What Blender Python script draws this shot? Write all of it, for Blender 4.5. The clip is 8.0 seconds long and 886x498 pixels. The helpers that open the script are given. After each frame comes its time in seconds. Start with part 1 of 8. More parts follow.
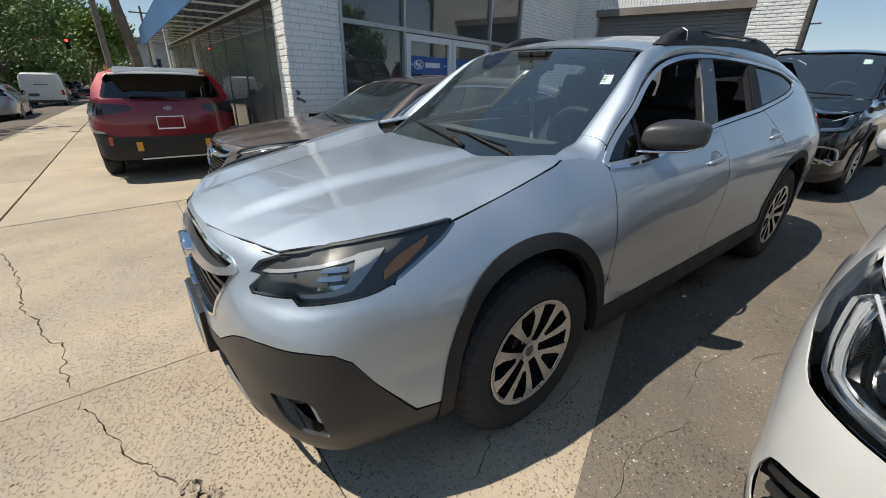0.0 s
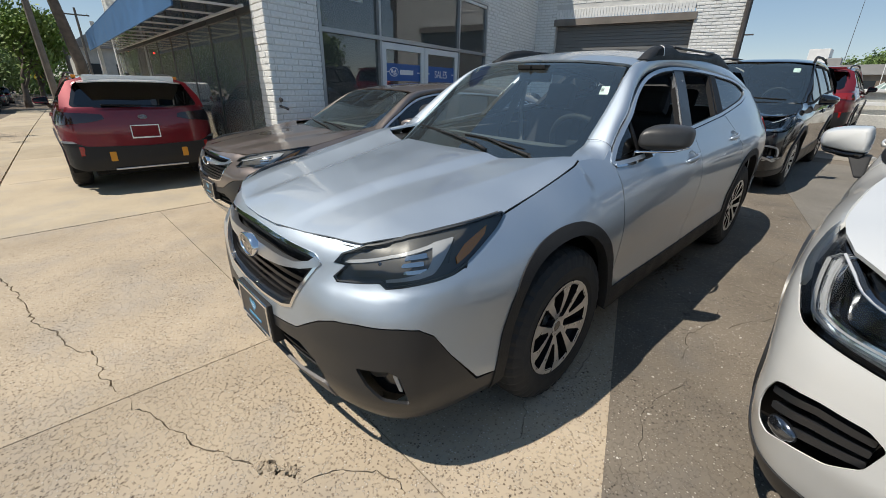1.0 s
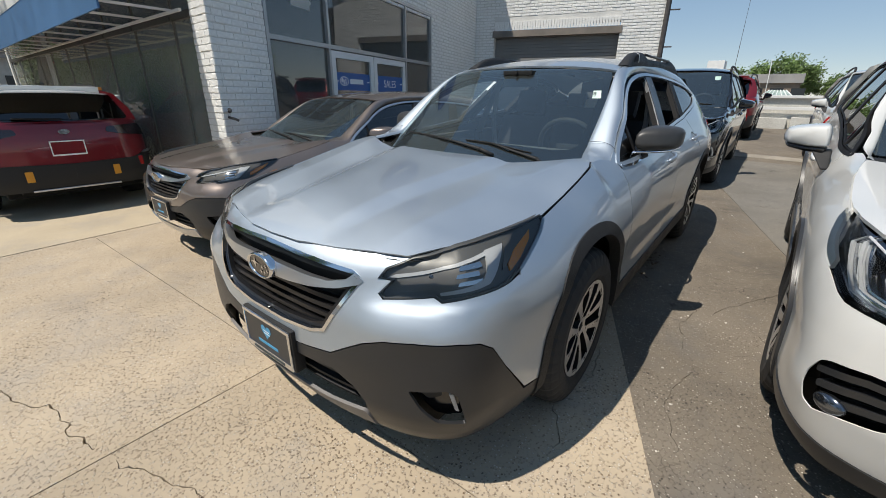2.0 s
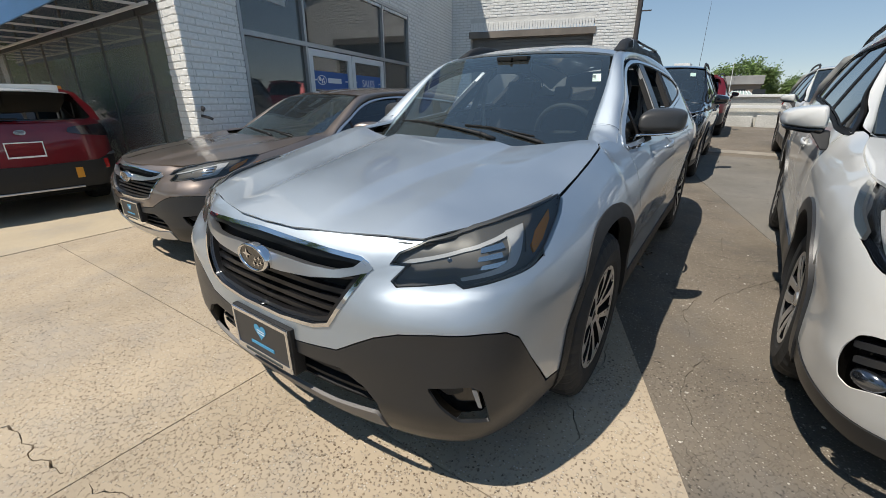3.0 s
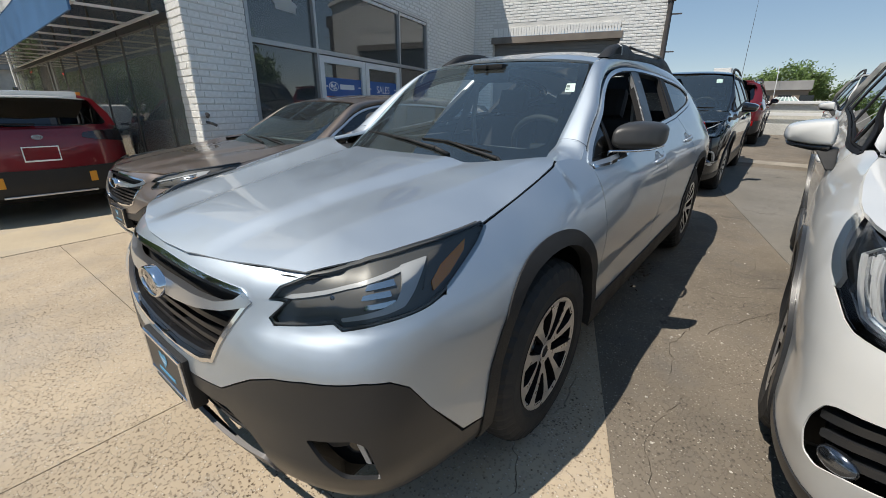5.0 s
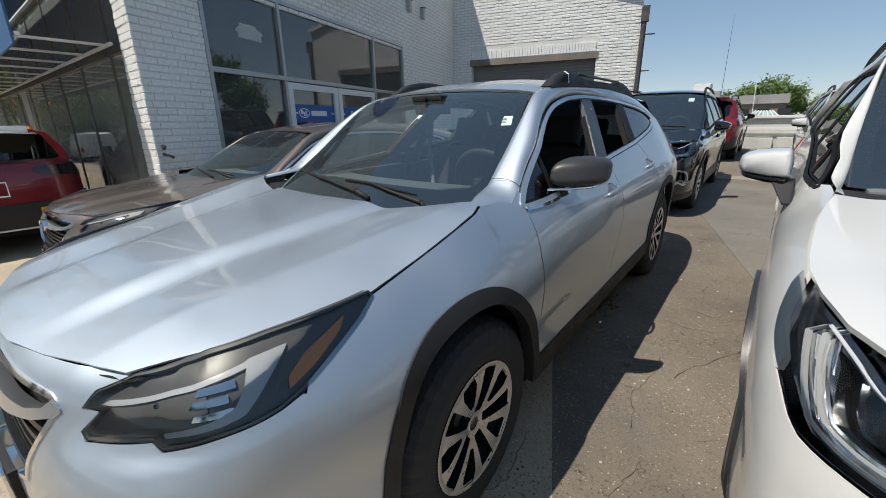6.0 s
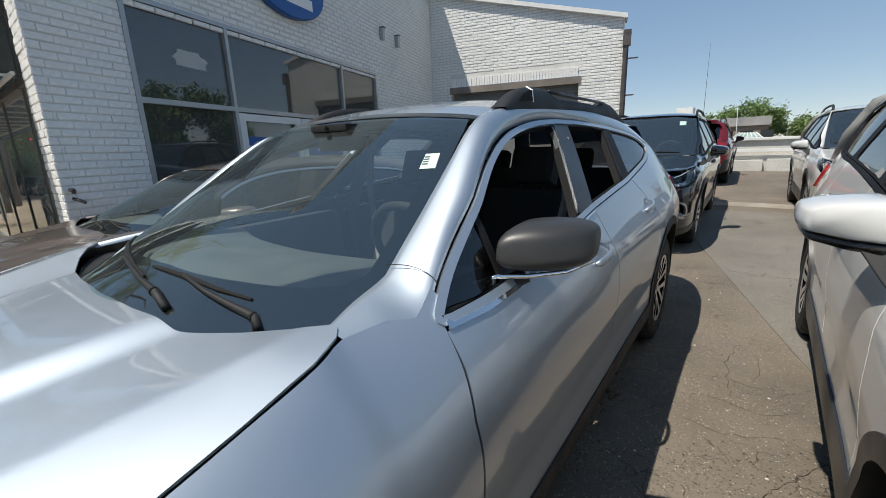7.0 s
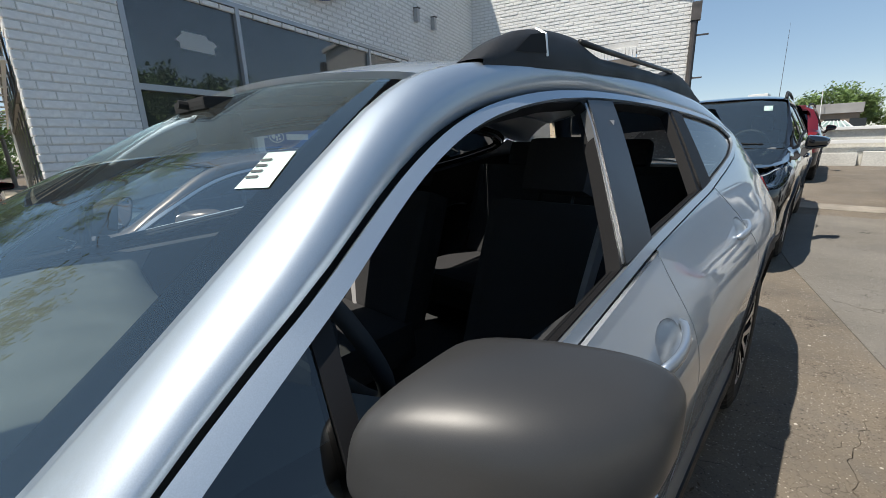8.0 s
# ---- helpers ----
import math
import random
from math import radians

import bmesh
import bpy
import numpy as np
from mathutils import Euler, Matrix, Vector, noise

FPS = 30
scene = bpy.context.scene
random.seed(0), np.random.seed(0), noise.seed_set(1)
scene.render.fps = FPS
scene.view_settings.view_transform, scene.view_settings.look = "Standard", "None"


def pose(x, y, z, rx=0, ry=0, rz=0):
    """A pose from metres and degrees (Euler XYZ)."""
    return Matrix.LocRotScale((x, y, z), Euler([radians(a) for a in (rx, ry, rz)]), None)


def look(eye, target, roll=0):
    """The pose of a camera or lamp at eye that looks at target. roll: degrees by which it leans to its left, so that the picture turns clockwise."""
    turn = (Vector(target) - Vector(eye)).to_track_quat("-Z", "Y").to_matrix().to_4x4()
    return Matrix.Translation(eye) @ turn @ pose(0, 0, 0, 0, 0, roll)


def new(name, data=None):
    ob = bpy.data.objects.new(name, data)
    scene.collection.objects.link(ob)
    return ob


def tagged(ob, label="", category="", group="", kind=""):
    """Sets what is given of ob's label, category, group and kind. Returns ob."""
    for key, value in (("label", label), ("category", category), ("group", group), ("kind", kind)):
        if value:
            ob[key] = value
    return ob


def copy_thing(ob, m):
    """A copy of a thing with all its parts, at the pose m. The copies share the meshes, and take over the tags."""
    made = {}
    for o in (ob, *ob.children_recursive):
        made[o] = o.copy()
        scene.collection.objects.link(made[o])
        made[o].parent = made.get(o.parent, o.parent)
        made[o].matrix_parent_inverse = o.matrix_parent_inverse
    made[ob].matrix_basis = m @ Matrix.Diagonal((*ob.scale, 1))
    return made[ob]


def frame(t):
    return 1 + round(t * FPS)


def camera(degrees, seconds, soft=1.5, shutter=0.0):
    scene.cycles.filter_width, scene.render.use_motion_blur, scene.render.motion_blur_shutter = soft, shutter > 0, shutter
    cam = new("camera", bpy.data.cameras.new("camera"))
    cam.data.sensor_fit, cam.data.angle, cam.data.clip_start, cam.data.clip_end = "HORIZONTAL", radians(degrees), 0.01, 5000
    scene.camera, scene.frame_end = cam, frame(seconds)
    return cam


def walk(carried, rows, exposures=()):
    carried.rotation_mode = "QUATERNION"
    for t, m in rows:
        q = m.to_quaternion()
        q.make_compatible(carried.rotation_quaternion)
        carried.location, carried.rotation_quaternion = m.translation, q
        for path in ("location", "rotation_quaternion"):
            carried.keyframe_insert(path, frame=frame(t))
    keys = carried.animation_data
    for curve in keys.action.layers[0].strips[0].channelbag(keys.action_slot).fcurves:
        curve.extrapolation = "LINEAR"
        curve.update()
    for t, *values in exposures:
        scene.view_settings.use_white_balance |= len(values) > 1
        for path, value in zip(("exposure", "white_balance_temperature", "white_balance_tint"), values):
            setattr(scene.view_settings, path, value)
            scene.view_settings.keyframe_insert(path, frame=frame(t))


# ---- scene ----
cam = camera(95.1, 8.0, soft=0.85)
PATH = [
    (0, (1.658, -1.048, 1.35), (0.213, 0.07, 0.537), 0.6),
    (0.5, (1.645, -1.266, 1.373), (0.24, -0.095, 0.563), 0.5),
    (1, (1.613, -1.421, 1.383), (0.279, -0.159, 0.59), 0.6),
    (1.5, (1.471, -1.531, 1.365), (0.232, -0.163, 0.593), 0.5),
    (1.7, (1.413, -1.567, 1.365), (0.216, -0.158, 0.604), 0.5),
    (2.8, (1.181, -1.638, 1.275), (0.122, -0.109, 0.539), -0.2),
    (3, (1.186, -1.607, 1.254), (0.126, -0.077, 0.523), -0.1),
    (3.5, (1.224, -1.539, 1.243), (0.144, -0.021, 0.515), 0.1),
    (4, (1.286, -1.454, 1.258), (0.169, 0.035, 0.527), 0.4),
    (4.2, (1.301, -1.416, 1.25), (0.165, 0.061, 0.524), 0.5),
    (5.3, (1.44, -1.216, 1.298), (0.256, 0.234, 0.592), -0.2),
    (5.5, (1.474, -1.169, 1.309), (0.293, 0.292, 0.623), -0.5),
    (6, (1.466, -0.931, 1.346), (0.299, 0.565, 0.715), -1.2),
    (6.5, (1.357, -0.583, 1.358), (0.208, 0.954, 0.795), -1.9),
    (7, (1.253, -0.167, 1.362), (0.092, 1.379, 0.852), -2.4),
    (7.5, (1.137, 0.195, 1.346), (-0.088, 1.698, 0.854), -2.6),
    (8, (1.033, 0.521, 1.344), (-0.29, 1.919, 0.802), -2.5),
]
# the lot climbs gently away from the street: LOT turns the lot's own frame into the upright world
LOT = Vector((-0.010, 0.022, 1.0)).rotation_difference(Vector((0, 0, 1))).to_matrix().to_4x4()
walk(cam, [(t, LOT @ look(eye, target, roll)) for t, eye, target, roll in PATH], exposures=[(0.0, 0.73), (6.0, 0.73), (7.0, 0.79), (8.0, 0.95)])

# ---- light ----
SUN_WAY = Vector((0.215, 0.47, -1.0)).normalized()      # the way the sunlight travels
world = bpy.data.worlds.new("sky")
scene.world = world
world.use_nodes = True
_n = world.node_tree.nodes
_sky = _n.new("ShaderNodeTexSky")
_sky.sky_type, _sky.sun_disc = "NISHITA", False
_sky.sun_elevation = math.asin(-SUN_WAY.z)
_sky.sun_rotation = math.atan2(-SUN_WAY.x, -SUN_WAY.y)
_sky.air_density, _sky.dust_density, _sky.ozone_density = 0.8, 0.0, 2.2
_sky.altitude = 600
_n["Background"].inputs["Strength"].default_value = 0.17
_soft = _n.new("ShaderNodeGamma")                         # evens the clear sky out towards its pale rim
_soft.inputs["Gamma"].default_value = 0.47
world.node_tree.links.new(_sky.outputs["Color"], _soft.inputs["Color"])
_blue = _n.new("ShaderNodeHueSaturation")
_blue.inputs["Saturation"].default_value = 1.5
world.node_tree.links.new(_soft.outputs["Color"], _blue.inputs["Color"])
world.node_tree.links.new(_blue.outputs["Color"], _n["Background"].inputs["Color"])
sun = new("sun", bpy.data.lights.new("sun", "SUN"))
sun.data.energy, sun.data.angle, sun.data.color = 3.1, radians(0.53), (1.0, 0.95, 0.87)
sun.matrix_world = look((0, 0, 30), Vector((0, 0, 30)) + SUN_WAY)
scene.view_settings.use_white_balance = True
scene.view_settings.white_balance_temperature = 6700

# ---- materials ----


def material(name, colour, rough=0.5, metal=0.0, vary=0.0, scale=8.0, grain=0.0, grain_scale=120.0, bump=0.0, bump_scale=60.0,
             coat=0.0, spec=0.5, per_piece=0.0, emit=None):
    """A node material: a base colour that drifts at two scales, with fine relief."""
    m = bpy.data.materials.new(name)
    m.use_nodes = True
    t = m.node_tree
    p = t.nodes["Principled BSDF"]
    p.inputs["Roughness"].default_value, p.inputs["Metallic"].default_value = rough, metal
    p.inputs["Coat Weight"].default_value, p.inputs["Coat Roughness"].default_value = coat, 0.03
    p.inputs["Specular IOR Level"].default_value = spec
    col = t.nodes.new("ShaderNodeRGB")
    col.outputs[0].default_value = (*colour, 1)
    out = col.outputs[0]
    co = t.nodes.new("ShaderNodeTexCoord").outputs["Object"]

    def noisy(sc, detail):
        n = t.nodes.new("ShaderNodeTexNoise")
        n.inputs["Scale"].default_value, n.inputs["Detail"].default_value = sc, detail
        t.links.new(co, n.inputs["Vector"])
        return n.outputs["Fac"]

    def scaled(value, lo, hi):
        r = t.nodes.new("ShaderNodeMapRange")
        r.inputs["From Min"].default_value, r.inputs["From Max"].default_value = 0.3, 0.7
        r.inputs["To Min"].default_value, r.inputs["To Max"].default_value = lo, hi
        t.links.new(value, r.inputs["Value"])
        return r.outputs["Result"]

    def times(colour_out, value):
        mix = t.nodes.new("ShaderNodeVectorMath")
        mix.operation = "SCALE"
        t.links.new(colour_out, mix.inputs[0])
        t.links.new(value, mix.inputs["Scale"])
        return mix.outputs[0]

    if vary:
        f = noisy(scale, 4)
        out = times(out, scaled(f, 1 - vary, 1 + vary))
        t.links.new(scaled(f, max(rough - 0.08, 0.02), min(rough + 0.1, 1)), p.inputs["Roughness"])
    if grain:
        out = times(out, scaled(noisy(grain_scale, 2), 1 - grain, 1 + grain))
    if per_piece:
        info = t.nodes.new("ShaderNodeObjectInfo")
        r = t.nodes.new("ShaderNodeMapRange")
        r.inputs["To Min"].default_value, r.inputs["To Max"].default_value = 1 - per_piece, 1 + per_piece
        t.links.new(info.outputs["Random"], r.inputs["Value"])
        out = times(out, r.outputs["Result"])
    t.links.new(out, p.inputs["Base Color"])
    if bump:
        b = t.nodes.new("ShaderNodeBump")
        b.inputs["Strength"].default_value, b.inputs["Distance"].default_value = bump, 0.004
        t.links.new(noisy(bump_scale, 5), b.inputs["Height"])
        t.links.new(b.outputs["Normal"], p.inputs["Normal"])
    if emit:
        p.inputs["Emission Color"].default_value, p.inputs["Emission Strength"].default_value = (*emit[:3], 1), emit[3]
    return m


def glass_material(name, tint, clear, rough=0.0, ior=1.78, sheen=(1, 1, 1), veil=0.0):
    """Sheet glass: a mirror by Fresnel over a tinted view through. The last number adds a pale veil that paints haze.
    """
    m = bpy.data.materials.new(name)
    m.use_nodes = True
    t = m.node_tree
    t.nodes.remove(t.nodes["Principled BSDF"])
    see, gloss, mix, fres = (t.nodes.new(k) for k in ("ShaderNodeBsdfTransparent", "ShaderNodeBsdfGlossy", "ShaderNodeMixShader", "ShaderNodeFresnel"))
    see.inputs["Color"].default_value = (*(c * clear for c in tint), 1)
    gloss.inputs["Roughness"].default_value = rough
    gloss.inputs["Color"].default_value = (*sheen, 1)
    fres.inputs["IOR"].default_value = ior
    t.links.new(fres.outputs[0], mix.inputs[0])
    t.links.new(see.outputs[0], mix.inputs[1])
    t.links.new(gloss.outputs[0], mix.inputs[2])
    # a pale matt film paints haze and faint reflections over the pane
    if veil:
        film, over = t.nodes.new("ShaderNodeBsdfDiffuse"), t.nodes.new("ShaderNodeMixShader")
        film.inputs["Color"].default_value = (.62, .66, .63, 1)
        over.inputs[0].default_value = veil
        t.links.new(mix.outputs[0], over.inputs[1])
        t.links.new(film.outputs[0], over.inputs[2])
        t.links.new(over.outputs[0], t.nodes["Material Output"].inputs["Surface"])
    else:
        t.links.new(mix.outputs[0], t.nodes["Material Output"].inputs["Surface"])
    return m


def paint(name, colour, metal=0.55, rough=0.34, flake=0.05):
    """Car lacquer: metallic base with fine flakes under a clear coat."""
    return material(name, colour, rough, metal, vary=0.03, scale=1.5, grain=flake, grain_scale=900, coat=1.0)


SILVER = paint("silver_lacquer", (0.445, 0.502, 0.560), 0.88, 0.53)
WHITE_CAR = paint("white_lacquer", (0.62, 0.62, 0.60), 0.0, 0.35, 0.01)
BROWN = paint("bronze_lacquer", (0.19, 0.155, 0.135), 0.6, 0.34)
RED = paint("red_lacquer", (0.17, 0.005, 0.012), 0.35, 0.36)
BLACK_CAR = paint("black_lacquer", (0.006, 0.007, 0.010), 0.0, 0.12)
GREY_CAR = paint("grey_lacquer", (0.25, 0.26, 0.28), 0.6, 0.35)
PLASTIC = material("grained_black_plastic", (0.017, 0.017, 0.0175), 0.55, vary=0.15, scale=6, grain=0.1, grain_scale=700, bump=0.25, bump_scale=900, spec=0.35)
MIRROR_CAP = material("matt_black_mirror_cap", (0.034, 0.0335, 0.033), 0.40, vary=0.06, scale=6, grain=0.05, grain_scale=900, bump=0.03, bump_scale=1400)
CLAD = material("dark_grey_cladding", (0.021, 0.022, 0.024), 0.38, vary=0.10, scale=3, grain=0.08, grain_scale=900, bump=0.04, bump_scale=1400)
GLOSS_BLACK = material("gloss_black", (0.008, 0.008, 0.009), 0.12, coat=0.6)
RUBBER = material("tyre_rubber", (0.018, 0.018, 0.018), 0.75, vary=0.2, scale=12, bump=0.2, bump_scale=200)
COWL = material("black_cowl_plastic", (0.012, 0.012, 0.013), 0.55, vary=0.15, scale=8, bump=0.1, bump_scale=500)
BELT = material("grey_belt_webbing", (0.36, 0.36, 0.37), 0.8, vary=0.05, scale=20)
GAP = material("shut_line_shadow_seal", (0.006, 0.006, 0.006), 0.9)
CHROME = material("chrome", (0.75, 0.76, 0.78), 0.08, 1.0)
SATIN = material("satin_silver", (0.55, 0.57, 0.60), 0.28, 0.9)
ALLOY = material("machined_alloy", (0.66, 0.65, 0.63), 0.32, 0.85, vary=0.05, scale=30)
ALLOY_DARK = material("black_alloy", (0.006, 0.006, 0.007), 0.55, 0.0, spec=0.2)
CLOTH = material("black_seat_cloth", (0.024, 0.024, 0.026), 0.9, vary=0.2, scale=20, bump=0.3, bump_scale=300)
TRIM = material("dark_interior_trim", (0.032, 0.033, 0.035), 0.65, vary=0.1, scale=10)
DASH = material("grey_dashboard", (0.15, 0.155, 0.155), 0.6, vary=0.1, scale=10)
SCREEN_GLASS = glass_material("windscreen_glass", (0.84, 0.93, 0.91), 0.93, ior=2.4, sheen=(0.84, 0.99, 1.0), veil=0.020)
SIDE_GLASS = glass_material("tinted_side_glass", (0.45, 0.55, 0.52), 0.55)
DARK_GLASS = glass_material("dark_side_glass", (0.22, 0.25, 0.235), 0.6, ior=1.4)
TAIL_GLASS = glass_material("tail_glass", (0.05, 0.06, 0.06), 0.5, ior=1.7)
PRIVACY = glass_material("privacy_glass", (0.10, 0.12, 0.12), 0.5)
REAR_GLASS = glass_material("rear_glass", (0.80, 0.90, 0.87), 0.85)
LENS = glass_material("lamp_lens", (0.97, 0.97, 0.95), 0.90, ior=1.38)
LAMP_DARK = material("dark_chrome_bezel", (0.16, 0.175, 0.20), 0.16, 0.95)
LAMP_BRIGHT = material("bright_lamp_bezel", (0.50, 0.53, 0.57), 0.22, 0.9)
SMOKED = material("smoked_tail_lens", (0.015, 0.004, 0.005), 0.12, coat=1.0)
RAIL_ORANGE = material("orange_rail_tip", (0.70, 0.25, 0.02), 0.5)
AMBER = material("amber_reflector", (0.72, 0.26, 0.05), 0.25, coat=0.8)
RED_LENS = material("red_lamp_lens", (0.30, 0.008, 0.008), 0.15, coat=1.0)
LAMP_SMOKE = material("smoked_lamp_housing", (0.105, 0.107, 0.108), 0.4, 0.2)
SEAL = material("black_window_seal", (0.010, 0.010, 0.011), 0.6, spec=0.2)
PILLAR_TRIM = material("grey_pillar_lining", (0.30, 0.30, 0.29), 0.8, vary=0.06, scale=12, bump=0.1, bump_scale=300)
GRILLE_BLACK = material("satin_black_grille", (0.011, 0.011, 0.012), 0.34, spec=0.35)
LAMP_INNER = material("lamp_bezel", (0.42, 0.42, 0.42), 0.38, 0.2)
LAMP_CHROME = material("lamp_reflector", (0.70, 0.71, 0.73), 0.12, 1.0)
LIGHT_GUIDE = material("frosted_light_guide", (0.48, 0.50, 0.53), 0.25, coat=0.5)
# white paper with the windscreen's green tint put into its colour
GLASS_TINT_PAPER = material("glass_tinted_paper", (0.58, 0.72, 0.64), 0.7)
PAPER = material("white_paper", (0.80, 0.82, 0.80), 0.7)
INK = material("dark_ink", (0.05, 0.06, 0.06), 0.7)
PLATE_BLACK = material("plate_insert", (0.030, 0.030, 0.032), 0.45)
HEART = material("sky_blue_print", (0.06, 0.30, 0.52), 0.5)

# ---- building kit ----
from mathutils.geometry import delaunay_2d_cdt


def thing(name, m, label, category, group="", kind=""):
    """An Empty at a thing's base, to parent its parts."""
    ob = new(name)
    ob.empty_display_size = 0.2
    ob.matrix_world = m
    return tagged(ob, label, category, group, kind)


def link_mesh(name, mesh, material_, parent, label="", smooth=False):
    ob = new(name, mesh)
    if material_ is not None and not mesh.materials:
        mesh.materials.append(material_)
    if smooth:
        mesh.polygons.foreach_set("use_smooth", [True] * len(mesh.polygons))
    if parent is not None:
        ob.parent = parent
    if label:
        ob["label"] = label
    return ob


def part(name, bm, material_, parent=None, label="", smooth=False):
    """Links a bmesh as one mesh object under a thing or a part."""
    mesh = bpy.data.meshes.new(name)
    bm.normal_update()
    bm.to_mesh(mesh)
    bm.free()
    return link_mesh(name, mesh, material_, parent, label, smooth)


def box_bm(x0, x1, y0, y1, z0, z1, bevel=0.0, bm=None):
    bm = bm or bmesh.new()
    v = [bm.verts.new((x, y, z)) for z in (z0, z1) for y in (y0, y1) for x in (x0, x1)]
    faces = [bm.faces.new([v[i] for i in q]) for q in ((0, 2, 3, 1), (4, 5, 7, 6), (0, 1, 5, 4), (2, 6, 7, 3), (0, 4, 6, 2), (1, 3, 7, 5))]
    if bevel:
        edges = {e for f in faces for e in f.edges}
        bmesh.ops.bevel(bm, geom=list(edges), offset=bevel, segments=2, affect="EDGES", profile=0.7)
    return bm


def tube_bm(points, radius, sides=8, bm=None, closed=False):
    """A tube along points; radius a number or one for each point."""
    bm = bm or bmesh.new()
    pts = [Vector(p) for p in points]
    n = len(pts)
    rings = []
    side = None
    for i, p in enumerate(pts):
        a, b = (pts[i - 1], pts[(i + 1) % n]) if closed else (pts[max(i - 1, 0)], pts[min(i + 1, n - 1)])
        t = (b - a).normalized()
        if side is None:
            side = t.orthogonal().normalized()
        side = (side - t * side.dot(t)).normalized()
        up = t.cross(side)
        r = radius[i] if isinstance(radius, (list, tuple)) else radius
        rings.append([bm.verts.new(p + r * (math.cos(k) * side + math.sin(k) * up)) for k in (2 * math.pi * j / sides for j in range(sides))])
    for i in range(n if closed else n - 1):
        a, b = rings[i], rings[(i + 1) % n]
        for j in range(sides):
            bm.faces.new((a[j], a[(j + 1) % sides], b[(j + 1) % sides], b[j]))
    if not closed:
        bm.faces.new(rings[0][::-1])
        bm.faces.new(rings[-1])
    return bm


def sheet_mesh(name, verts, faces, material_=None):
    me = bpy.data.meshes.new(name)
    me.from_pydata([tuple(map(float, v)) for v in verts], [], faces)
    if material_:
        me.materials.append(material_)
    return me


def inside(poly, pts):
    """Which points lie in a polygon."""
    poly, pts = np.asarray(poly, float), np.asarray(pts, float)
    x, y = pts[:, 0], pts[:, 1]
    hit = np.zeros(len(pts), bool)
    for (ax, ay), (bx, by) in zip(poly, np.roll(poly, -1, axis=0)):
        if ay != by:
            c = (ay > y) != (by > y)
            hit ^= c & (x < (bx - ax) * (y - ay) / (by - ay) + ax)
    return hit


def walked(poly, step, closed=True):
    """A polygon's edges cut into short steps."""
    out = []
    p = [np.array(q, float) for q in poly]
    for i in range(len(p) if closed else len(p) - 1):
        a, b = p[i], p[(i + 1) % len(p)]
        n = max(1, int(np.ceil(np.linalg.norm(b - a) / step)))
        out += [a + (b - a) * k / n for k in range(n)]
    if not closed:
        out.append(p[-1])
    return np.array(out)


def rounded(poly, r, closed=True, n=4):
    """A polygon with its corners rounded by about r."""
    p = [np.array(q, float) for q in poly]
    out = []
    for i in range(len(p)):
        if not closed and i in (0, len(p) - 1):
            out.append(p[i])
            continue
        a, b, c = p[i - 1], p[i], p[(i + 1) % len(p)]
        u, v = a - b, c - b
        k = min(r, 0.45 * np.linalg.norm(u), 0.45 * np.linalg.norm(v))
        s, e = b + u / np.linalg.norm(u) * k, b + v / np.linalg.norm(v) * k
        out += [(1 - t)**2 * s + 2 * t * (1 - t) * b + t * t * e for t in np.linspace(0, 1, n)]
    return np.array(out)


def grown(poly, d):
    """A polygon moved outwards by d (inwards if negative)."""
    p = np.asarray(poly, float)
    area = 0.5 * np.sum(p[:, 0] * np.roll(p[:, 1], -1) - np.roll(p[:, 0], -1) * p[:, 1])
    e = np.roll(p, -1, axis=0) - p
    e /= np.maximum(np.linalg.norm(e, axis=1), 1e-9)[:, None]
    n = np.column_stack([e[:, 1], -e[:, 0]]) * (1 if area > 0 else -1)
    m = n + np.roll(n, 1, axis=0)
    m /= np.maximum(np.sum(m * m, axis=1) / 2, 0.35)[:, None]
    return p + d * m


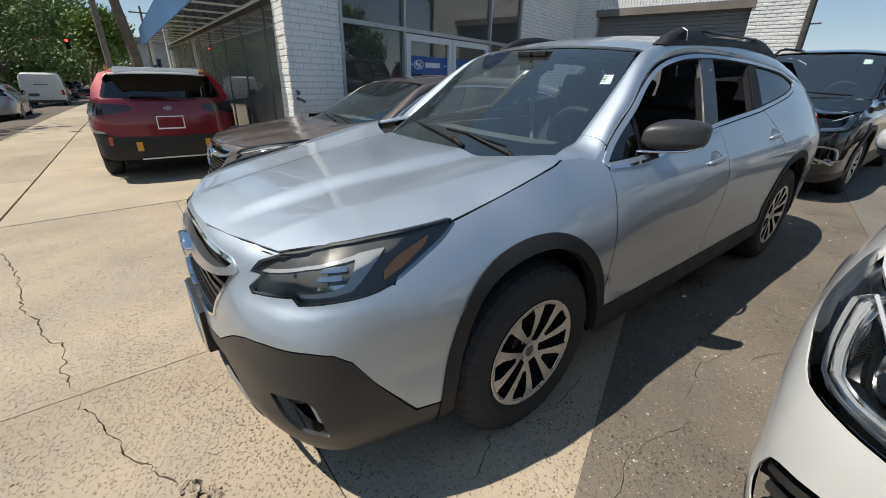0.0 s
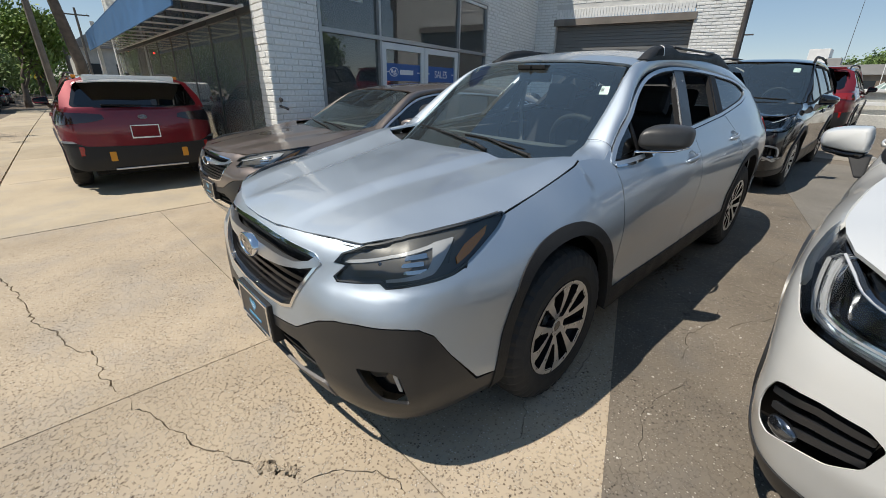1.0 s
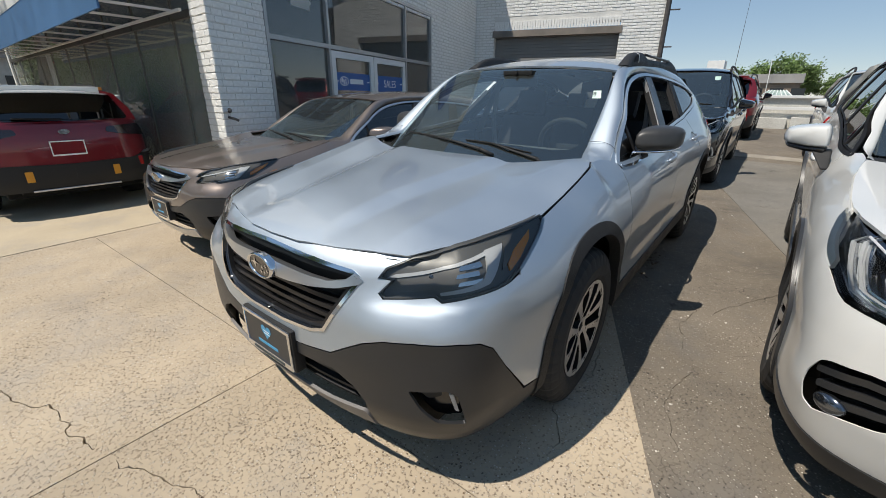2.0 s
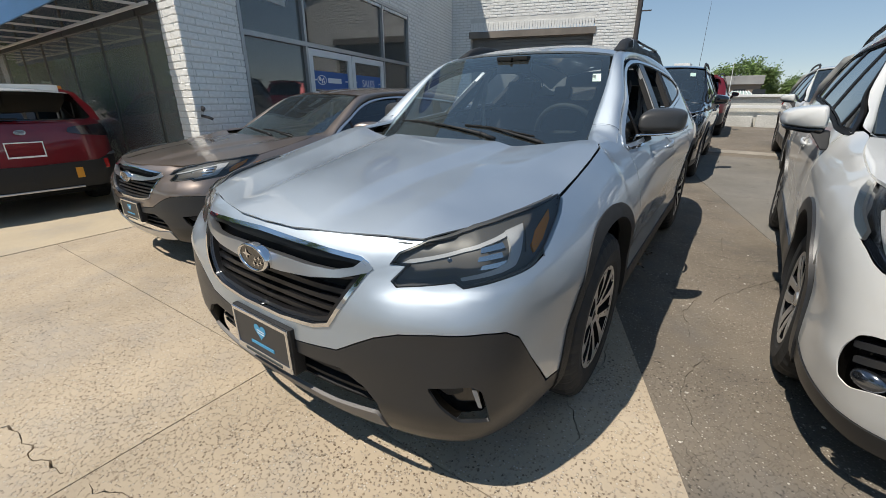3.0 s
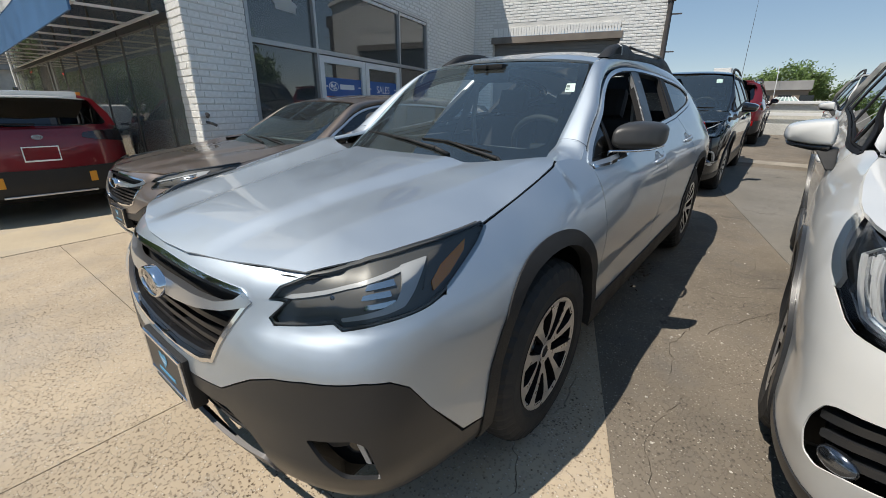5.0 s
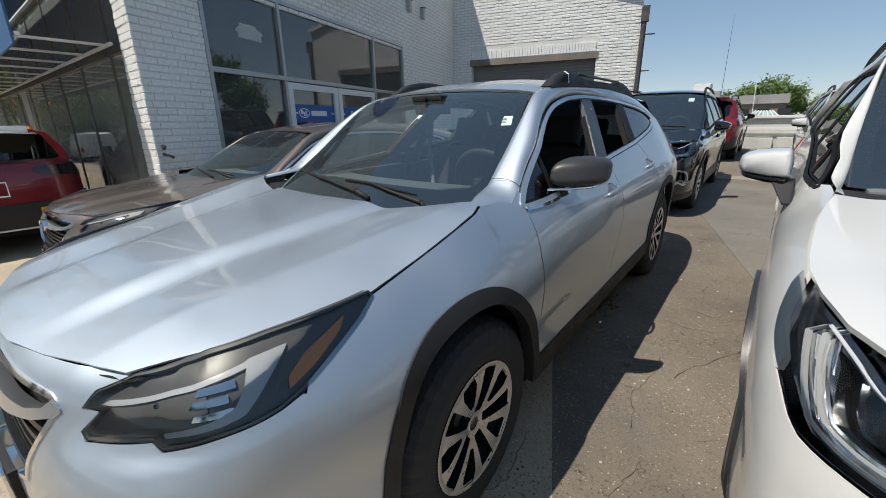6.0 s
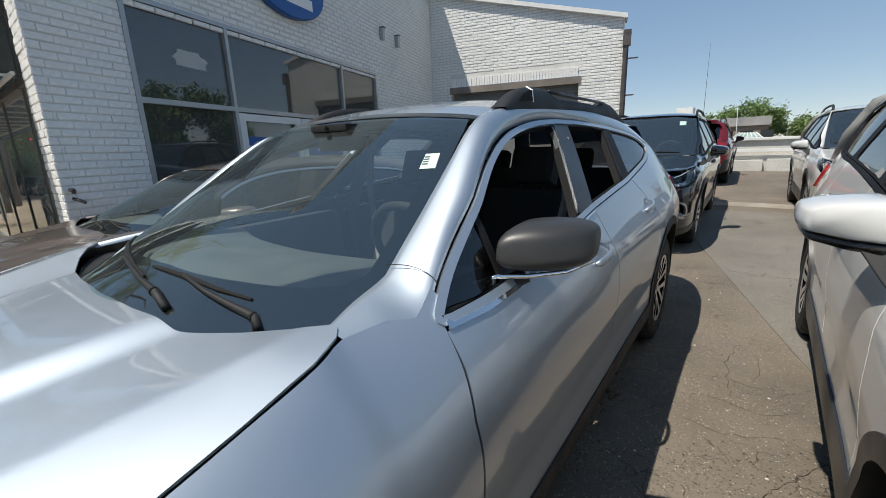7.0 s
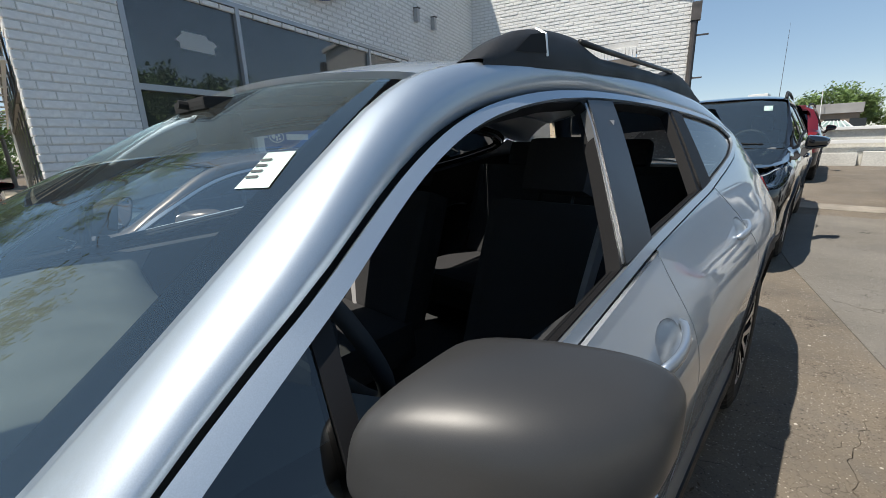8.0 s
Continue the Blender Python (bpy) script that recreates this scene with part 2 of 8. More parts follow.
def skin_mesh(name, outline, fn, step=0.03, holes=(), rim=0.012, lift=0.0, out=None, mirror=0, grain=None):
    """A panel: a flat outline, cut into triangles and laid on the surface fn(a, b), with its edges turned in by rim.
    out: a rough outward direction at each point, as a function of places. mirror: 1 turns x round, 2 makes both halves in one mesh."""
    loops = [walked(outline, step)] + [walked(h, step) for h in holes]
    lo, hi = loops[0].min(0), loops[0].max(0)
    gs = grain or step
    gx, gy = np.meshgrid(np.arange(lo[0] + gs / 2, hi[0], gs), np.arange(lo[1] + gs / 2, hi[1], gs * 0.9))
    gx = gx + (np.arange(gx.shape[0]) % 2)[:, None] * gs / 2
    grid = np.column_stack([gx.ravel(), gy.ravel()])
    keep = inside(loops[0], grid)
    for h in loops[1:]:
        keep &= ~inside(h, grid)
    grid = grid[keep]
    edge = np.vstack(loops)
    if len(grid):
        near = np.min(np.linalg.norm(grid[:, None] - edge[None], axis=2), axis=1) if len(grid) * len(edge) < 4e6 else np.full(len(grid), 9.0)
        grid = grid[near > 0.45 * gs]
    pts = np.vstack([edge, grid])
    edges, k = [], 0
    for l in loops:
        edges += [(k + i, k + (i + 1) % len(l)) for i in range(len(l))]
        k += len(l)
    v, _, f, ov, _, _ = delaunay_2d_cdt([Vector(p) for p in pts], edges, [], 0, 1e-6)
    v = np.array([tuple(p) for p in v])
    f = np.array([t for t in f if len(t) == 3])
    mid = v[f].mean(1)
    ok = inside(loops[0], mid)
    for h in loops[1:]:
        ok &= ~inside(h, mid)
    f = f[ok]
    h = 2e-4

    def place(q):
        return fn(q[:, 0], q[:, 1])

    def normal(q):
        n = np.cross(place(q + (h, 0)) - place(q - (h, 0)), place(q + (0, h)) - place(q - (0, h)))
        n /= np.maximum(np.linalg.norm(n, axis=1), 1e-12)[:, None]
        if out is not None:
            n *= np.where(np.sum(n * out(place(q)), axis=1) < 0, -1, 1)[:, None]
        return n

    p3, n3 = place(v), normal(v)
    p3 = p3 + lift * n3
    c = np.cross(p3[f[:, 1]] - p3[f[:, 0]], p3[f[:, 2]] - p3[f[:, 0]])
    turned = np.sum(c * n3[f[:, 0]], axis=1) < 0
    f[turned] = f[turned][:, ::-1]
    V, N, Fc = [p3], [n3], [tuple(t) for t in f]
    k = len(p3)
    if rim:
        for l in loops:
            a, n = place(l) + lift * normal(l), normal(l)
            t = np.roll(a, -1, axis=0) - np.roll(a, 1, axis=0)
            w = np.cross(t, n)
            w /= np.maximum(np.linalg.norm(w, axis=1), 1e-12)[:, None]
            ctr = l.mean(0)
            m = len(l)
            inner = a - n * rim
            V += [a, inner]
            # face outwards from the panel
            q = l[:1] + 1e-3 * ((np.roll(l, -1, axis=0) - np.roll(l, 1, axis=0))[:1][:, ::-1] * (1, -1)) / max(np.linalg.norm((np.roll(l, -1, axis=0) - np.roll(l, 1, axis=0))[:1]), 1e-9)
            d = place(q) - place(l[:1])
            w *= 1 if np.sum(d * w[:1]) > 0 else -1
            solid = inside(loops[0], q)[0] and not any(inside(o, q)[0] for o in loops[1:])
            w = -w if solid else w
            N += [w, w]
            for i in range(m):
                j = (i + 1) % m
                quad = (k + i, k + j, k + m + j, k + m + i)
                cr = np.cross(a[j] - a[i], inner[i] - a[i])
                Fc.append(quad if np.sum(cr * w[i]) > 0 else quad[::-1])
            k += 2 * m
    V, N = np.vstack(V), np.vstack(N)
    if mirror:
        V2, N2 = V * (-1, 1, 1), N * (-1, 1, 1)
        F2 = [t[::-1] for t in Fc]
        if mirror == 1:
            V, N, Fc = V2, N2, F2
        else:
            Fc = Fc + [tuple(i + len(V) for i in t) for t in F2]
            V, N = np.vstack([V, V2]), np.vstack([N, N2])
    me = bpy.data.meshes.new(name)
    me.from_pydata([tuple(map(float, q)) for q in V], [], [tuple(int(i) for i in t) for t in Fc])
    me.polygons.foreach_set("use_smooth", [True] * len(me.polygons))
    me.normals_split_custom_set_from_vertices([tuple(map(float, q)) for q in N])
    return me


def loft_mesh(name, rows, closed=False, mirror=0):
    """A smooth sheet through rows of places."""
    r = [np.array(q, float) for q in rows]
    n, m = len(r), len(r[0])
    V = np.vstack(r)
    F = []
    for i in range(n - 1):
        for j in range(m if closed else m - 1):
            a, b = i * m + j, i * m + (j + 1) % m
            F.append((a, b, b + m, a + m))
    if mirror:
        V2, F2 = V * (-1, 1, 1), [t[::-1] for t in F]
        if mirror == 1:
            V, F = V2, F2
        else:
            F = F + [tuple(i + len(V) for i in t) for t in F2]
            V = np.vstack([V, V2])
    me = bpy.data.meshes.new(name)
    me.from_pydata([tuple(map(float, q)) for q in V], [], F)
    me.polygons.foreach_set("use_smooth", [True] * len(me.polygons))
    return me

# ---- car surfaces ----
class Spline:
    """A smooth curve through a few knots: monotone cubic in x, any number of values."""
    def __init__(self, knots):
        k = np.array(knots, float)
        self.x, self.y = k[:, 0], k[:, 1:]
        h, d = np.diff(self.x)[:, None], np.diff(self.y, axis=0)
        s = d / h
        m = np.zeros_like(self.y)
        m[1:-1] = np.where(s[:-1] * s[1:] > 0, 2 * s[:-1] * s[1:] / np.where(np.abs(s[:-1] + s[1:]) < 1e-12, 1, s[:-1] + s[1:]), 0)
        m[0], m[-1] = s[0], s[-1]
        self.m = m

    def __call__(self, x):
        x = np.asarray(x, float)
        i = np.clip(np.searchsorted(self.x, x) - 1, 0, len(self.x) - 2)
        h = self.x[i + 1] - self.x[i]
        t = np.clip((x - self.x[i]) / h, 0, 1)[..., None]
        h = h[..., None]
        a, b, m, n = self.y[i], self.y[i + 1], self.m[i], self.m[i + 1]
        v = (2 * t**3 - 3 * t**2 + 1) * a + (t**3 - 2 * t**2 + t) * h * m + (3 * t**2 - 2 * t**3) * b + (t**3 - t**2) * h * n
        return v[..., 0] if v.shape[-1] == 1 else v


def ease(a, b, x):
    t = np.clip((np.asarray(x, float) - a) / (b - a), 0, 1)
    return t * t * (3 - 2 * t)


class Hull:
    """A car body's skin: the plan outline (from the nose's middle round the left side to the tail's middle), drawn in by an amount
    that depends on height, with one profile each for nose, fender, side and tail. s runs along the outline, z is height."""
    def __init__(self, outline, nose, side, tail, crown, turns, sweep=((0, 0), (9, 0)), ledge=None):
        p = np.array(outline, float)
        c = np.concatenate([[0], np.cumsum(np.hypot(*np.diff(p, axis=0).T))])
        base = Spline(np.column_stack([c, p]))
        q = np.linspace(0, c[-1], 600)
        pts = base(q)
        for _ in range(12):
            pts[1:-1] = 0.25 * pts[:-2] + 0.5 * pts[1:-1] + 0.25 * pts[2:]
        c = np.concatenate([[0], np.cumsum(np.hypot(*np.diff(pts, axis=0).T))])
        t = np.gradient(pts, c, axis=0)
        t /= np.linalg.norm(t, axis=1)[:, None]
        self.c, self.pts, self.nor = c, pts, np.column_stack([t[:, 1], -t[:, 0]])
        self.length = c[-1]
        self.nose, self.side, self.tail = Spline(nose), Spline(side), Spline(tail)
        self.crown, self.turns, self.sweep = Spline(crown), turns, Spline(sweep)
        self.ledge = Spline(ledge) if ledge else None      # s, height and depth of the step under the headlamps

    def plan(self, s):
        return np.interp(s, self.c, self.pts[:, 0]), np.interp(s, self.c, self.pts[:, 1])

    def s_at(self, y):
        half = self.c > np.interp(0, self.pts[:, 1], self.c) - 9
        return np.interp(y, self.pts[half, 1], self.c[half])

    def inset(self, s, z):
        x, y = self.plan(s)
        n0, n1, f0, f1, r0, r1 = self.turns
        wn = 1 - ease(n0, n1, y)
        wf = 1 - ease(f0, f1, y)
        wr = ease(r0, r1, y)
        e = self.crown(y)
        ze, de, zw = e[..., 0], e[..., 1], e[..., 2]
        q = np.clip((z - zw) / (ze - zw), 0, 1.25)
        low = np.minimum(self.side(np.minimum(z, 0.7)), 9)
        fen = low + de * q**2.2
        d = wf * fen + (1 - wf) * self.side(z)
        if self.ledge is not None:
            e = self.ledge(s)
            u = e[..., 0] - z
            shelf = ease(0, .034, u) * (1 - ease(.034, .15, u))
            d = d - e[..., 1] * shelf * (1 - wn)
            wl = e[..., 1] * shelf * wn
        else:
            wl = 0
        d = -wl + wn * (self.nose(z) + self.sweep(s) * ease(.64, .80, z)) + (1 - wn) * d
        return wr * self.tail(z) + (1 - wr) * d

    def at(self, s, z):
        s, z = np.asarray(s, float), np.asarray(z, float)
        x, y = self.plan(s)
        nx, ny = np.interp(s, self.c, self.nor[:, 0]), np.interp(s, self.c, self.nor[:, 1])
        d = self.inset(s, z)
        return np.stack([x - nx * d, y - ny * d, z + 0 * s], -1)

    def flank(self, y, z):
        """The skin's x at a lengthwise place and height."""
        y, z = np.asarray(y, float), np.asarray(z, float)
        s = self.s_at(y)
        for _ in range(3):
            s = s + (y - self.at(s, z)[..., 1]) * 0.9
        return self.at(s, z)[..., 0]


WAGON = Hull(
    outline=[(0, -.972), (.2, -.968), (.4, -.948), (.56, -.915), (.70, -.855), (.79, -.77), (.84, -.65), (.875, -.48), (.900, -.28), (.913, 0), (.910, .3), (.902, .7), (.900, 1.2), (.900, 1.8), (.905, 2.3), (.913, 2.745), (.900, 3.1), (.870, 3.4), (.82, 3.6), (.72, 3.76), (.5, 3.86), (.25, 3.89), (0, 3.9)],
    nose=[(.15, .13), (.22, .07), (.30, .025), (.40, .0), (.50, .0), (.60, .006), (.70, .014), (.78, .028), (.83, .05), (.87, .09), (.90, .16), (.95, .3)],
    side=[(.18, .09), (.24, .055), (.30, .030), (.40, .024), (.50, .024), (.60, .014), (.70, .004), (.78, 0), (.86, .006), (.92, .022), (.97, .048), (1.02, .078), (1.10, .122), (1.20, .185), (1.30, .250), (1.40, .320), (1.46, .370), (1.55, .46)],
    tail=[(.2, .1), (.3, .03), (.5, 0), (.7, .01), (.9, .05), (1.05, .10), (1.2, .20), (1.35, .32), (1.5, .48)],
    crown=[(-.9, .86, .12, .62), (-.55, .885, .105, .66), (-.322, .928, .126, .68), (-.125, .968, .141, .69), (.04, 1.004, .151, .70), (.165, 1.033, .160, .70), (.235, 1.046, .186, .70), (.45, 1.07, .19, .70), (.9, 1.1, .2, .7)],
    turns=(-.80, -.45, .25, .75, 3.2, 3.75),
    sweep=[(0, 0), (.22, .006), (.43, .030), (.56, .056), (.70, .055), (.85, .03), (1.0, 0), (9, 0)],
    ledge=[(0, .745, 0), (.44, .745, 0), (.54, .748, .005), (.72, .760, .007), (.92, .786, .006), (1.06, .815, .003), (1.20, .84, 0), (9, .84, 0)],
)


def hood_z(x, y):
    """The silver wagon's bonnet: a crowned sheet, its middle raised between soft ribs, with a sharp ridge each side."""
    x, y = np.abs(np.asarray(x, float)), np.asarray(y, float)
    mid = HOOD_MID(y)
    edge = HOOD_EDGE(y)
    xe = HOOD_X(y)
    q = np.clip(x / xe, 0, 1.15)
    z = mid + (edge - mid) * q**2.4
    xc = np.interp(y, [-.8, -.6, -.45, -.2, 0, .15, .3], [.440, .465, .500, .555, .600, .635, .65])
    xr = np.interp(y, [-.9, -.5, -.1, .1, .3], [.210, .228, .305, .340, .35])
    centre = .012 - .020 * ease(xr - .055, xr + .055, x)
    flank = -.008 + .021 * (x - xr - .055) / np.maximum(xc - xr - .055, .05)
    inner = .5 * (centre + flank + np.sqrt((centre - flank) ** 2 + .003 ** 2))
    outer = .013 * (1 - (x - xc) / np.maximum(xe - xc, .05))
    fall = .5 * (inner + outer - np.sqrt((inner - outer) ** 2 + .0016 ** 2))
    z += ease(-.93, -.62, y) * (1 - .5 * ease(.12, .28, y)) * fall
    return z


HOOD_MID = Spline([(-.95, .845), (-.90, .868), (-.8, .895), (-.6, .935), (-.3, .980), (0, 1.015), (.2, 1.032), (.4, 1.045)])
HOOD_EDGE = Spline([(-.95, .80), (-.8, .835), (-.55, .885), (-.322, .928), (-.125, .968), (.04, 1.004), (.165, 1.033), (.235, 1.046), (.4, 1.07)])
HOOD_X = Spline([(-.95, .66), (-.8, .72), (-.55, .765), (-.322, .757), (-.125, .757), (.04, .752), (.165, .744), (.235, .718), (.4, .68)])


def glass_y(x, z):
    """The windscreen: y at a place across and a height."""
    x, z = np.asarray(x, float), np.asarray(z, float)
    return GLASS(z) + (0.72 - 0.55 * ease(1.0, 1.5, z)) * x**2 + 0.25 * x**4


GLASS = Spline([(.98, -.03), (1.03, .075), (1.10, .205), (1.20, .40), (1.30, .60), (1.40, .81), (1.46, .945), (1.52, 1.10)])
ROOF = Spline([(.8, 1.445), (.95, 1.472), (1.2, 1.515), (1.6, 1.55), (2.1, 1.562), (2.6, 1.55), (3.1, 1.51), (3.4, 1.475), (3.6, 1.44)])

# ---- ground ----


def speckled(name, base, pebbles, dark, rough, pebble_scale, bump, stain=0.12, stain_scale=0.7, wear=0.45, cracks=0):
    """Concrete or asphalt: a binder, small stones of several colours, dark pits, worn patches, wide stains, hair cracks."""
    m = bpy.data.materials.new(name)
    m.use_nodes = True
    t = m.node_tree
    L, N = t.links.new, t.nodes.new
    p = t.nodes["Principled BSDF"]
    p.inputs["Roughness"].default_value = rough
    p.inputs["Specular IOR Level"].default_value = 0.25
    co = N("ShaderNodeTexCoord").outputs["Object"]
    v = N("ShaderNodeTexVoronoi")
    v.inputs["Scale"].default_value = pebble_scale
    L(co, v.inputs["Vector"])
    ramp = N("ShaderNodeValToRGB")
    e = ramp.color_ramp.elements
    e[0].position, e[0].color = 0.0, (*pebbles[0], 1)
    e[1].position, e[1].color = 1.0, (*pebbles[-1], 1)
    for i, c in enumerate(pebbles[1:-1]):
        k = e.new((i + 1) / (len(pebbles) - 1))
        k.color = (*c, 1)
    sep = N("ShaderNodeSeparateColor")
    L(v.outputs["Color"], sep.inputs[0])
    L(sep.outputs[0], ramp.inputs["Fac"])
    near = N("ShaderNodeMapRange")
    near.inputs["From Min"].default_value, near.inputs["From Max"].default_value = 0.30, 0.42
    near.inputs["To Min"].default_value, near.inputs["To Max"].default_value = 1.0, 0.0
    L(v.outputs["Distance"], near.inputs["Value"])
    pick = N("ShaderNodeMath")
    pick.operation = "GREATER_THAN"
    L(sep.outputs[1], pick.inputs[0])
    pick.inputs[1].default_value = 0.22
    fac = N("ShaderNodeMath")
    fac.operation = "MULTIPLY"
    L(near.outputs[0], fac.inputs[0])
    L(pick.outputs[0], fac.inputs[1])
    mix = N("ShaderNodeMix")
    mix.data_type = "RGBA"
    mix.inputs["A"].default_value = (*base, 1)
    L(fac.outputs[0], mix.inputs["Factor"])
    L(ramp.outputs["Color"], mix.inputs["B"])
    out = mix.outputs["Result"]
    # dark pits: ragged little hollows between the stones, two sizes
    warp = N("ShaderNodeTexNoise")
    warp.inputs["Scale"].default_value, warp.inputs["Detail"].default_value = pebble_scale * 2.2, 2
    L(co, warp.inputs["Vector"])
    wob = N("ShaderNodeVectorMath")
    wob.operation = "MULTIPLY_ADD"
    L(warp.outputs["Color"], wob.inputs[0])
    wob.inputs[1].default_value = (.9 / pebble_scale,) * 3
    L(co, wob.inputs[2])
    pits = None
    for size, share in ((.72, .62), (.34, .80)):
        d = N("ShaderNodeTexVoronoi")
        d.inputs["Scale"].default_value = pebble_scale * size
        L(wob.outputs[0], d.inputs["Vector"])
        ds = N("ShaderNodeSeparateColor")
        L(d.outputs["Color"], ds.inputs[0])
        edge = N("ShaderNodeMapRange")
        edge.inputs["From Min"].default_value, edge.inputs["From Max"].default_value = 0.20 * size ** .3, 0.34 * size ** .3
        edge.inputs["To Min"].default_value, edge.inputs["To Max"].default_value = 1.0, 0.0
        L(d.outputs["Distance"], edge.inputs["Value"])
        few = N("ShaderNodeMapRange")
        few.inputs["From Min"].default_value, few.inputs["From Max"].default_value = share, 1.0
        L(ds.outputs[2], few.inputs["Value"])
        both = N("ShaderNodeMath")
        both.operation = "MULTIPLY"
        L(edge.outputs[0], both.inputs[0])
        L(few.outputs[0], both.inputs[1])
        if pits is None:
            pits = both.outputs[0]
        else:
            top = N("ShaderNodeMath")
            top.operation = "MAXIMUM"
            L(pits, top.inputs[0])
            L(both.outputs[0], top.inputs[1])
            pits = top.outputs[0]
    mix2 = N("ShaderNodeMix")
    mix2.data_type = "RGBA"
    L(pits, mix2.inputs["Factor"])
    L(out, mix2.inputs["A"])
    mix2.inputs["B"].default_value = (*dark, 1)
    out = mix2.outputs["Result"]
    # worn grey patches, half a metre wide
    g_ = N("ShaderNodeTexNoise")
    g_.inputs["Scale"].default_value, g_.inputs["Detail"].default_value, g_.inputs["Roughness"].default_value = 1.9, 7, 0.7
    L(co, g_.inputs["Vector"])
    gr = N("ShaderNodeMapRange")
    gr.inputs["From Min"].default_value, gr.inputs["From Max"].default_value = 0.48, 0.72
    gr.inputs["To Max"].default_value = wear
    L(g_.outputs["Fac"], gr.inputs["Value"])
    worn = N("ShaderNodeMix")
    worn.data_type = "RGBA"
    L(gr.outputs[0], worn.inputs["Factor"])
    L(out, worn.inputs["A"])
    worn.inputs["B"].default_value = (*(0.8 * sum(base) / 3 * k for k in (1.04, 1.0, .95)), 1)
    out = worn.outputs["Result"]
    if cracks:
        # a net of hair cracks where the surface is tired
        cw = N("ShaderNodeTexNoise")
        cw.inputs["Scale"].default_value, cw.inputs["Detail"].default_value = 9, 4
        L(co, cw.inputs["Vector"])
        ca = N("ShaderNodeVectorMath")
        ca.operation = "MULTIPLY_ADD"
        L(cw.outputs["Color"], ca.inputs[0])
        ca.inputs[1].default_value = (.16,) * 3
        L(co, ca.inputs[2])
        cv = N("ShaderNodeTexVoronoi")
        cv.feature = "DISTANCE_TO_EDGE"
        cv.inputs["Scale"].default_value = cracks
        L(ca.outputs[0], cv.inputs["Vector"])
        cl = N("ShaderNodeMapRange")
        cl.inputs["From Min"].default_value, cl.inputs["From Max"].default_value = 0.004, 0.024
        cl.inputs["To Min"].default_value, cl.inputs["To Max"].default_value = 1.0, 0.0
        L(cv.outputs["Distance"], cl.inputs["Value"])
        cm = N("ShaderNodeTexNoise")
        cm.inputs["Scale"].default_value, cm.inputs["Detail"].default_value = 3.2, 5
        L(co, cm.inputs["Vector"])
        ck = N("ShaderNodeMapRange")
        ck.inputs["From Min"].default_value, ck.inputs["From Max"].default_value = 0.54, 0.66
        ck.inputs["To Max"].default_value = 0.75
        L(cm.outputs["Fac"], ck.inputs["Value"])
        cf = N("ShaderNodeMath")
        cf.operation = "MULTIPLY"
        L(cl.outputs[0], cf.inputs[0])
        L(ck.outputs[0], cf.inputs[1])
        split = N("ShaderNodeMix")
        split.data_type = "RGBA"
        L(cf.outputs[0], split.inputs["Factor"])
        L(out, split.inputs["A"])
        split.inputs["B"].default_value = (*(.45 * k for k in dark), 1)
        out = split.outputs["Result"]
        deep = N("ShaderNodeMath")
        deep.operation = "MAXIMUM"
        L(pits, deep.inputs[0])
        L(cf.outputs[0], deep.inputs[1])
        pits = deep.outputs[0]
    s = N("ShaderNodeTexNoise")
    s.inputs["Scale"].default_value, s.inputs["Detail"].default_value, s.inputs["Roughness"].default_value = stain_scale, 6, 0.62
    L(co, s.inputs["Vector"])
    sr = N("ShaderNodeMapRange")
    sr.inputs["From Min"].default_value, sr.inputs["From Max"].default_value = 0.3, 0.7
    sr.inputs["To Min"].default_value, sr.inputs["To Max"].default_value = 1 - stain, 1 + stain
    L(s.outputs["Fac"], sr.inputs["Value"])
    info = N("ShaderNodeObjectInfo")
    pr = N("ShaderNodeMapRange")
    pr.inputs["To Min"].default_value, pr.inputs["To Max"].default_value = 0.9, 1.06
    L(info.outputs["Random"], pr.inputs["Value"])
    mu = N("ShaderNodeMath")
    mu.operation = "MULTIPLY"
    L(sr.outputs[0], mu.inputs[0])
    L(pr.outputs[0], mu.inputs[1])
    sc = N("ShaderNodeVectorMath")
    sc.operation = "SCALE"
    L(out, sc.inputs[0])
    L(mu.outputs[0], sc.inputs["Scale"])
    L(sc.outputs[0], p.inputs["Base Color"])
    b = N("ShaderNodeBump")
    b.inputs["Strength"].default_value, b.inputs["Distance"].default_value = bump, 0.003
    hh = N("ShaderNodeMath")
    hh.operation = "SUBTRACT"
    L(fac.outputs[0], hh.inputs[0])
    L(pits, hh.inputs[1])
    L(hh.outputs[0], b.inputs["Height"])
    L(b.outputs["Normal"], p.inputs["Normal"])
    return m


CONCRETE = speckled("exposed_aggregate_concrete", (0.41, 0.335, 0.243), [(0.19, 0.135, 0.088), (0.43, 0.35, 0.255), (0.58, 0.51, 0.42), (0.30, 0.235, 0.165), (0.50, 0.44, 0.36), (0.24, 0.18, 0.13), (0.44, 0.36, 0.27)], (0.12, 0.085, 0.055), 0.9, 88, 1.0, 0.18)
SMOOTH_CONCRETE = speckled("trowelled_concrete", (0.42, 0.35, 0.25), [(0.36, 0.30, 0.22), (0.46, 0.39, 0.29)], (0.24, 0.19, 0.14), 0.9, 160, 0.25, 0.14)
STRIP_CONCRETE = speckled("patched_concrete_strip", (0.30, 0.27, 0.225), [(0.22, 0.195, 0.165), (0.38, 0.345, 0.29), (0.30, 0.27, 0.22)], (0.13, 0.11, 0.09), 0.92, 70, 0.5, 0.24, stain_scale=2.4, wear=0.6, cracks=5.0)
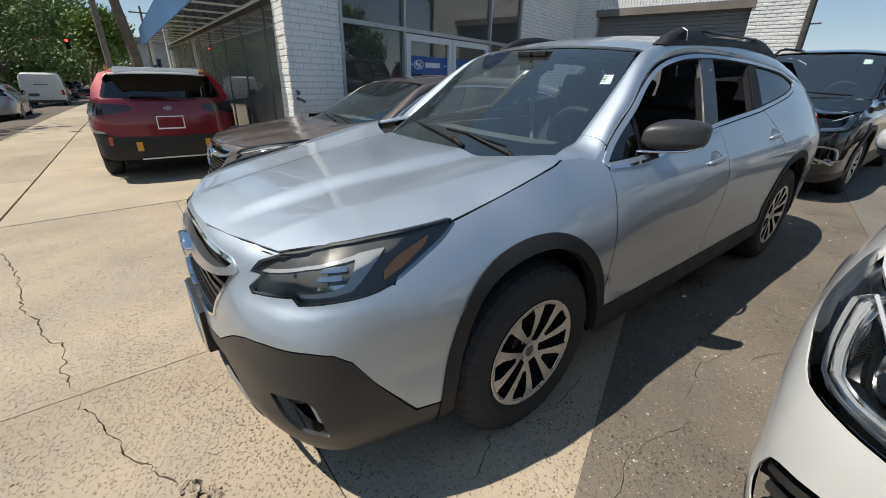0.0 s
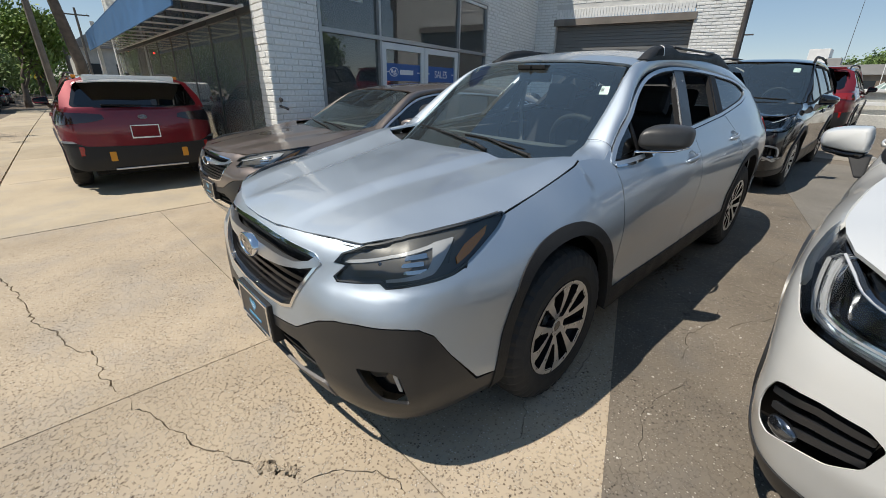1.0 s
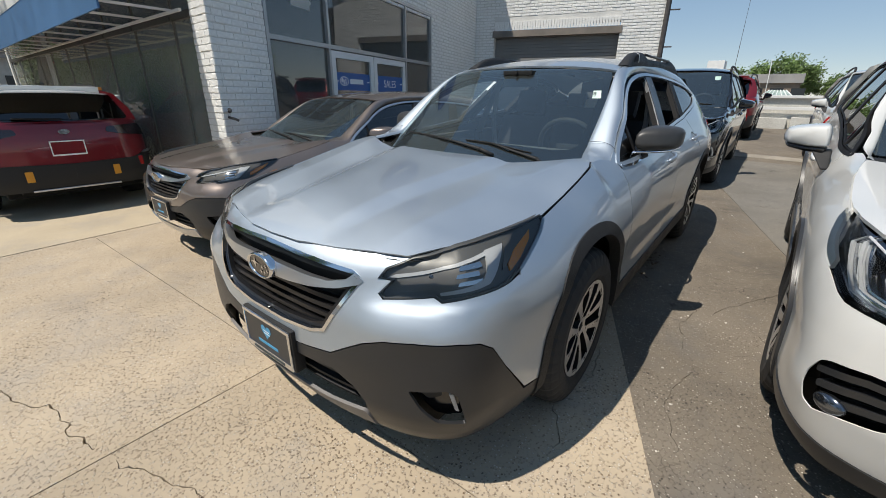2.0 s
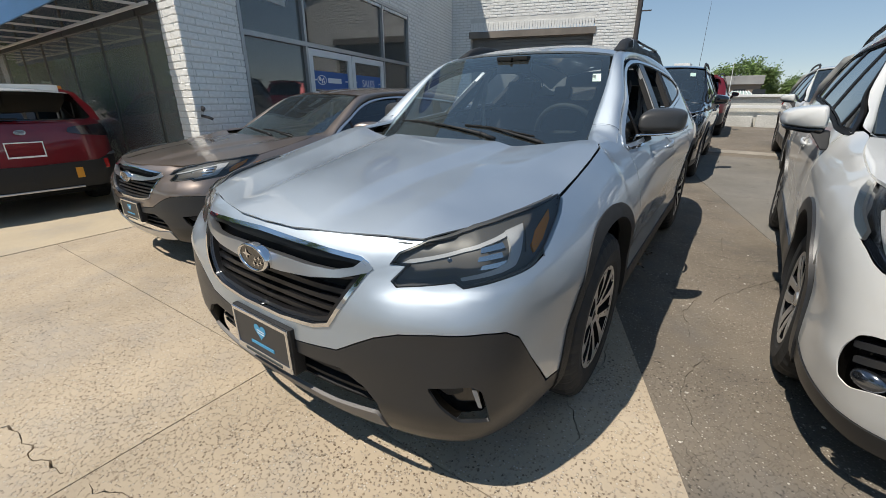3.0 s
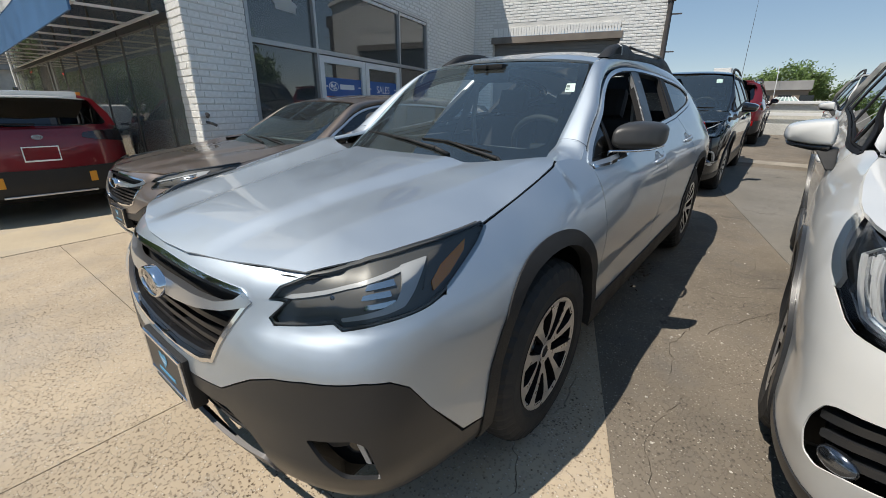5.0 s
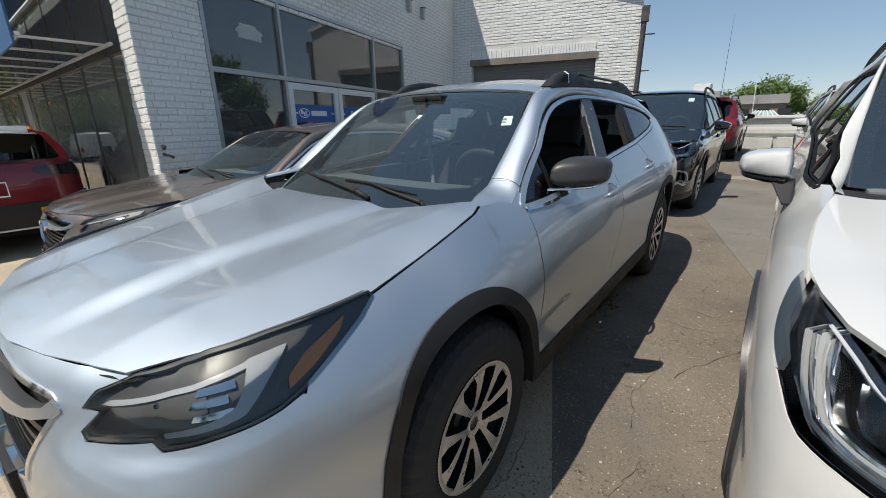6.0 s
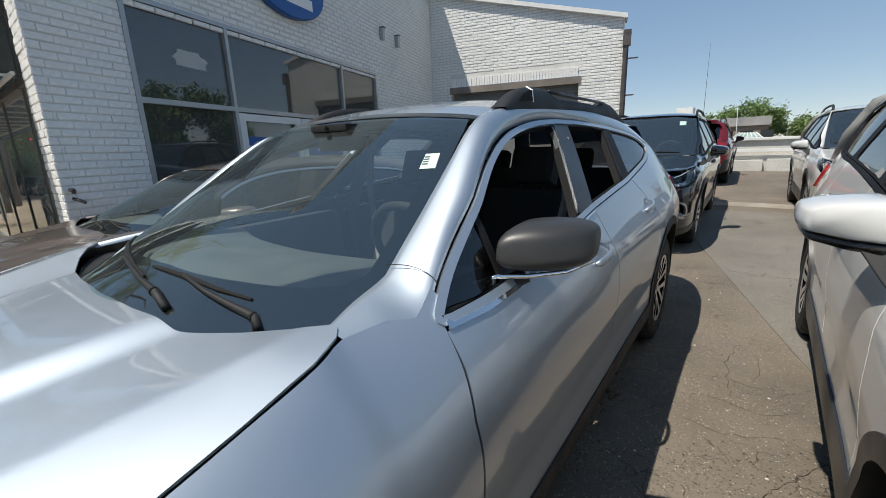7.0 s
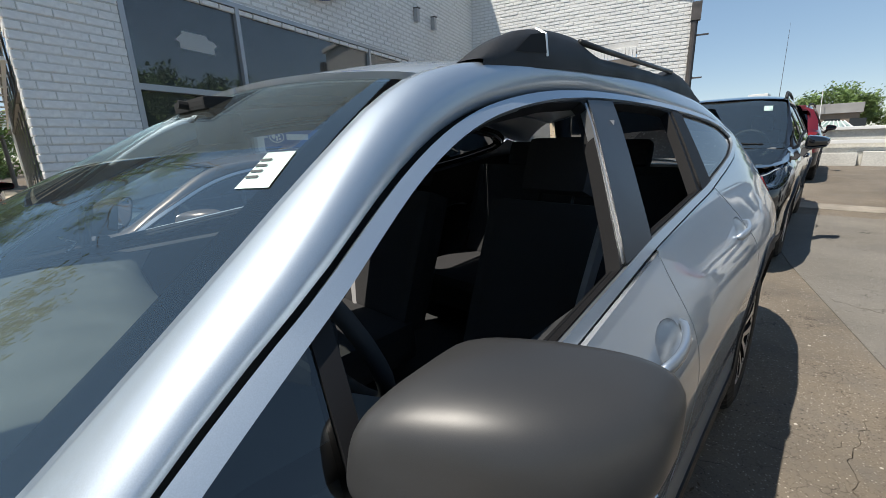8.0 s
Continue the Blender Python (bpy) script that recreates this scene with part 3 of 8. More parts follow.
ASPHALT = speckled("worn_brown_asphalt", (0.165, 0.140, 0.110), [(0.11, 0.093, 0.073), (0.28, 0.24, 0.195), (0.20, 0.17, 0.135), (0.15, 0.125, 0.10), (0.52, 0.47, 0.40)], (0.05, 0.042, 0.034), 0.92, 100, 1.0, 0.26, wear=0.6, cracks=8.0)
ASPHALT_GREY = speckled("worn_grey_asphalt", (0.205, 0.19, 0.165), [(0.12, 0.11, 0.10), (0.26, 0.24, 0.21), (0.19, 0.175, 0.155), (0.45, 0.42, 0.37)], (0.07, 0.062, 0.055), 0.92, 110, 0.8, 0.18, wear=0.5, cracks=6.0)
ROAD = speckled("street_asphalt", (0.13, 0.13, 0.13), [(0.10, 0.10, 0.10), (0.19, 0.19, 0.19)], (0.06, 0.06, 0.06), 0.9, 60, 0.4, 0.1)
DIRT = material("crack_dirt", (0.13, 0.105, 0.08), 0.95, vary=0.3, scale=30, bump=0.8, bump_scale=200)

_across = Spline([(-400, -3.0), (-100, -1.7), (-62, -1.07), (-45, -.84), (-33, -.55), (-20, -.25), (-12, -.12), (-6, -.075), (-3.9, -.058), (-2.0, -.012), (-.8, .006), (0, 0), (3, -.03), (6, -.06), (400, -.06)])


def ground_z(x, y):
    """The height of the ground: the lot climbs away from the street and falls towards the neighbouring pavement."""
    return _across(x) + 0.022 * np.clip(y, -4.2, 20)


def ground_fn(dz):
    return lambda x, y: np.stack([x, y, ground_z(x, y) + dz], -1)


def up(p):
    return np.column_stack([0 * p[:, :2], 1 + 0 * p[:, 0]])


def crack(points, width, seed):
    """A ragged closed outline along a line of points."""
    rng = np.random.default_rng(seed)
    line = walked(points, 0.022, closed=False)
    wob = rng.normal(0, 0.012, line.shape)
    wob[1:-1] = .25 * wob[:-2] + .5 * wob[1:-1] + .25 * wob[2:]
    line = line + wob + rng.normal(0, 0.002, line.shape)
    t = np.gradient(line, axis=0)
    t /= np.linalg.norm(t, axis=1)[:, None]
    n = np.column_stack([-t[:, 1], t[:, 0]])
    w = 0.50 * width * (0.25 + 1.0 * rng.random(len(line))) / 2
    w[0] = w[-1] = 0.0006
    return np.vstack([line + n * w[:, None], (line - n * w[:, None])[::-1]])


def slab(name, outline, mat, parent, holes=(), dz=0.0, step=0.12, grain=0.4, rim=0.05):
    me = skin_mesh(name, outline, ground_fn(dz), step, holes, rim, 0, up, 0, grain=grain)
    return link_mesh(name, me, mat, parent)


# one sheet to the horizon
gx = np.concatenate([[-900, -300, -120, -60], np.arange(-30, 16.1, 1.0), [30, 60, 120, 300, 900]])
gy = np.concatenate([[-900, -300, -100, -40], np.arange(-14, 26.1, 1.0), [40, 60, 120, 300, 900]])
V = [(x, y, float(ground_z(np.array(x), np.array(y))) - .045 - (0.16 if y < -4.6 else 0)) for y in gy for x in gx]
nx = len(gx)
F = [(j * nx + i, j * nx + i + 1, (j + 1) * nx + i + 1, (j + 1) * nx + i) for j in range(len(gy) - 1) for i in range(nx - 1)]
me = sheet_mesh("ground", V, F, DIRT)
tagged(link_mesh("ground", me, None, None, smooth=True), "bare dirt under worn paving", "ground", kind="structure")


def seam_x(y):
    return 1.155 - 0.425 * y


def kerb_y(x):
    return -3.68 - 0.032 * x if x < -8 else -4.05 - 0.077 * x


lot = thing("pavement", Matrix(), "worn brown asphalt of the parking lot with cracks", "asphalt", kind="structure")
lot_cracks = [crack([(1.72, 1.95), (1.50, 1.62), (1.36, 1.38), (1.30, 1.22)], .007, 1), crack([(1.12, 1.90), (1.30, 1.86), (1.52, 1.95), (1.70, 1.90)], .007, 2), crack([(1.13, 2.10), (1.25, 2.16), (1.45, 2.10), (1.60, 2.22)], .006, 3),
              crack([(1.33, 2.24), (1.29, 2.6), (1.36, 3.0)], .006, 4), crack([(1.20, 1.45), (1.22, 1.2), (1.16, .95), (1.22, .7)], .006, 5), crack([(1.30, .55), (1.22, .2), (1.34, -.1)], .005, 6), crack([(1.45, 1.2), (1.62, 1.05), (1.75, 1.08)], .006, 7),
              crack([(1.18, 2.36), (1.30, 2.40), (1.52, 2.36), (1.66, 2.45)], .005, 31), crack([(1.08, 2.66), (1.24, 2.64), (1.27, 2.72)], .005, 32), crack([(1.42, 2.42), (1.46, 2.60), (1.42, 2.80)], .005, 33), crack([(1.40, 1.74), (1.34, 1.84)], .005, 34)]
slab("asphalt", [(seam_x(-4.2) + .0015, -4.2), (14, -4.2), (14, 19), (-9, 19), (-9, 9), (seam_x(4.6) + .0015, 4.6)], ASPHALT, lot, lot_cracks, grain=.8)
slab("asphalt_strip", [(2.55, -.2), (1.62, 2.95), (.92, 5.5), (.30, 8.4), (12, 8.4), (12, -.2)], ASPHALT_GREY, lot, [crack([(1.75, 4.6), (1.5, 4.5), (1.2, 4.62)], .012, 8), crack([(1.2, 6.5), (1.9, 6.3)], .012, 9)], dz=.005, grain=.8, rim=.006)
slab("concrete_strip", [(-2.5, 9.15), (12, 8.35), (12, 8.9), (-2.5, 9.7)], STRIP_CONCRETE, lot, dz=.007, grain=.8, rim=.008)

apron = thing("pavement", Matrix(), "pale exposed-aggregate concrete apron with joints and a long crack", "concrete", kind="structure")
long_crack = [(-2.97, -2.07), (-2.4, -1.93), (-1.89, -1.83), (-1.6, -1.80), (-1.32, -1.70), (-1.1, -1.66), (-.92, -1.56), (-.70, -1.55), (-.49, -1.51)]
long_crack_b = [(-.38, -1.49), (-.24, -1.44), (-.15, -1.39), (-.05, -1.36), (.10, -1.32), (.19, -1.26), (.26, -1.23), (.33, -1.18)]
side_crack = [(.50, -1.05), (.56, -.97), (.61, -.90), (.69, -.86), (.76, -.82), (.82, -.84)]
pothole = crack([(.325, -1.185), (.38, -1.145), (.43, -1.11), (.485, -1.065)], .11, 21)
g = .005
sj, sx = -.74, -.43
slab("slab", [(-3.85 + g, kerb_y(-3.85) + .14), (sx - g / 2, kerb_y(sx) + .14), (sx - g / 2, sj - g / 2), (-3.85 + g, sj - g / 2)], CONCRETE, apron, [crack(long_crack, .018, 11), crack([(-3.3, -2.15), (-3.15, -2.35), (-2.9, -2.55), (-2.7, -3.1)], .012, 14)], grain=.3)
slab("slab", [(sx + g / 2, kerb_y(sx) + .14), (seam_x(-3.9), kerb_y(2.8) + .14), (seam_x(sj), sj - g / 2), (sx + g / 2, sj - g / 2)], CONCRETE, apron, [crack(long_crack_b, .014, 12), crack(side_crack, .012, 13), pothole], grain=.3)
slab("slab", [(sx + g / 2, sj + g / 2), (seam_x(sj), sj + g / 2), (seam_x(2.2), 2.2), (sx + g / 2, 2.2)], CONCRETE, apron, [crack([(.95, -.35), (.80, -.1), (.90, .15), (.86, .42)], .008, 15)], grain=.3)
slab("slab", [(-3.85 + g, sj + g / 2), (sx - g / 2, sj + g / 2), (sx - g / 2, 2.2), (-3.85 + g, 2.2)], CONCRETE, apron, [crack([(-3.4, -.70), (-3.0, -.45), (-2.9, .1)], .008, 16)], grain=.4)
slab("slab", [(-7.5, 2.2 + g), (seam_x(2.2), 2.2 + g), (seam_x(4.6), 4.6), (-7.5, 9)], CONCRETE, apron, grain=.8)
rng = np.random.default_rng(5)
bm = bmesh.new()
for k in range(130):
    t = rng.random()
    x, y = .335 + .14 * t + rng.normal(0, .014), -1.18 + .11 * t + rng.normal(0, .012)
    r = .004 + .009 * rng.random()
    z = float(ground_z(np.array(x), np.array(y))) - .010 + .005 * rng.random()
    q = bmesh.ops.create_icosphere(bm, subdivisions=1, radius=r, matrix=Matrix.Translation((x, y, z)))
    for v in q["verts"]:
        v.co += Vector(rng.normal(0, r * .25, 3))
rub = part("rubble", bm, CONCRETE, apron)
rub["kind"] = "stuff"

CHIP = material("pale_stone_chip", (0.55, 0.51, 0.45), 0.8, vary=0.2, scale=40)
bm = bmesh.new()
for k in range(420):
    x, y = rng.uniform(.9, 3.2), rng.uniform(-2.6, 6.5)
    if x < seam_x(y) + .05:
        continue
    r = .0025 + .0045 * rng.random() ** 3
    z = float(ground_z(np.array(x), np.array(y))) + r * .4
    q = bmesh.ops.create_icosphere(bm, subdivisions=1, radius=r, matrix=Matrix.Translation((x, y, z)) @ Matrix.Diagonal((1.3, 1, .7, 1)))
chips = part("stone_chips", bm, CHIP, lot)
chips["kind"] = "stuff"
LITTER = material("dry_leaf_litter", (0.10, 0.075, 0.045), 0.9, vary=0.4, scale=60)
bm = bmesh.new()
for k in range(260):
    x, y = .72 + rng.normal(0, .06), 1.90 + rng.normal(0, .16)
    z = float(ground_z(np.array(x), np.array(y))) + .004 + .008 * rng.random()
    n = Vector((rng.normal(0, .5), rng.normal(0, .5), 1)).normalized()
    u = n.orthogonal().normalized()
    u.rotate(Matrix.Rotation(rng.uniform(0, 6.28), 3, n))
    w, s = n.cross(u), rng.uniform(.006, .020)
    bm.faces.new([bm.verts.new(Vector((x, y, z)) + u * s * a + w * s * c) for a, c in ((-1, 0), (-.1, .45), (1, .1), (.1, -.4))])
litter = part("leaf_litter", bm, LITTER, lot)
litter["kind"] = "stuff"
walkway = thing("pavement", Matrix(), "long pale concrete sidewalk slabs with a rough middle joint", "sidewalk", kind="structure")
def mid_y(x):
    return max(-2.25 - .033 * (x + 4), kerb_y(x) + .22)


edges = [-3.86, -6.3, -8.9, -11.0, -13.6, -16.4, -19.4, -22.6, -26, -30, -35, -42, -52, -70]
for i, (a, b_) in enumerate(zip(edges, edges[1:])):
    slab("slab", [(b_ + g, min(kerb_y(b_) + .14, mid_y(b_) - .05)), (a - g, min(kerb_y(a) + .14, mid_y(a) - .05)), (a - g, mid_y(a) - .012), (b_ + g, mid_y(b_) - .012)], SMOOTH_CONCRETE if i % 3 != 1 else CONCRETE, walkway, grain=.8)
    off = -.6 if i else 0
    slab("slab", [(b_ + g + (-.6 if i < 12 else 0), mid_y(b_ - .6) + .012), (a - g + off, mid_y(a + off) + .012), (a - g + off, .95), (b_ + g + (-.6 if i < 12 else 0), .95)], SMOOTH_CONCRETE, walkway, grain=.8)
kerb_line = thing("kerb", Matrix(), "grey concrete kerb along the street", "kerb", kind="structure")
for i in range(30):
    x1, x0 = 12 - i * 3.0, 12 - (i + 1) * 3.0
    bm = bmesh.new()
    v = [bm.verts.new((x, kerb_y(x) + dy, float(ground_z(np.array(float(x)), np.array(-4.0))) + dz)) for x in (x0 + .004, x1 - .004) for dy, dz in ((.0, -.2), (.0, -.012), (.012, 0), (.13, 0), (.13, -.2))]
    for f in ((0, 1, 6, 5), (1, 2, 7, 6), (2, 3, 8, 7), (3, 4, 9, 8)):
        bm.faces.new([v[j] for j in f])
    bmesh.ops.recalc_face_normals(bm, faces=bm.faces)
    part("kerbstone", bm, SMOOTH_CONCRETE, kerb_line)
street = thing("road", Matrix(), "grey asphalt street beside the sidewalk", "road", kind="structure")
me = skin_mesh("road_surface", [(-140, kerb_y(-140)), (-90, kerb_y(-90)), (-60, kerb_y(-60)), (-30, kerb_y(-30)), (-8.01, kerb_y(-8.01)), (-7.9, kerb_y(-7.9)), (30, kerb_y(30)), (30, -17), (-140, -6)], lambda x, y: np.stack([x, y, _across(x) - .092 - .13 + 0 * y], -1), 4, (), 0, 0, up, 0, grain=6)
link_mesh("road_surface", me, ROAD, street)

# ---- the painted brick building ----
BANG = radians(15.6)
BFRAME = Matrix.Translation((-4.09, 1.60, 0)) @ Matrix.Rotation(BANG, 4, "Z")   # y along the shop front, x out of it
BRICK = material("white_painted_brick", (0.80, 0.80, 0.775), 0.62, vary=0.05, scale=1.4, grain=0.06, grain_scale=24, bump=1.0, bump_scale=26, per_piece=0.02)
MORTAR = material("white_painted_joint", (0.64, 0.635, 0.605), 0.8, vary=0.12, scale=3.0, grain=0.06, grain_scale=80, bump=0.4, bump_scale=90)
ALUMINIUM = material("grey_aluminium_frame", (0.42, 0.43, 0.44), 0.38, 0.55, vary=0.05, scale=5)
WHITE_PAINT = material("white_paint", (0.74, 0.74, 0.72), 0.5, vary=0.05, scale=3, bump=0.1)
SHOP_GLASS = glass_material("shop_glass", (0.40, 0.43, 0.43), 0.62, ior=1.95, veil=0.07)
ROOM = material("shop_interior", (0.62, 0.62, 0.60), 0.8, vary=0.1, scale=1)
ROOM_FLOOR = material("shop_floor_tiles", (0.42, 0.41, 0.39), 0.25, vary=0.08, scale=2)
SIGN_BLUE = material("blue_sign_film", (0.012, 0.10, 0.34), 0.4)
SIGN_WHITE = material("white_sign_film", (0.80, 0.80, 0.80), 0.5)
ROLLER = material("grey_roller_shutter", (0.22, 0.22, 0.215), 0.5, 0.2, vary=0.08, scale=2)
BEAM = material("weathered_beam", (0.20, 0.175, 0.15), 0.8, vary=0.2, scale=3)
METAL_DARK = material("dark_weathered_metal", (0.10, 0.09, 0.085), 0.55, 0.4, vary=0.3, scale=6)
AWNING_BLUE = material("blue_awning_cloth", (0.045, 0.13, 0.27), 0.7, vary=0.12, scale=2, bump=0.2, bump_scale=60)
COURSE, LONG, JOINT = 0.0745, 0.217, 0.0115


def wall_part(name, m, boxes, mat, label="", parent=None):
    bm = bmesh.new()
    for q in boxes:
        box_bm(*q, bm=bm)
    for v in bm.verts:
        v.co = m @ v.co
    return part(name, bm, mat, parent, label)


def bricks(wall, origin, along, out, spans, z0, z1, skip, header=0.0, nearest=0, seed=3):
    """Courses of bricks on a wall: along and out are unit directions; spans the stretch; skip(u0, u1, z) tells openings.
    The ones within the stretch `nearest` are parts; the rest is one joined part."""
    rng = random.Random(seed)
    meshes = {}

    def brick_mesh(w):
        k = round(w, 3)
        if k not in meshes:
            bm = box_bm(-w / 2 - .0025, w / 2 + .0025, -.012, .008, 0, COURSE - JOINT, .008)
            me = bpy.data.meshes.new("brick")
            for v in bm.verts:
                v.co += Vector((rng.uniform(-.0015, .0015), rng.uniform(-.0022, .0022) if v.co.y > 0 else 0, rng.uniform(-.0018, .0018)))
            bm.to_mesh(me)
            bm.free()
            me.materials.append(BRICK)
            meshes[k] = me
        return meshes[k]
    frame_ = Matrix((( along.x, out.x, 0, origin.x), (along.y, out.y, 0, origin.y), (0, 0, 1, origin.z), (0, 0, 0, 1)))
    V, F = [], []
    count = 0
    n = int((z1 - z0) / COURSE)
    for c in range(n):
        z = z0 + c * COURSE
        u = spans[0] - (LONG + JOINT) / 2 * (c % 2)
        while u < spans[1] - .02:
            a, b_ = max(u, spans[0]), min(u + LONG, spans[1])
            u += LONG + JOINT
            if b_ - a < .03:
                continue
            for a2, b2 in skip(a, b_, z):
                w = b2 - a2
                if w < .025:
                    continue
                proud = rng.uniform(-.005, .005)
                tilt = rng.uniform(-.7, .7)
                m = frame_ @ pose((a2 + b2) / 2, -proud * 0, z, tilt * 2, tilt * .6, 0) @ Matrix.Translation((0, proud, 0))
                if nearest and count < 300 and nearest[0] <= (a2 + b2) / 2 <= nearest[1] and nearest[2] <= z <= nearest[3]:
                    ob = new("brick", brick_mesh(w))
                    ob.parent = wall
                    ob.matrix_local = m
                    count += 1
                else:
                    base = len(V)
                    h = COURSE - JOINT
                    j = .009
                    for x, y, zz in ((-w / 2 - .002, -.012, 0), (w / 2 + .002, -.012, 0), (w / 2 + .002, -.012, h), (-w / 2 - .002, -.012, h), (-w / 2 + j, .008, j), (w / 2 - j, .008, j), (w / 2 - j, .008, h - j), (-w / 2 + j, .008, h - j)):
                        V.append(tuple(m @ Vector((x, y, zz))))
                    F.extend(tuple(base + i for i in q) for q in ((4, 5, 6, 7), (0, 1, 5, 4), (1, 2, 6, 5), (2, 3, 7, 6), (3, 0, 4, 7)))
    if F:
        me = sheet_mesh("brickwork", V, F, BRICK)
        bm = bmesh.new()
        bm.from_mesh(me)
        bmesh.ops.recalc_face_normals(bm, faces=bm.faces)
        # outward
        o = Vector((out.x, out.y, 0))
        bm.faces.ensure_lookup_table()
        if bm.faces[0].normal.dot(o) < 0:
            bmesh.ops.reverse_faces(bm, faces=bm.faces)
        bm.to_mesh(me)
        bm.free()
        ob = link_mesh("brickwork", me, None, wall)
        ob["kind"] = "stuff"


def no_hole(a, b_, z):
    return [(a, b_)]


B3 = BFRAME.to_3x3()
BX, BY = B3 @ Vector((1, 0, 0)), B3 @ Vector((0, 1, 0))
TOPZ, WIN_L, WIN_R, WIN_T, WALL_END = 6.3, -.03, 5.20, 3.07, 8.52
wall_shop = thing("wall_shop", Matrix(), "white painted brick shop front wall", "wall", kind="structure")
wall_part("wall_core", BFRAME, [(-.30, -.012, -.76, WIN_L, -.4, TOPZ), (-.05, -.012, -.86, -.76, -.4, TOPZ), (-.30, -.012, WIN_R, WALL_END + .3, -.4, TOPZ), (-.30, -.012, WIN_L, WIN_R, WIN_T, TOPZ)], MORTAR, parent=wall_shop)
wall_part("coping", BFRAME, [(-.36, .03, -.95, WALL_END, TOPZ, TOPZ + .08)], WHITE_PAINT, parent=wall_shop)


def shop_skip(a, b_, z):
    if z > WIN_T - .02:
        return [(a, b_)]
    out = []
    if a < WIN_L:
        out.append((a, min(b_, WIN_L)))
    if b_ > WIN_R:
        out.append((max(a, WIN_R), b_))
    return out


o = BFRAME @ Vector((-.012, 0, 0))
bricks(wall_shop, Vector((o.x, o.y, -.10)), BY, BX, (-.88, WALL_END), 0, TOPZ, shop_skip, nearest=(-.9, .2, .6, 3.4))
# the pier's sunlit end and the return beside the showroom glass
P0 = BFRAME @ Vector((0, -.89, 0))
wall_pier = thing("wall_pier", Matrix(), "white painted brick pier end catching the sun", "wall", kind="structure")
ALONG = Vector((-1, 0.017, 0)).normalized()
OUTW = Vector((-.017, -1, 0)).normalized()
pier_m = Matrix(((ALONG.x, OUTW.x, 0, P0.x), (ALONG.y, OUTW.y, 0, P0.y), (0, 0, 1, 0), (0, 0, 0, 1)))
wall_part("wall_core", pier_m, [(.03, .42, -.085, -.014, -.4, TOPZ)], MORTAR, parent=wall_pier)
bricks(wall_pier, Vector((P0.x, P0.y, -.10)) + OUTW * -.014, ALONG, OUTW, (.0, .42), 0, TOPZ, no_hole, nearest=(0, .5, .7, 3.0), seed=8)
# garage wall
wall_garage = thing("wall_garage", Matrix(), "white painted brick garage wall with a sloping roof line", "wall", kind="structure")
GY, GL, GR, GTOP, GEND = WALL_END, .58, 4.05, 2.95, 5.06
gm = BFRAME @ Matrix.Translation((0, GY, 0))


def gable(u):
    return 5.62 - .245 * u


wall_part("wall_core", gm, [(-.3, GL, .012, .35, -.2, 5.2), (GR, GEND, .012, .35, -.2, 4.40), (GL, GR, .012, .35, GTOP + .30, 4.45)], MORTAR, parent=wall_garage)
bm = bmesh.new()
prof = [(-.3, 4.3), (GEND, 4.3), (GEND, gable(GEND) - .02), (-.3, gable(-.3) - .02)]
f1 = [bm.verts.new(gm @ Vector((u, .013, z))) for u, z in prof]
f2 = [bm.verts.new(gm @ Vector((u, .35, z))) for u, z in prof]
bm.faces.new(f1), bm.faces.new(f2[::-1])
for i in range(4):
    bm.faces.new((f1[i], f1[(i + 1) % 4], f2[(i + 1) % 4], f2[i]))
bmesh.ops.recalc_face_normals(bm, faces=bm.faces)
part("gable", bm, MORTAR, wall_garage)


def garage_skip(a, b_, z):
    if z + COURSE > gable(b_):
        return []
    if z > GTOP + .42:
        return [(a, b_)]
    out = []
    if a < GL:
        out.append((a, min(b_, GL)))
    if b_ > GR:
        out.append((max(a, GR), b_))
    return out


o = BFRAME @ Vector((0, GY + .012, 0))
bricks(wall_garage, Vector((o.x, o.y, .05)), BX, -BY, (.0, GEND), 0, 5.7, garage_skip, seed=11)
# an upright brick course over the garage door
bmr = bmesh.new()
for k in range(int((GR - GL) / .075)):
    u = GL + .037 + k * .075
    box_bm(u - .032, u + .032, -.010, .02, GTOP + .18, GTOP + .40, bm=bmr)
for v in bmr.verts:
    v.co = gm @ v.co
ob = part("brick_lintel", bmr, BRICK, wall_garage)
ob["kind"] = "stuff"
wall_part("lintel_beam", gm, [(GL - .05, GR + .05, -.02, .25, GTOP, GTOP + .17)], BEAM, parent=wall_garage)
bm = bmesh.new()
v = [bm.verts.new(gm @ Vector((u, y, gable(u) + dz))) for u in (-.3, GEND + .06) for y, dz in ((-.10, -.05), (-.10, .05), (.4, .05), (.4, -.05))]
for f in ((0, 1, 5, 4), (1, 2, 6, 5), (2, 3, 7, 6), (0, 4, 7, 3), (0, 3, 2, 1), (4, 5, 6, 7)):
    bm.faces.new([v[i] for i in f])
bmesh.ops.recalc_face_normals(bm, faces=bm.faces)
part("roof_edge", bm, WHITE_PAINT, wall_garage)
garage_door = thing("door_garage", Matrix(), "closed grey roller shutter garage door", "garage door", kind="structure")
for k in range(34):
    z = .12 + k * .085
    if z > GTOP:
        break
    wall_part("slat", gm, [(GL, GR, .20, .225, z, z + .074)], ROLLER, parent=garage_door)
wall_part("shutter_backing", gm, [(GL - .1, GR + .1, .228, .24, -.1, GTOP + .1)], ROLLER, parent=garage_door)
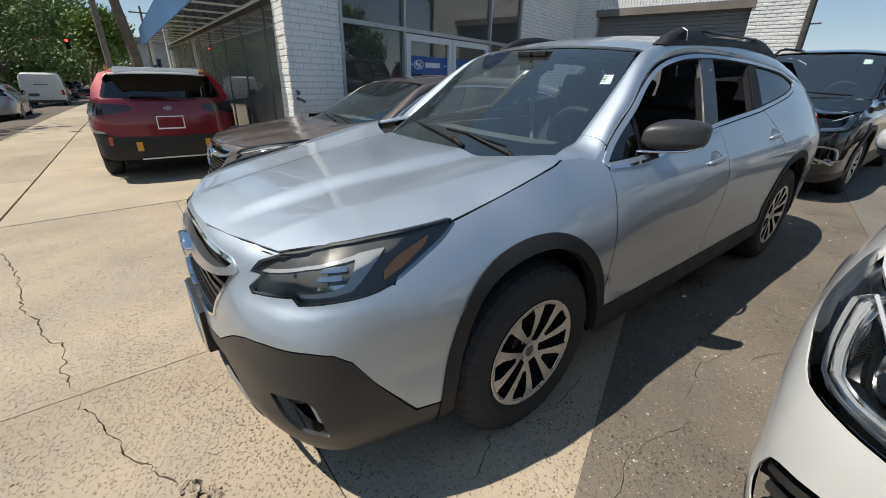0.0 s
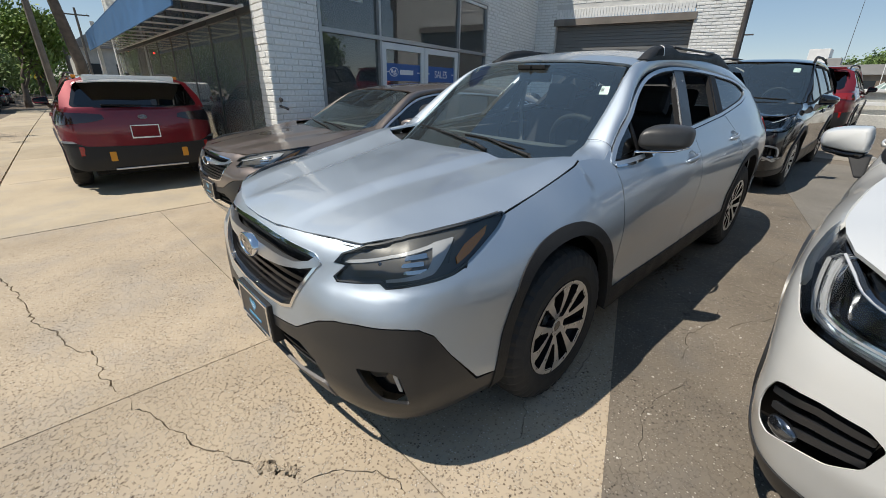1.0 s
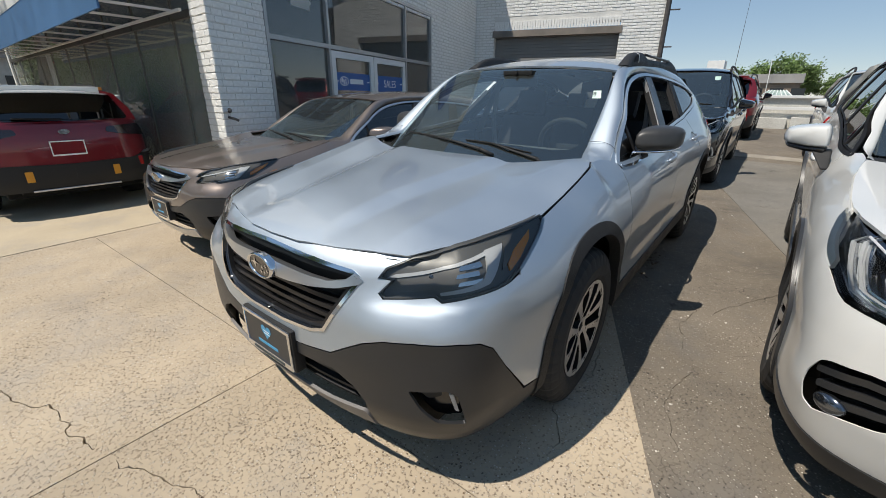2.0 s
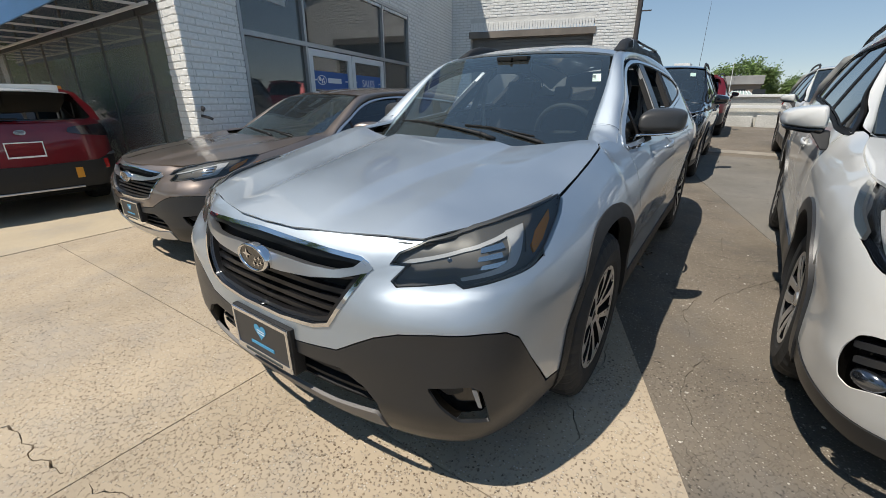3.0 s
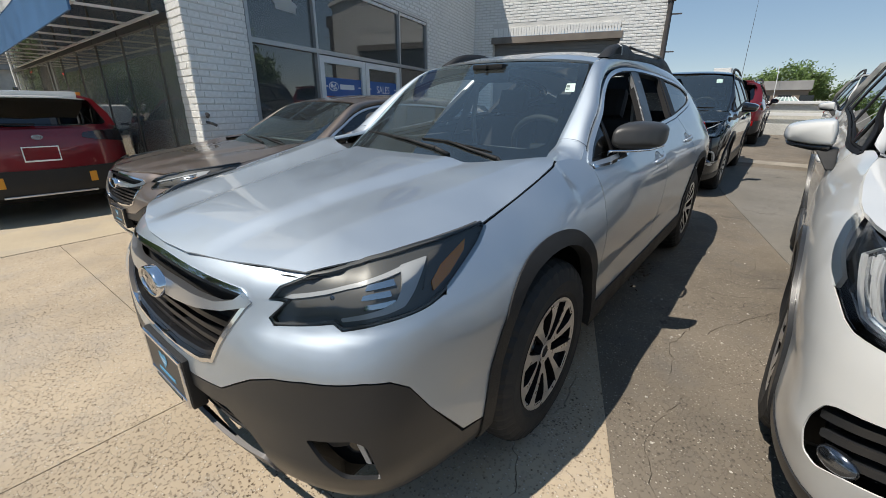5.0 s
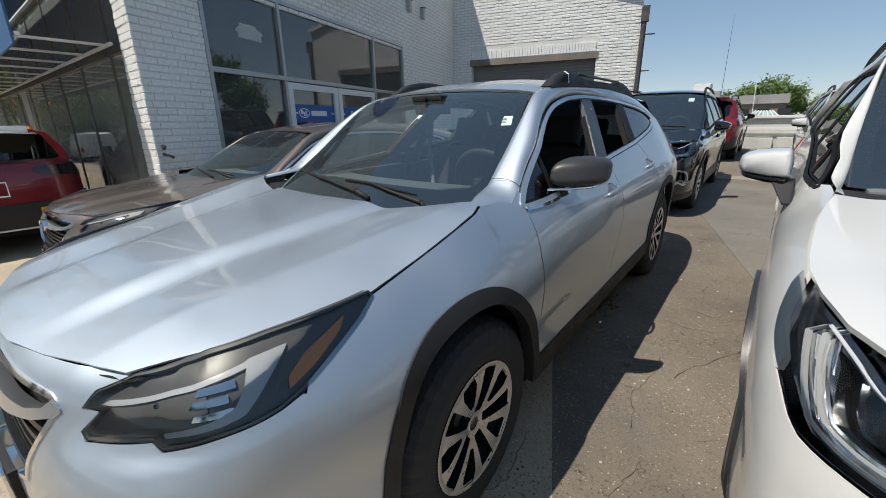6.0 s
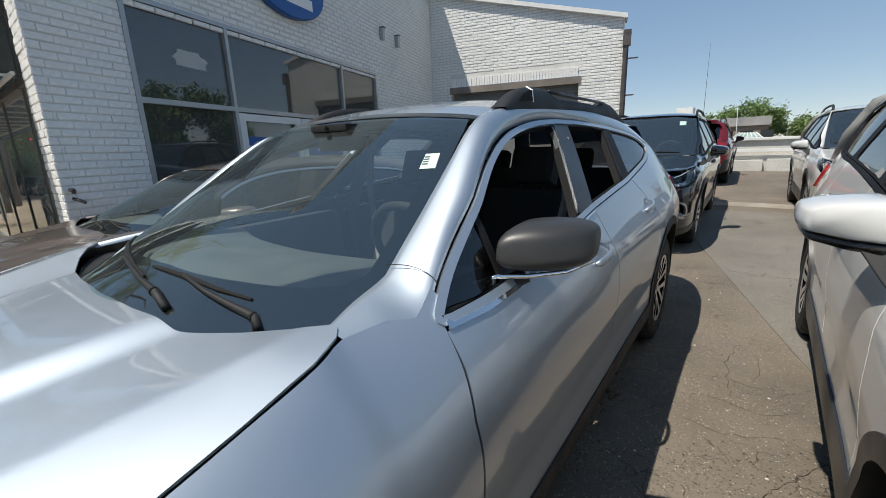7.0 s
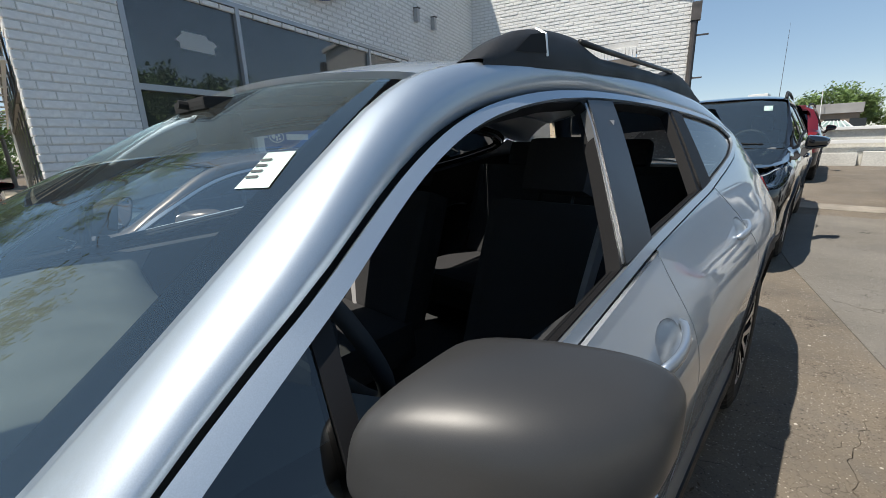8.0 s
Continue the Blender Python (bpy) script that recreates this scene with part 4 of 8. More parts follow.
# the side of the garage building, running back
wall_part("wall_side", gm, [(GEND - .30, GEND, .36, 9, -.2, gable(GEND) - .05)], MORTAR, parent=wall_garage)
pipe = thing("drainpipe", Matrix(), "dark weathered drainpipe on the garage corner", "pipe", kind="structure")
bm = tube_bm([gm @ Vector(p) for p in ((GEND + .03, -.06, 3.95), (GEND + .05, -.06, 3.6), (GEND + .05, -.06, .2))], .055, 8)
part("pipe", bm, METAL_DARK, pipe)
wall_part("gutter_box", gm, [(GEND - .02, GEND + .16, -.13, .0, 3.70, 4.05)], METAL_DARK, parent=pipe)
wall_part("bracket", gm, [(GEND + .02, GEND + .34, -.05, -.02, 3.40, 3.43), (GEND + .02, GEND + .30, -.05, -.02, 2.55, 2.58)], METAL_DARK, parent=pipe)
wall_part("panel", gm, [(GEND + .002, GEND + .12, -.005, .30, .3, 3.85)], METAL_DARK, parent=pipe)

# ---- shop window and doors ----
shop = thing("window_1", Matrix(), "aluminium shop window wall with dark glass", "window", kind="structure")
f = .05


def bar(y0, y1, z0, z1, x0=-.09, x1=.012, mat=None, name="window_frame"):
    return wall_part(name, BFRAME, [(x0, x1, y0, y1, z0, z1)], mat or ALUMINIUM, parent=shop)


for y in (WIN_L, 1.25, 3.86, WIN_R - f):
    bar(y, y + f, -.15, WIN_T)
for a, b_ in ((WIN_L + f, 1.25), (1.25 + f, 3.86), (3.86 + f, WIN_R - f)):
    bar(a, b_, WIN_T - f, WIN_T)
    bar(a, b_, 1.985, 2.045)
for a, b_, z0, z1 in ((WIN_L + f, 1.25, .1, 1.985), (WIN_L + f, 1.25, 2.045, WIN_T - f), (1.25 + f, 3.86, 2.045, WIN_T - f), (3.86 + f, WIN_R - f, .1, 1.985), (3.86 + f, WIN_R - f, 2.045, WIN_T - f)):
    wall_part("pane", BFRAME, [(-.046, -.040, a, b_, z0, z1)], SHOP_GLASS, parent=shop)
for a, b_ in ((WIN_L + f, 1.25), (3.86 + f, WIN_R - f)):
    bar(a, b_, -.15, .10, name="window_sill")
for i, (a, b_) in enumerate(((1.31, 2.57), (2.59, 3.85))):
    d = thing("door_%d" % (i + 1), Matrix(), "white-framed glass shop door with a blue sign band", "door", kind="structure")
    wall_part("door_frame", BFRAME, [(-.07, .0, a, a + .11, -.1, 1.97), (-.07, .0, b_ - .11, b_, -.1, 1.97), (-.07, .0, a + .11, b_ - .11, 1.87, 1.97), (-.07, .0, a + .11, b_ - .11, -.1, .12)], WHITE_PAINT, parent=d)
    wall_part("pane", BFRAME, [(-.042, -.036, a + .11, b_ - .11, .12, 1.87)], SHOP_GLASS, parent=d)
    wall_part("sign_band", BFRAME, [(-.035, -.033, a + .11, b_ - .11, 1.38, 1.66)], SIGN_BLUE, parent=d)
    wall_part("sign_line", BFRAME, [(-.0325, -.031, a + .12, a + .20, 1.515, 1.535), (-.0325, -.031, b_ - .20, b_ - .12, 1.515, 1.535)], SIGN_WHITE, parent=d)
    wall_part("door_handle", BFRAME, [(.0, .05, (b_ - .09 if i == 0 else a + .05), (b_ - .06 if i == 0 else a + .08), .85, 1.25)], ALUMINIUM, parent=d)
    if i == 0:
        bm = bmesh.new()
        rim = [(.13 * math.cos(t), .075 * math.sin(t)) for t in (2 * math.pi * k / 28 for k in range(28))]
        bm.faces.new([bm.verts.new(BFRAME @ Vector((-.0320, 1.66 + u, 1.525 + w))) for u, w in rim])
        part("sign_oval", bm, SIGN_WHITE, d)
        bm = bmesh.new()
        bm.faces.new([bm.verts.new(BFRAME @ Vector((-.0312, 1.66 + u * .86, 1.525 + w * .82))) for u, w in rim])
        part("sign_oval_field", bm, SIGN_BLUE, d)
        bm = bmesh.new()
        for cu, cw, r in ((-.055, .012, .035), (.0, .0, .02), (.04, .02, .02), (.05, -.025, .02), (-.0, -.035, .02)):
            bm.faces.new([bm.verts.new(BFRAME @ Vector((-.0304, 1.66 + cu + r * math.cos(t), 1.525 + cw + r * math.sin(t)))) for t in (2 * math.pi * k / 10 for k in range(10))])
        part("sign_dots", bm, SIGN_WHITE, d)
        wall_part("sign_bar", BFRAME, [(-.0325, -.031, 1.83, 2.24, 1.485, 1.565)], SIGN_WHITE, parent=d)
    else:
        cu = bpy.data.curves.new("sales", "FONT")
        cu.body, cu.size, cu.extrude, cu.align_x = "SALES", .19, .001, "CENTER"
        txt = new("sign_words", cu)
        dg = bpy.context.evaluated_depsgraph_get()
        me = bpy.data.meshes.new_from_object(txt.evaluated_get(dg))
        bpy.data.objects.remove(txt)
        me.materials.clear()
        me.transform(BFRAME @ Matrix.Translation((-.031, 3.22, 1.455)) @ Matrix.Rotation(radians(90), 4, "Z") @ Matrix.Rotation(radians(90), 4, "X"))
        link_mesh("sign_words", me, SIGN_WHITE, d)
# the room behind
room = thing("wall_interior", Matrix(), "dim shop interior", "interior", kind="structure")
wall_part("interior_back", BFRAME, [(-6.2, -6.1, 1.3, 8.3, -.1, 3.6)], ROOM, parent=room)
wall_part("interior_sides", BFRAME, [(-6.1, -.3, 8.0, 8.1, -.1, 3.6)], ROOM, parent=room)
wall_part("interior_floor", BFRAME, [(-6.1, -1.9, 1.3, 8.0, -.14, -.1), (-1.9, -.1, .1, 8.0, -.14, -.1)], ROOM_FLOOR, parent=room)
tagged(wall_part("ceiling", BFRAME, [(-6.1, -1.9, 1.3, 8.0, 3.2, 3.26), (-1.9, -.31, .1, 8.0, 3.2, 3.26)], ROOM), "plain shop ceiling", "ceiling", kind="structure")
tagged(wall_part("roof", BFRAME, [(-8, -.32, 2.2, 12, 6.0, 6.1)], BEAM), "flat roof of the shop", "roof", kind="structure")
# a white notched notice behind the upper pane
bm = bmesh.new()
q = [(-.20, -.08), (-.20, -.02), (-.24, .0), (-.20, .04), (-.16, .07), (-.16, .10), (.12, .10), (.14, .06), (.20, .05), (.24, .01), (.20, -.02), (.20, -.09)]
bm.faces.new([bm.verts.new(BFRAME @ Vector((-.034, .73 + u, 2.535 + w))) for u, w in q])
bmesh.ops.solidify(bm, geom=bm.faces[:], thickness=.004)
tagged(part("notice", bm, PAPER), "white notched notice stuck on the window glass", "sign")
# blue oval sign on the brickwork above
bm = bmesh.new()
rows = [[bm.verts.new(BFRAME @ Vector((x, 2.52 + .86 * r * math.cos(t), 3.98 + .52 * r * math.sin(t)))) for t in (2 * math.pi * k / 48 for k in range(48))] for x, r in ((.01, 1), (.10, 1), (.12, .97))]
for a, b_ in zip(rows, rows[1:]):
    for k in range(48):
        bm.faces.new((a[k], a[(k + 1) % 48], b_[(k + 1) % 48], b_[k]))
bm.faces.new(rows[-1])
bmesh.ops.recalc_face_normals(bm, faces=bm.faces)
oval = thing("wall_sign", Matrix(), "blue oval sign with white bars on the brick wall", "sign")
part("sign_board", bm, SIGN_BLUE, oval)
wall_part("sign_bar", BFRAME, [(.122, .126, 2.10, 3.02, 3.66, 3.82)], SIGN_WHITE, parent=oval)
for y in (5.53, 6.26):
    fx = thing("wall_light", Matrix(), "small grey wall fixture on the brick", "wall light")
    wall_part("fixture_body", BFRAME, [(.0, .09, y - .045, y + .045, 3.80, 4.04)], ALUMINIUM, parent=fx)
    wall_part("fixture_cap", BFRAME, [(.0, .11, y - .055, y + .055, 4.04, 4.06)], METAL_DARK, parent=fx)
tap = thing("wall_tap", Matrix(), "rusty pipe stub and tap on the pier corner", "pipe")
part("pipe_stub", tube_bm([BFRAME @ Vector(p) for p in ((-.02, -.80, 1.04), (.10, -.80, 1.02), (.13, -.78, 1.0))], .016, 7), METAL_DARK, tap)
part("tap_body", tube_bm([BFRAME @ Vector(p) for p in ((.09, -.86, 1.13), (.06, -.82, 1.12), (.02, -.80, 1.10))], .02, 7), METAL_DARK, tap)

# ---- showroom: glass front, awning ----
sm = Matrix(((ALONG.x, OUTW.x, 0, P0.x), (ALONG.y, OUTW.y, 0, P0.y), (0, 0, 1, 0), (0, 0, 0, 1)))   # x along the glass, y towards the street
showroom = thing("window_2", Matrix(), "tall showroom glass front in grey frames", "window", kind="structure")
FRAME_DARK = material("dark_bronze_frame", (0.12, 0.115, 0.105), 0.45, 0.5)
# the strong pale film lifts these panes in place of reflected light
SHOW_GLASS = glass_material("showroom_glass", (0.74, 0.80, 0.76), 0.92, ior=2.1, veil=0.22)
cols = [.42, 1.15, 2.62, 4.1, 5.6, 7.1, 8.6, 10.1, 11.6, 13.1, 14.6]
GZ0, GZ1, GZ2 = .05, 2.20, 3.35
for u in cols:
    wall_part("window_frame", sm, [(u, u + .04, -.118, -.088, -.2, GZ2)], FRAME_DARK if u > 1 else ALUMINIUM, parent=showroom)
for a, b_ in zip(cols, cols[1:]):
    wall_part("window_rail", sm, [(a + .055, b_, -.15, -.06, GZ1 - .04, GZ1 + .04), (a + .055, b_, -.15, -.06, GZ2 - .06, GZ2), (a + .055, b_, -.15, -.06, -.2, GZ0)], FRAME_DARK, parent=showroom)
    wall_part("pane", sm, [(a + .055, b_, -.107, -.10, GZ0, GZ1 - .04)], SHOW_GLASS, parent=showroom)
    wall_part("pane", sm, [(a + .055, b_, -.107, -.10, GZ1 + .04, GZ2 - .06)], SHOW_GLASS, parent=showroom)
wall_part("showroom_fascia", sm, [(.42, 14.7, -.35, -.06, GZ2, 5.2)], WHITE_PAINT, parent=wall_pier)
wall_part("showroom_end", sm, [(14.66, 14.9, -3.4, -.05, -.4, 5.2)], WHITE_PAINT, parent=wall_pier)
wall_part("showroom_floor", sm, [(.42, 1.3, -.8, -.16, -.16, -.1), (1.3, 14.66, -3.3, -.16, -.16, -.1)], ROOM_FLOOR, parent=room)
wall_part("showroom_back", sm, [(1.3, 14.66, -3.4, -3.3, -.2, 4)], ROOM, parent=room)
tagged(wall_part("ceiling", sm, [(.42, 1.3, -.8, -.36, 3.38, 3.45), (1.3, 14.66, -3.3, -.36, 3.38, 3.45)], WHITE_PAINT), "white showroom ceiling", "ceiling", kind="structure")
awning = thing("awning", Matrix(), "blue awning on a white slatted steel frame over the showroom glass", "awning")
AW0, AW1, AOUT = .55, 12.5, .80
wall_part("valance", sm, [(AW0, AW1, AOUT, AOUT + .02, 2.12, 2.62)], AWNING_BLUE, parent=awning)
bm = bmesh.new()
v = [bm.verts.new(sm @ Vector(p)) for p in ((AW0, AOUT + .02, 2.62), (AW1, AOUT + .02, 2.62), (AW1, 0.02, 3.30), (AW0, .02, 3.30), (AW0, AOUT + .02, 2.60), (AW1, AOUT + .02, 2.60), (AW1, 0.02, 3.28), (AW0, .02, 3.28))]
for q in ((0, 1, 2, 3), (7, 6, 5, 4), (0, 4, 5, 1), (2, 6, 7, 3), (0, 3, 7, 4), (1, 5, 6, 2)):
    bm.faces.new([v[i] for i in q])
bmesh.ops.recalc_face_normals(bm, faces=bm.faces)
part("awning_cloth", bm, AWNING_BLUE, awning)
for k in range(12):
    u = AW0 + .35 + k * .98
    wall_part("slat", sm, [(u, u + .05, .0, AOUT, 2.235, 2.258)], WHITE_PAINT, parent=awning)
wall_part("awning_bar", sm, [(AW0, AW1, AOUT - .05, AOUT - .01, 2.20, 2.23), (AW0, AW1, .02, .05, 2.20, 2.23)], WHITE_PAINT, parent=awning)
wall_part("awning_post", sm, [(12.9, 13.0, .5, .6, -.2, 3.0)], WHITE_PAINT, parent=awning)

# ---- cars ----


def core(p):
    """Roughly outward from a car's middle."""
    return p - np.column_stack([0 * p[:, 0], np.clip(p[:, 1], -0.1, 2.9), 0.55 + 0 * p[:, 0]])


class Body:
    """Puts panels on a car's root; warp bends the wagon's shape into another car's."""
    def __init__(self, root, hull, warp=None):
        self.root, self.hull, self.warp = root, hull, warp

    def bent(self, fn):
        if self.warp is None:
            return fn
        return lambda a, b: self.warp(fn(a, b))

    def flank(self, y, z):
        return np.stack([self.hull.flank(y, z), np.asarray(y, float), np.asarray(z, float)], -1)

    def inner_flank(self, depth):
        return lambda y, z: self.flank(y, z) - np.stack([depth + 0 * y, 0 * y, 0 * y], -1)

    def side(self, name, poly, mat, holes=(), step=0.035, rim=0.012, lift=0.0, label="", depth=0.0, both=True, parent=None, sides=None):
        fn = self.bent(self.inner_flank(depth) if depth else self.flank)
        made = []
        for k in (sides if sides is not None else ((0, 1) if both else (0,))):
            me = skin_mesh(name, poly, fn, step, holes, rim, lift, core, k)
            made.append(link_mesh(name, me, mat, (parent[k] if isinstance(parent, list) else parent) or self.root, label))
        return made

    def nose(self, name, poly, mat, holes=(), step=0.03, rim=0.012, lift=0.0, label="", depth=0.0, split=False, parent=None):
        def base(s, z):
            p = self.hull.at(np.abs(s), z) * np.stack([np.where(s < 0, -1.0, 1.0), 1 + 0 * s, 1 + 0 * s], -1)
            if depth:
                q = self.hull.at(np.maximum(np.abs(s) - 0.5 * depth, 0), z) * np.stack([np.where(s < 0, -1.0, 1.0), 1 + 0 * s, 1 + 0 * s], -1)
                x, y = self.hull.plan(np.abs(s))
                nx = np.interp(np.abs(s), self.hull.c, self.hull.nor[:, 0]) * np.where(s < 0, -1, 1)
                ny = np.interp(np.abs(s), self.hull.c, self.hull.nor[:, 1])
                p = p - depth * np.stack([nx, ny, 0 * s], -1)
            return p
        made = []
        for k in ((0, 1) if split else (2,)):
            me = skin_mesh(name, poly, self.bent(base), step, holes, rim, lift, core, k)
            par = parent[k] if isinstance(parent, list) else parent
            made.append(link_mesh(name, me, mat, par or self.root, label))
        return made

    def top(self, name, poly, fz, mat, holes=(), step=0.035, rim=0.012, lift=0.0, label="", parent=None, split=False):
        fn = self.bent(lambda x, y: np.stack([x, y, fz(x, y)], -1))
        made = []
        for k in ((0, 1) if split else (2,)):
            me = skin_mesh(name, poly, fn, step, holes, rim, lift, lambda p: np.column_stack([0 * p[:, :2], 1 + 0 * p[:, 0]]), k)
            made.append(link_mesh(name, me, mat, parent or self.root, label))
        return made

    def screen(self, name, poly, mat, step=0.05, lift=0.0, holes=(), label="", rim=0.0, mirror=2, fy=None, facing=-1, parent=None):
        fy = fy or glass_y
        fn = self.bent(lambda x, z: np.stack([x, fy(x, z), z], -1))
        me = skin_mesh(name, poly, fn, step, holes, rim, lift, lambda p: np.column_stack([0 * p[:, 0], facing + 0 * p[:, 0], 0.8 + 0 * p[:, 0]]), mirror)
        return link_mesh(name, me, mat, parent or self.root, label)

    def put(self, name, bm_, mat, label="", parent=None, smooth=False, raw=False):
        """A mesh built in the car's own frame, bent like the panels unless raw."""
        if self.warp is not None and not raw:
            bm_.verts.ensure_lookup_table()
            p = self.warp(np.array([v.co[:] for v in bm_.verts]))
            for v, q in zip(bm_.verts, p):
                v.co = q
        return part(name, bm_, mat, parent or self.root, label, smooth)


def arch(yc, r, rz, z0, n=28):
    """The upper rim of a wheel opening, from front to rear, starting and ending at height z0."""
    zc = 0.36
    a0 = math.asin(min(max((z0 - zc) / rz, -0.95), 0.95))
    out = []
    for k in range(n + 1):
        a = math.pi - a0 - (math.pi - 2 * a0) * k / n
        out.append((yc + r * math.cos(a), zc + rz * math.sin(a)))
    return out


def spoke_bm(r0, r1, w0, w1, twist, depth, front):
    bm = bmesh.new()
    rows = []
    for k in range(5):
        t = k / 4
        r, w = r0 + (r1 - r0) * t, w0 + (w1 - w0) * t
        a = twist * t
        z = front - 0.030 * (1 - t) ** 2 + 0.004
        ring = []
        for u, dz in ((-1, -depth), (-1, -0.003), (-0.8, 0), (0.8, 0), (1, -0.003), (1, -depth)):
            p = Vector((z + dz, u * w / 2, r))
            p.rotate(Euler((a, 0, 0)))
            ring.append(bm.verts.new(p))
        rows.append(ring)
    for a, b in zip(rows, rows[1:]):
        for i in range(5):
            bm.faces.new((a[i], a[i + 1], b[i + 1], b[i]))
    bm.faces.new(rows[0][::-1])
    bm.faces.new(rows[-1])
    bmesh.ops.recalc_face_normals(bm, faces=bm.faces)
    return bm


def make_wheel(root, at, side, radius=0.36, rim_r=0.225, width=0.225, style="twin", turn=0.0):
    """A wheel whose outer face looks along +x (side 1) or -x: tyre with tread blocks, black dish, bright spokes, cap."""
    hub = new("wheel")
    hub.parent = root
    hub.matrix_local = Matrix.Translation(at) @ pose(0, 0, 0, 0, 0, 0 if side > 0 else 180) @ pose(0, 0, 0, turn, 0, 0)
    hub.empty_display_size = 0.1
    n = 64
    bm = bmesh.new()
    prof = [(-width / 2 + 0.012, rim_r - .004), (-width / 2 - .002, rim_r + .025), (-width / 2 - .006, (rim_r + radius) / 2), (-width / 2 + .010, radius - .022), (-width / 2 + .030, radius - .006),
            (-width / 4, radius), (0, radius + .002), (width / 4, radius), (width / 2 - .030, radius - .006), (width / 2 - .010, radius - .022), (width / 2 + .006, (rim_r + radius) / 2), (width / 2 + .002, rim_r + .025), (width / 2 - .012, rim_r - .004)]
    rings = []
    m = 120 if style == "twin" else 60
    for j in range(m):
        c, s = math.cos(2 * math.pi * j / m), math.sin(2 * math.pi * j / m)
        rings.append([bm.verts.new((x - width / 2 + 0.02, (r - g) * c, (r - g) * s)) for (x, r), g in zip(prof, [0, 0, 0] + ([.007, .007, .004, .004, .004, .007, .007] if j % 3 == 0 else [0] * 7) + [0, 0, 0])])
    for j in range(m):
        a, b = rings[j], rings[(j + 1) % m]
        for i in range(len(prof) - 1):
            bm.faces.new((a[i], a[i + 1], b[i + 1], b[i]))
    bmesh.ops.recalc_face_normals(bm, faces=bm.faces)
    part("tyre", bm, RUBBER, hub, smooth=False)
    bm = bmesh.new()
    prof = [(0.012, rim_r - .010), (0.016, rim_r), (0.006, rim_r + .004), (-.01, rim_r - .012), (-.09, rim_r - .022), (-.10, .05), (-.10, 0.001)]
    rings = [[bm.verts.new((x, r * math.cos(2 * math.pi * j / n), r * math.sin(2 * math.pi * j / n))) for x, r in prof] for j in range(n)]
    for j in range(n):
        a, b = rings[j], rings[(j + 1) % n]
        for i in range(len(prof) - 1):
            bm.faces.new((a[i], a[i + 1], b[i + 1], b[i]))
    bmesh.ops.recalc_face_normals(bm, faces=bm.faces)
    part("rim_barrel", bm, ALLOY_DARK, hub, smooth=True)
    bm = bmesh.new()
    for j in range(48):
        for (x0, ra), (x1, rb) in (((.010, rim_r - .018), (.017, rim_r - .012)), ((.017, rim_r - .012), (.016, rim_r + .002))):
            a, b = 2 * math.pi * j / 48, 2 * math.pi * (j + 1) / 48
            bm.faces.new([bm.verts.new((x, r * math.cos(t), r * math.sin(t))) for x, r, t in ((x0, ra, a), (x1, rb, a), (x1, rb, b), (x0, ra, b))])
    bmesh.ops.remove_doubles(bm, verts=bm.verts, dist=1e-5)
    part("rim_lip", bm, ALLOY, hub, smooth=True)
    pairs = 5
    if style == "twin":
        windows = []
        for k in range(pairs):
            a = 2 * math.pi * k / pairs
            for turn_, q in ((a, [(-.010, .086), (.010, .086), (.038, .170), (.032, .206), (-.032, .206), (-.038, .170)]), (a + math.pi / pairs, [(-.018, .046), (.018, .046), (.036, .197), (.032, .208), (-.032, .208), (-.036, .197)])):
                c, s = math.cos(turn_), math.sin(turn_)
                windows.append(rounded([(u * c - v * s, u * s + v * c) for u, v in (np.array(q) * rim_r / .222)], .004, n=3))
        rim_ = [((rim_r - .004) * math.cos(t), (rim_r - .004) * math.sin(t)) for t in (2 * math.pi * k / 60 for k in range(60))]
        me = skin_mesh("rim_face", rim_, lambda y, z: np.stack([.016 - .030 * np.clip(1 - np.hypot(y, z) / rim_r, 0, 1) ** 2, y, z], -1), .014, windows, .030, 0, lambda p: np.column_stack([1 + 0 * p[:, 0], 0 * p[:, :2]]), 0, grain=.02)
        me.materials.append(ALLOY)
        me.materials.append(ALLOY_DARK)
        for f in me.polygons:
            f.material_index = 0 if abs(f.normal.x) > .6 else 1
        link_mesh("rim_face", me, None, hub)
    else:
        meshes = {}
        for k in range(pairs):
            for sgn in (-1, 1):
                a = 2 * math.pi * k / pairs
                if sgn not in meshes:
                    me = bpy.data.meshes.new("spoke")
                    b = spoke_bm(0.03, rim_r - 0.006, 0.035, 0.05, sgn * 0.25, 0.03, 0.012)
                    b.normal_update()
                    for f in b.faces:
                        f.material_index = 0 if f.normal.x > .6 else 1
                    b.to_mesh(me)
                    b.free()
                    me.materials.append(ALLOY)
                    me.materials.append(ALLOY_DARK)
                    meshes[sgn] = me
                ob = new("spoke", meshes[sgn])
                ob.parent = hub
                ob.matrix_local = pose(0, 0, 0, math.degrees(a + sgn * 0.2), 0, 0)
    deep = -.006 if style == "twin" else .004
    bm = bmesh.new()
    rings = [[bm.verts.new((x, r * math.cos(t), r * math.sin(t))) for t in (2 * math.pi * j / 24 for j in range(24))] for x, r in ((deep - .05, .044), (deep - .008, .034), (deep, .030), (deep + .002, .026), (deep, .024))]
    for a, b in zip(rings, rings[1:]):
        for j in range(24):
            bm.faces.new((a[j], a[(j + 1) % 24], b[(j + 1) % 24], b[j]))
    bmesh.ops.recalc_face_normals(bm, faces=bm.faces)
    part("hub_cap", bm, ALLOY, hub, smooth=True)
    part("cap_badge", tube_bm([(deep - .01, 0, 0), (deep + .0005, 0, 0)], .0245, 20), GLOSS_BLACK, hub)
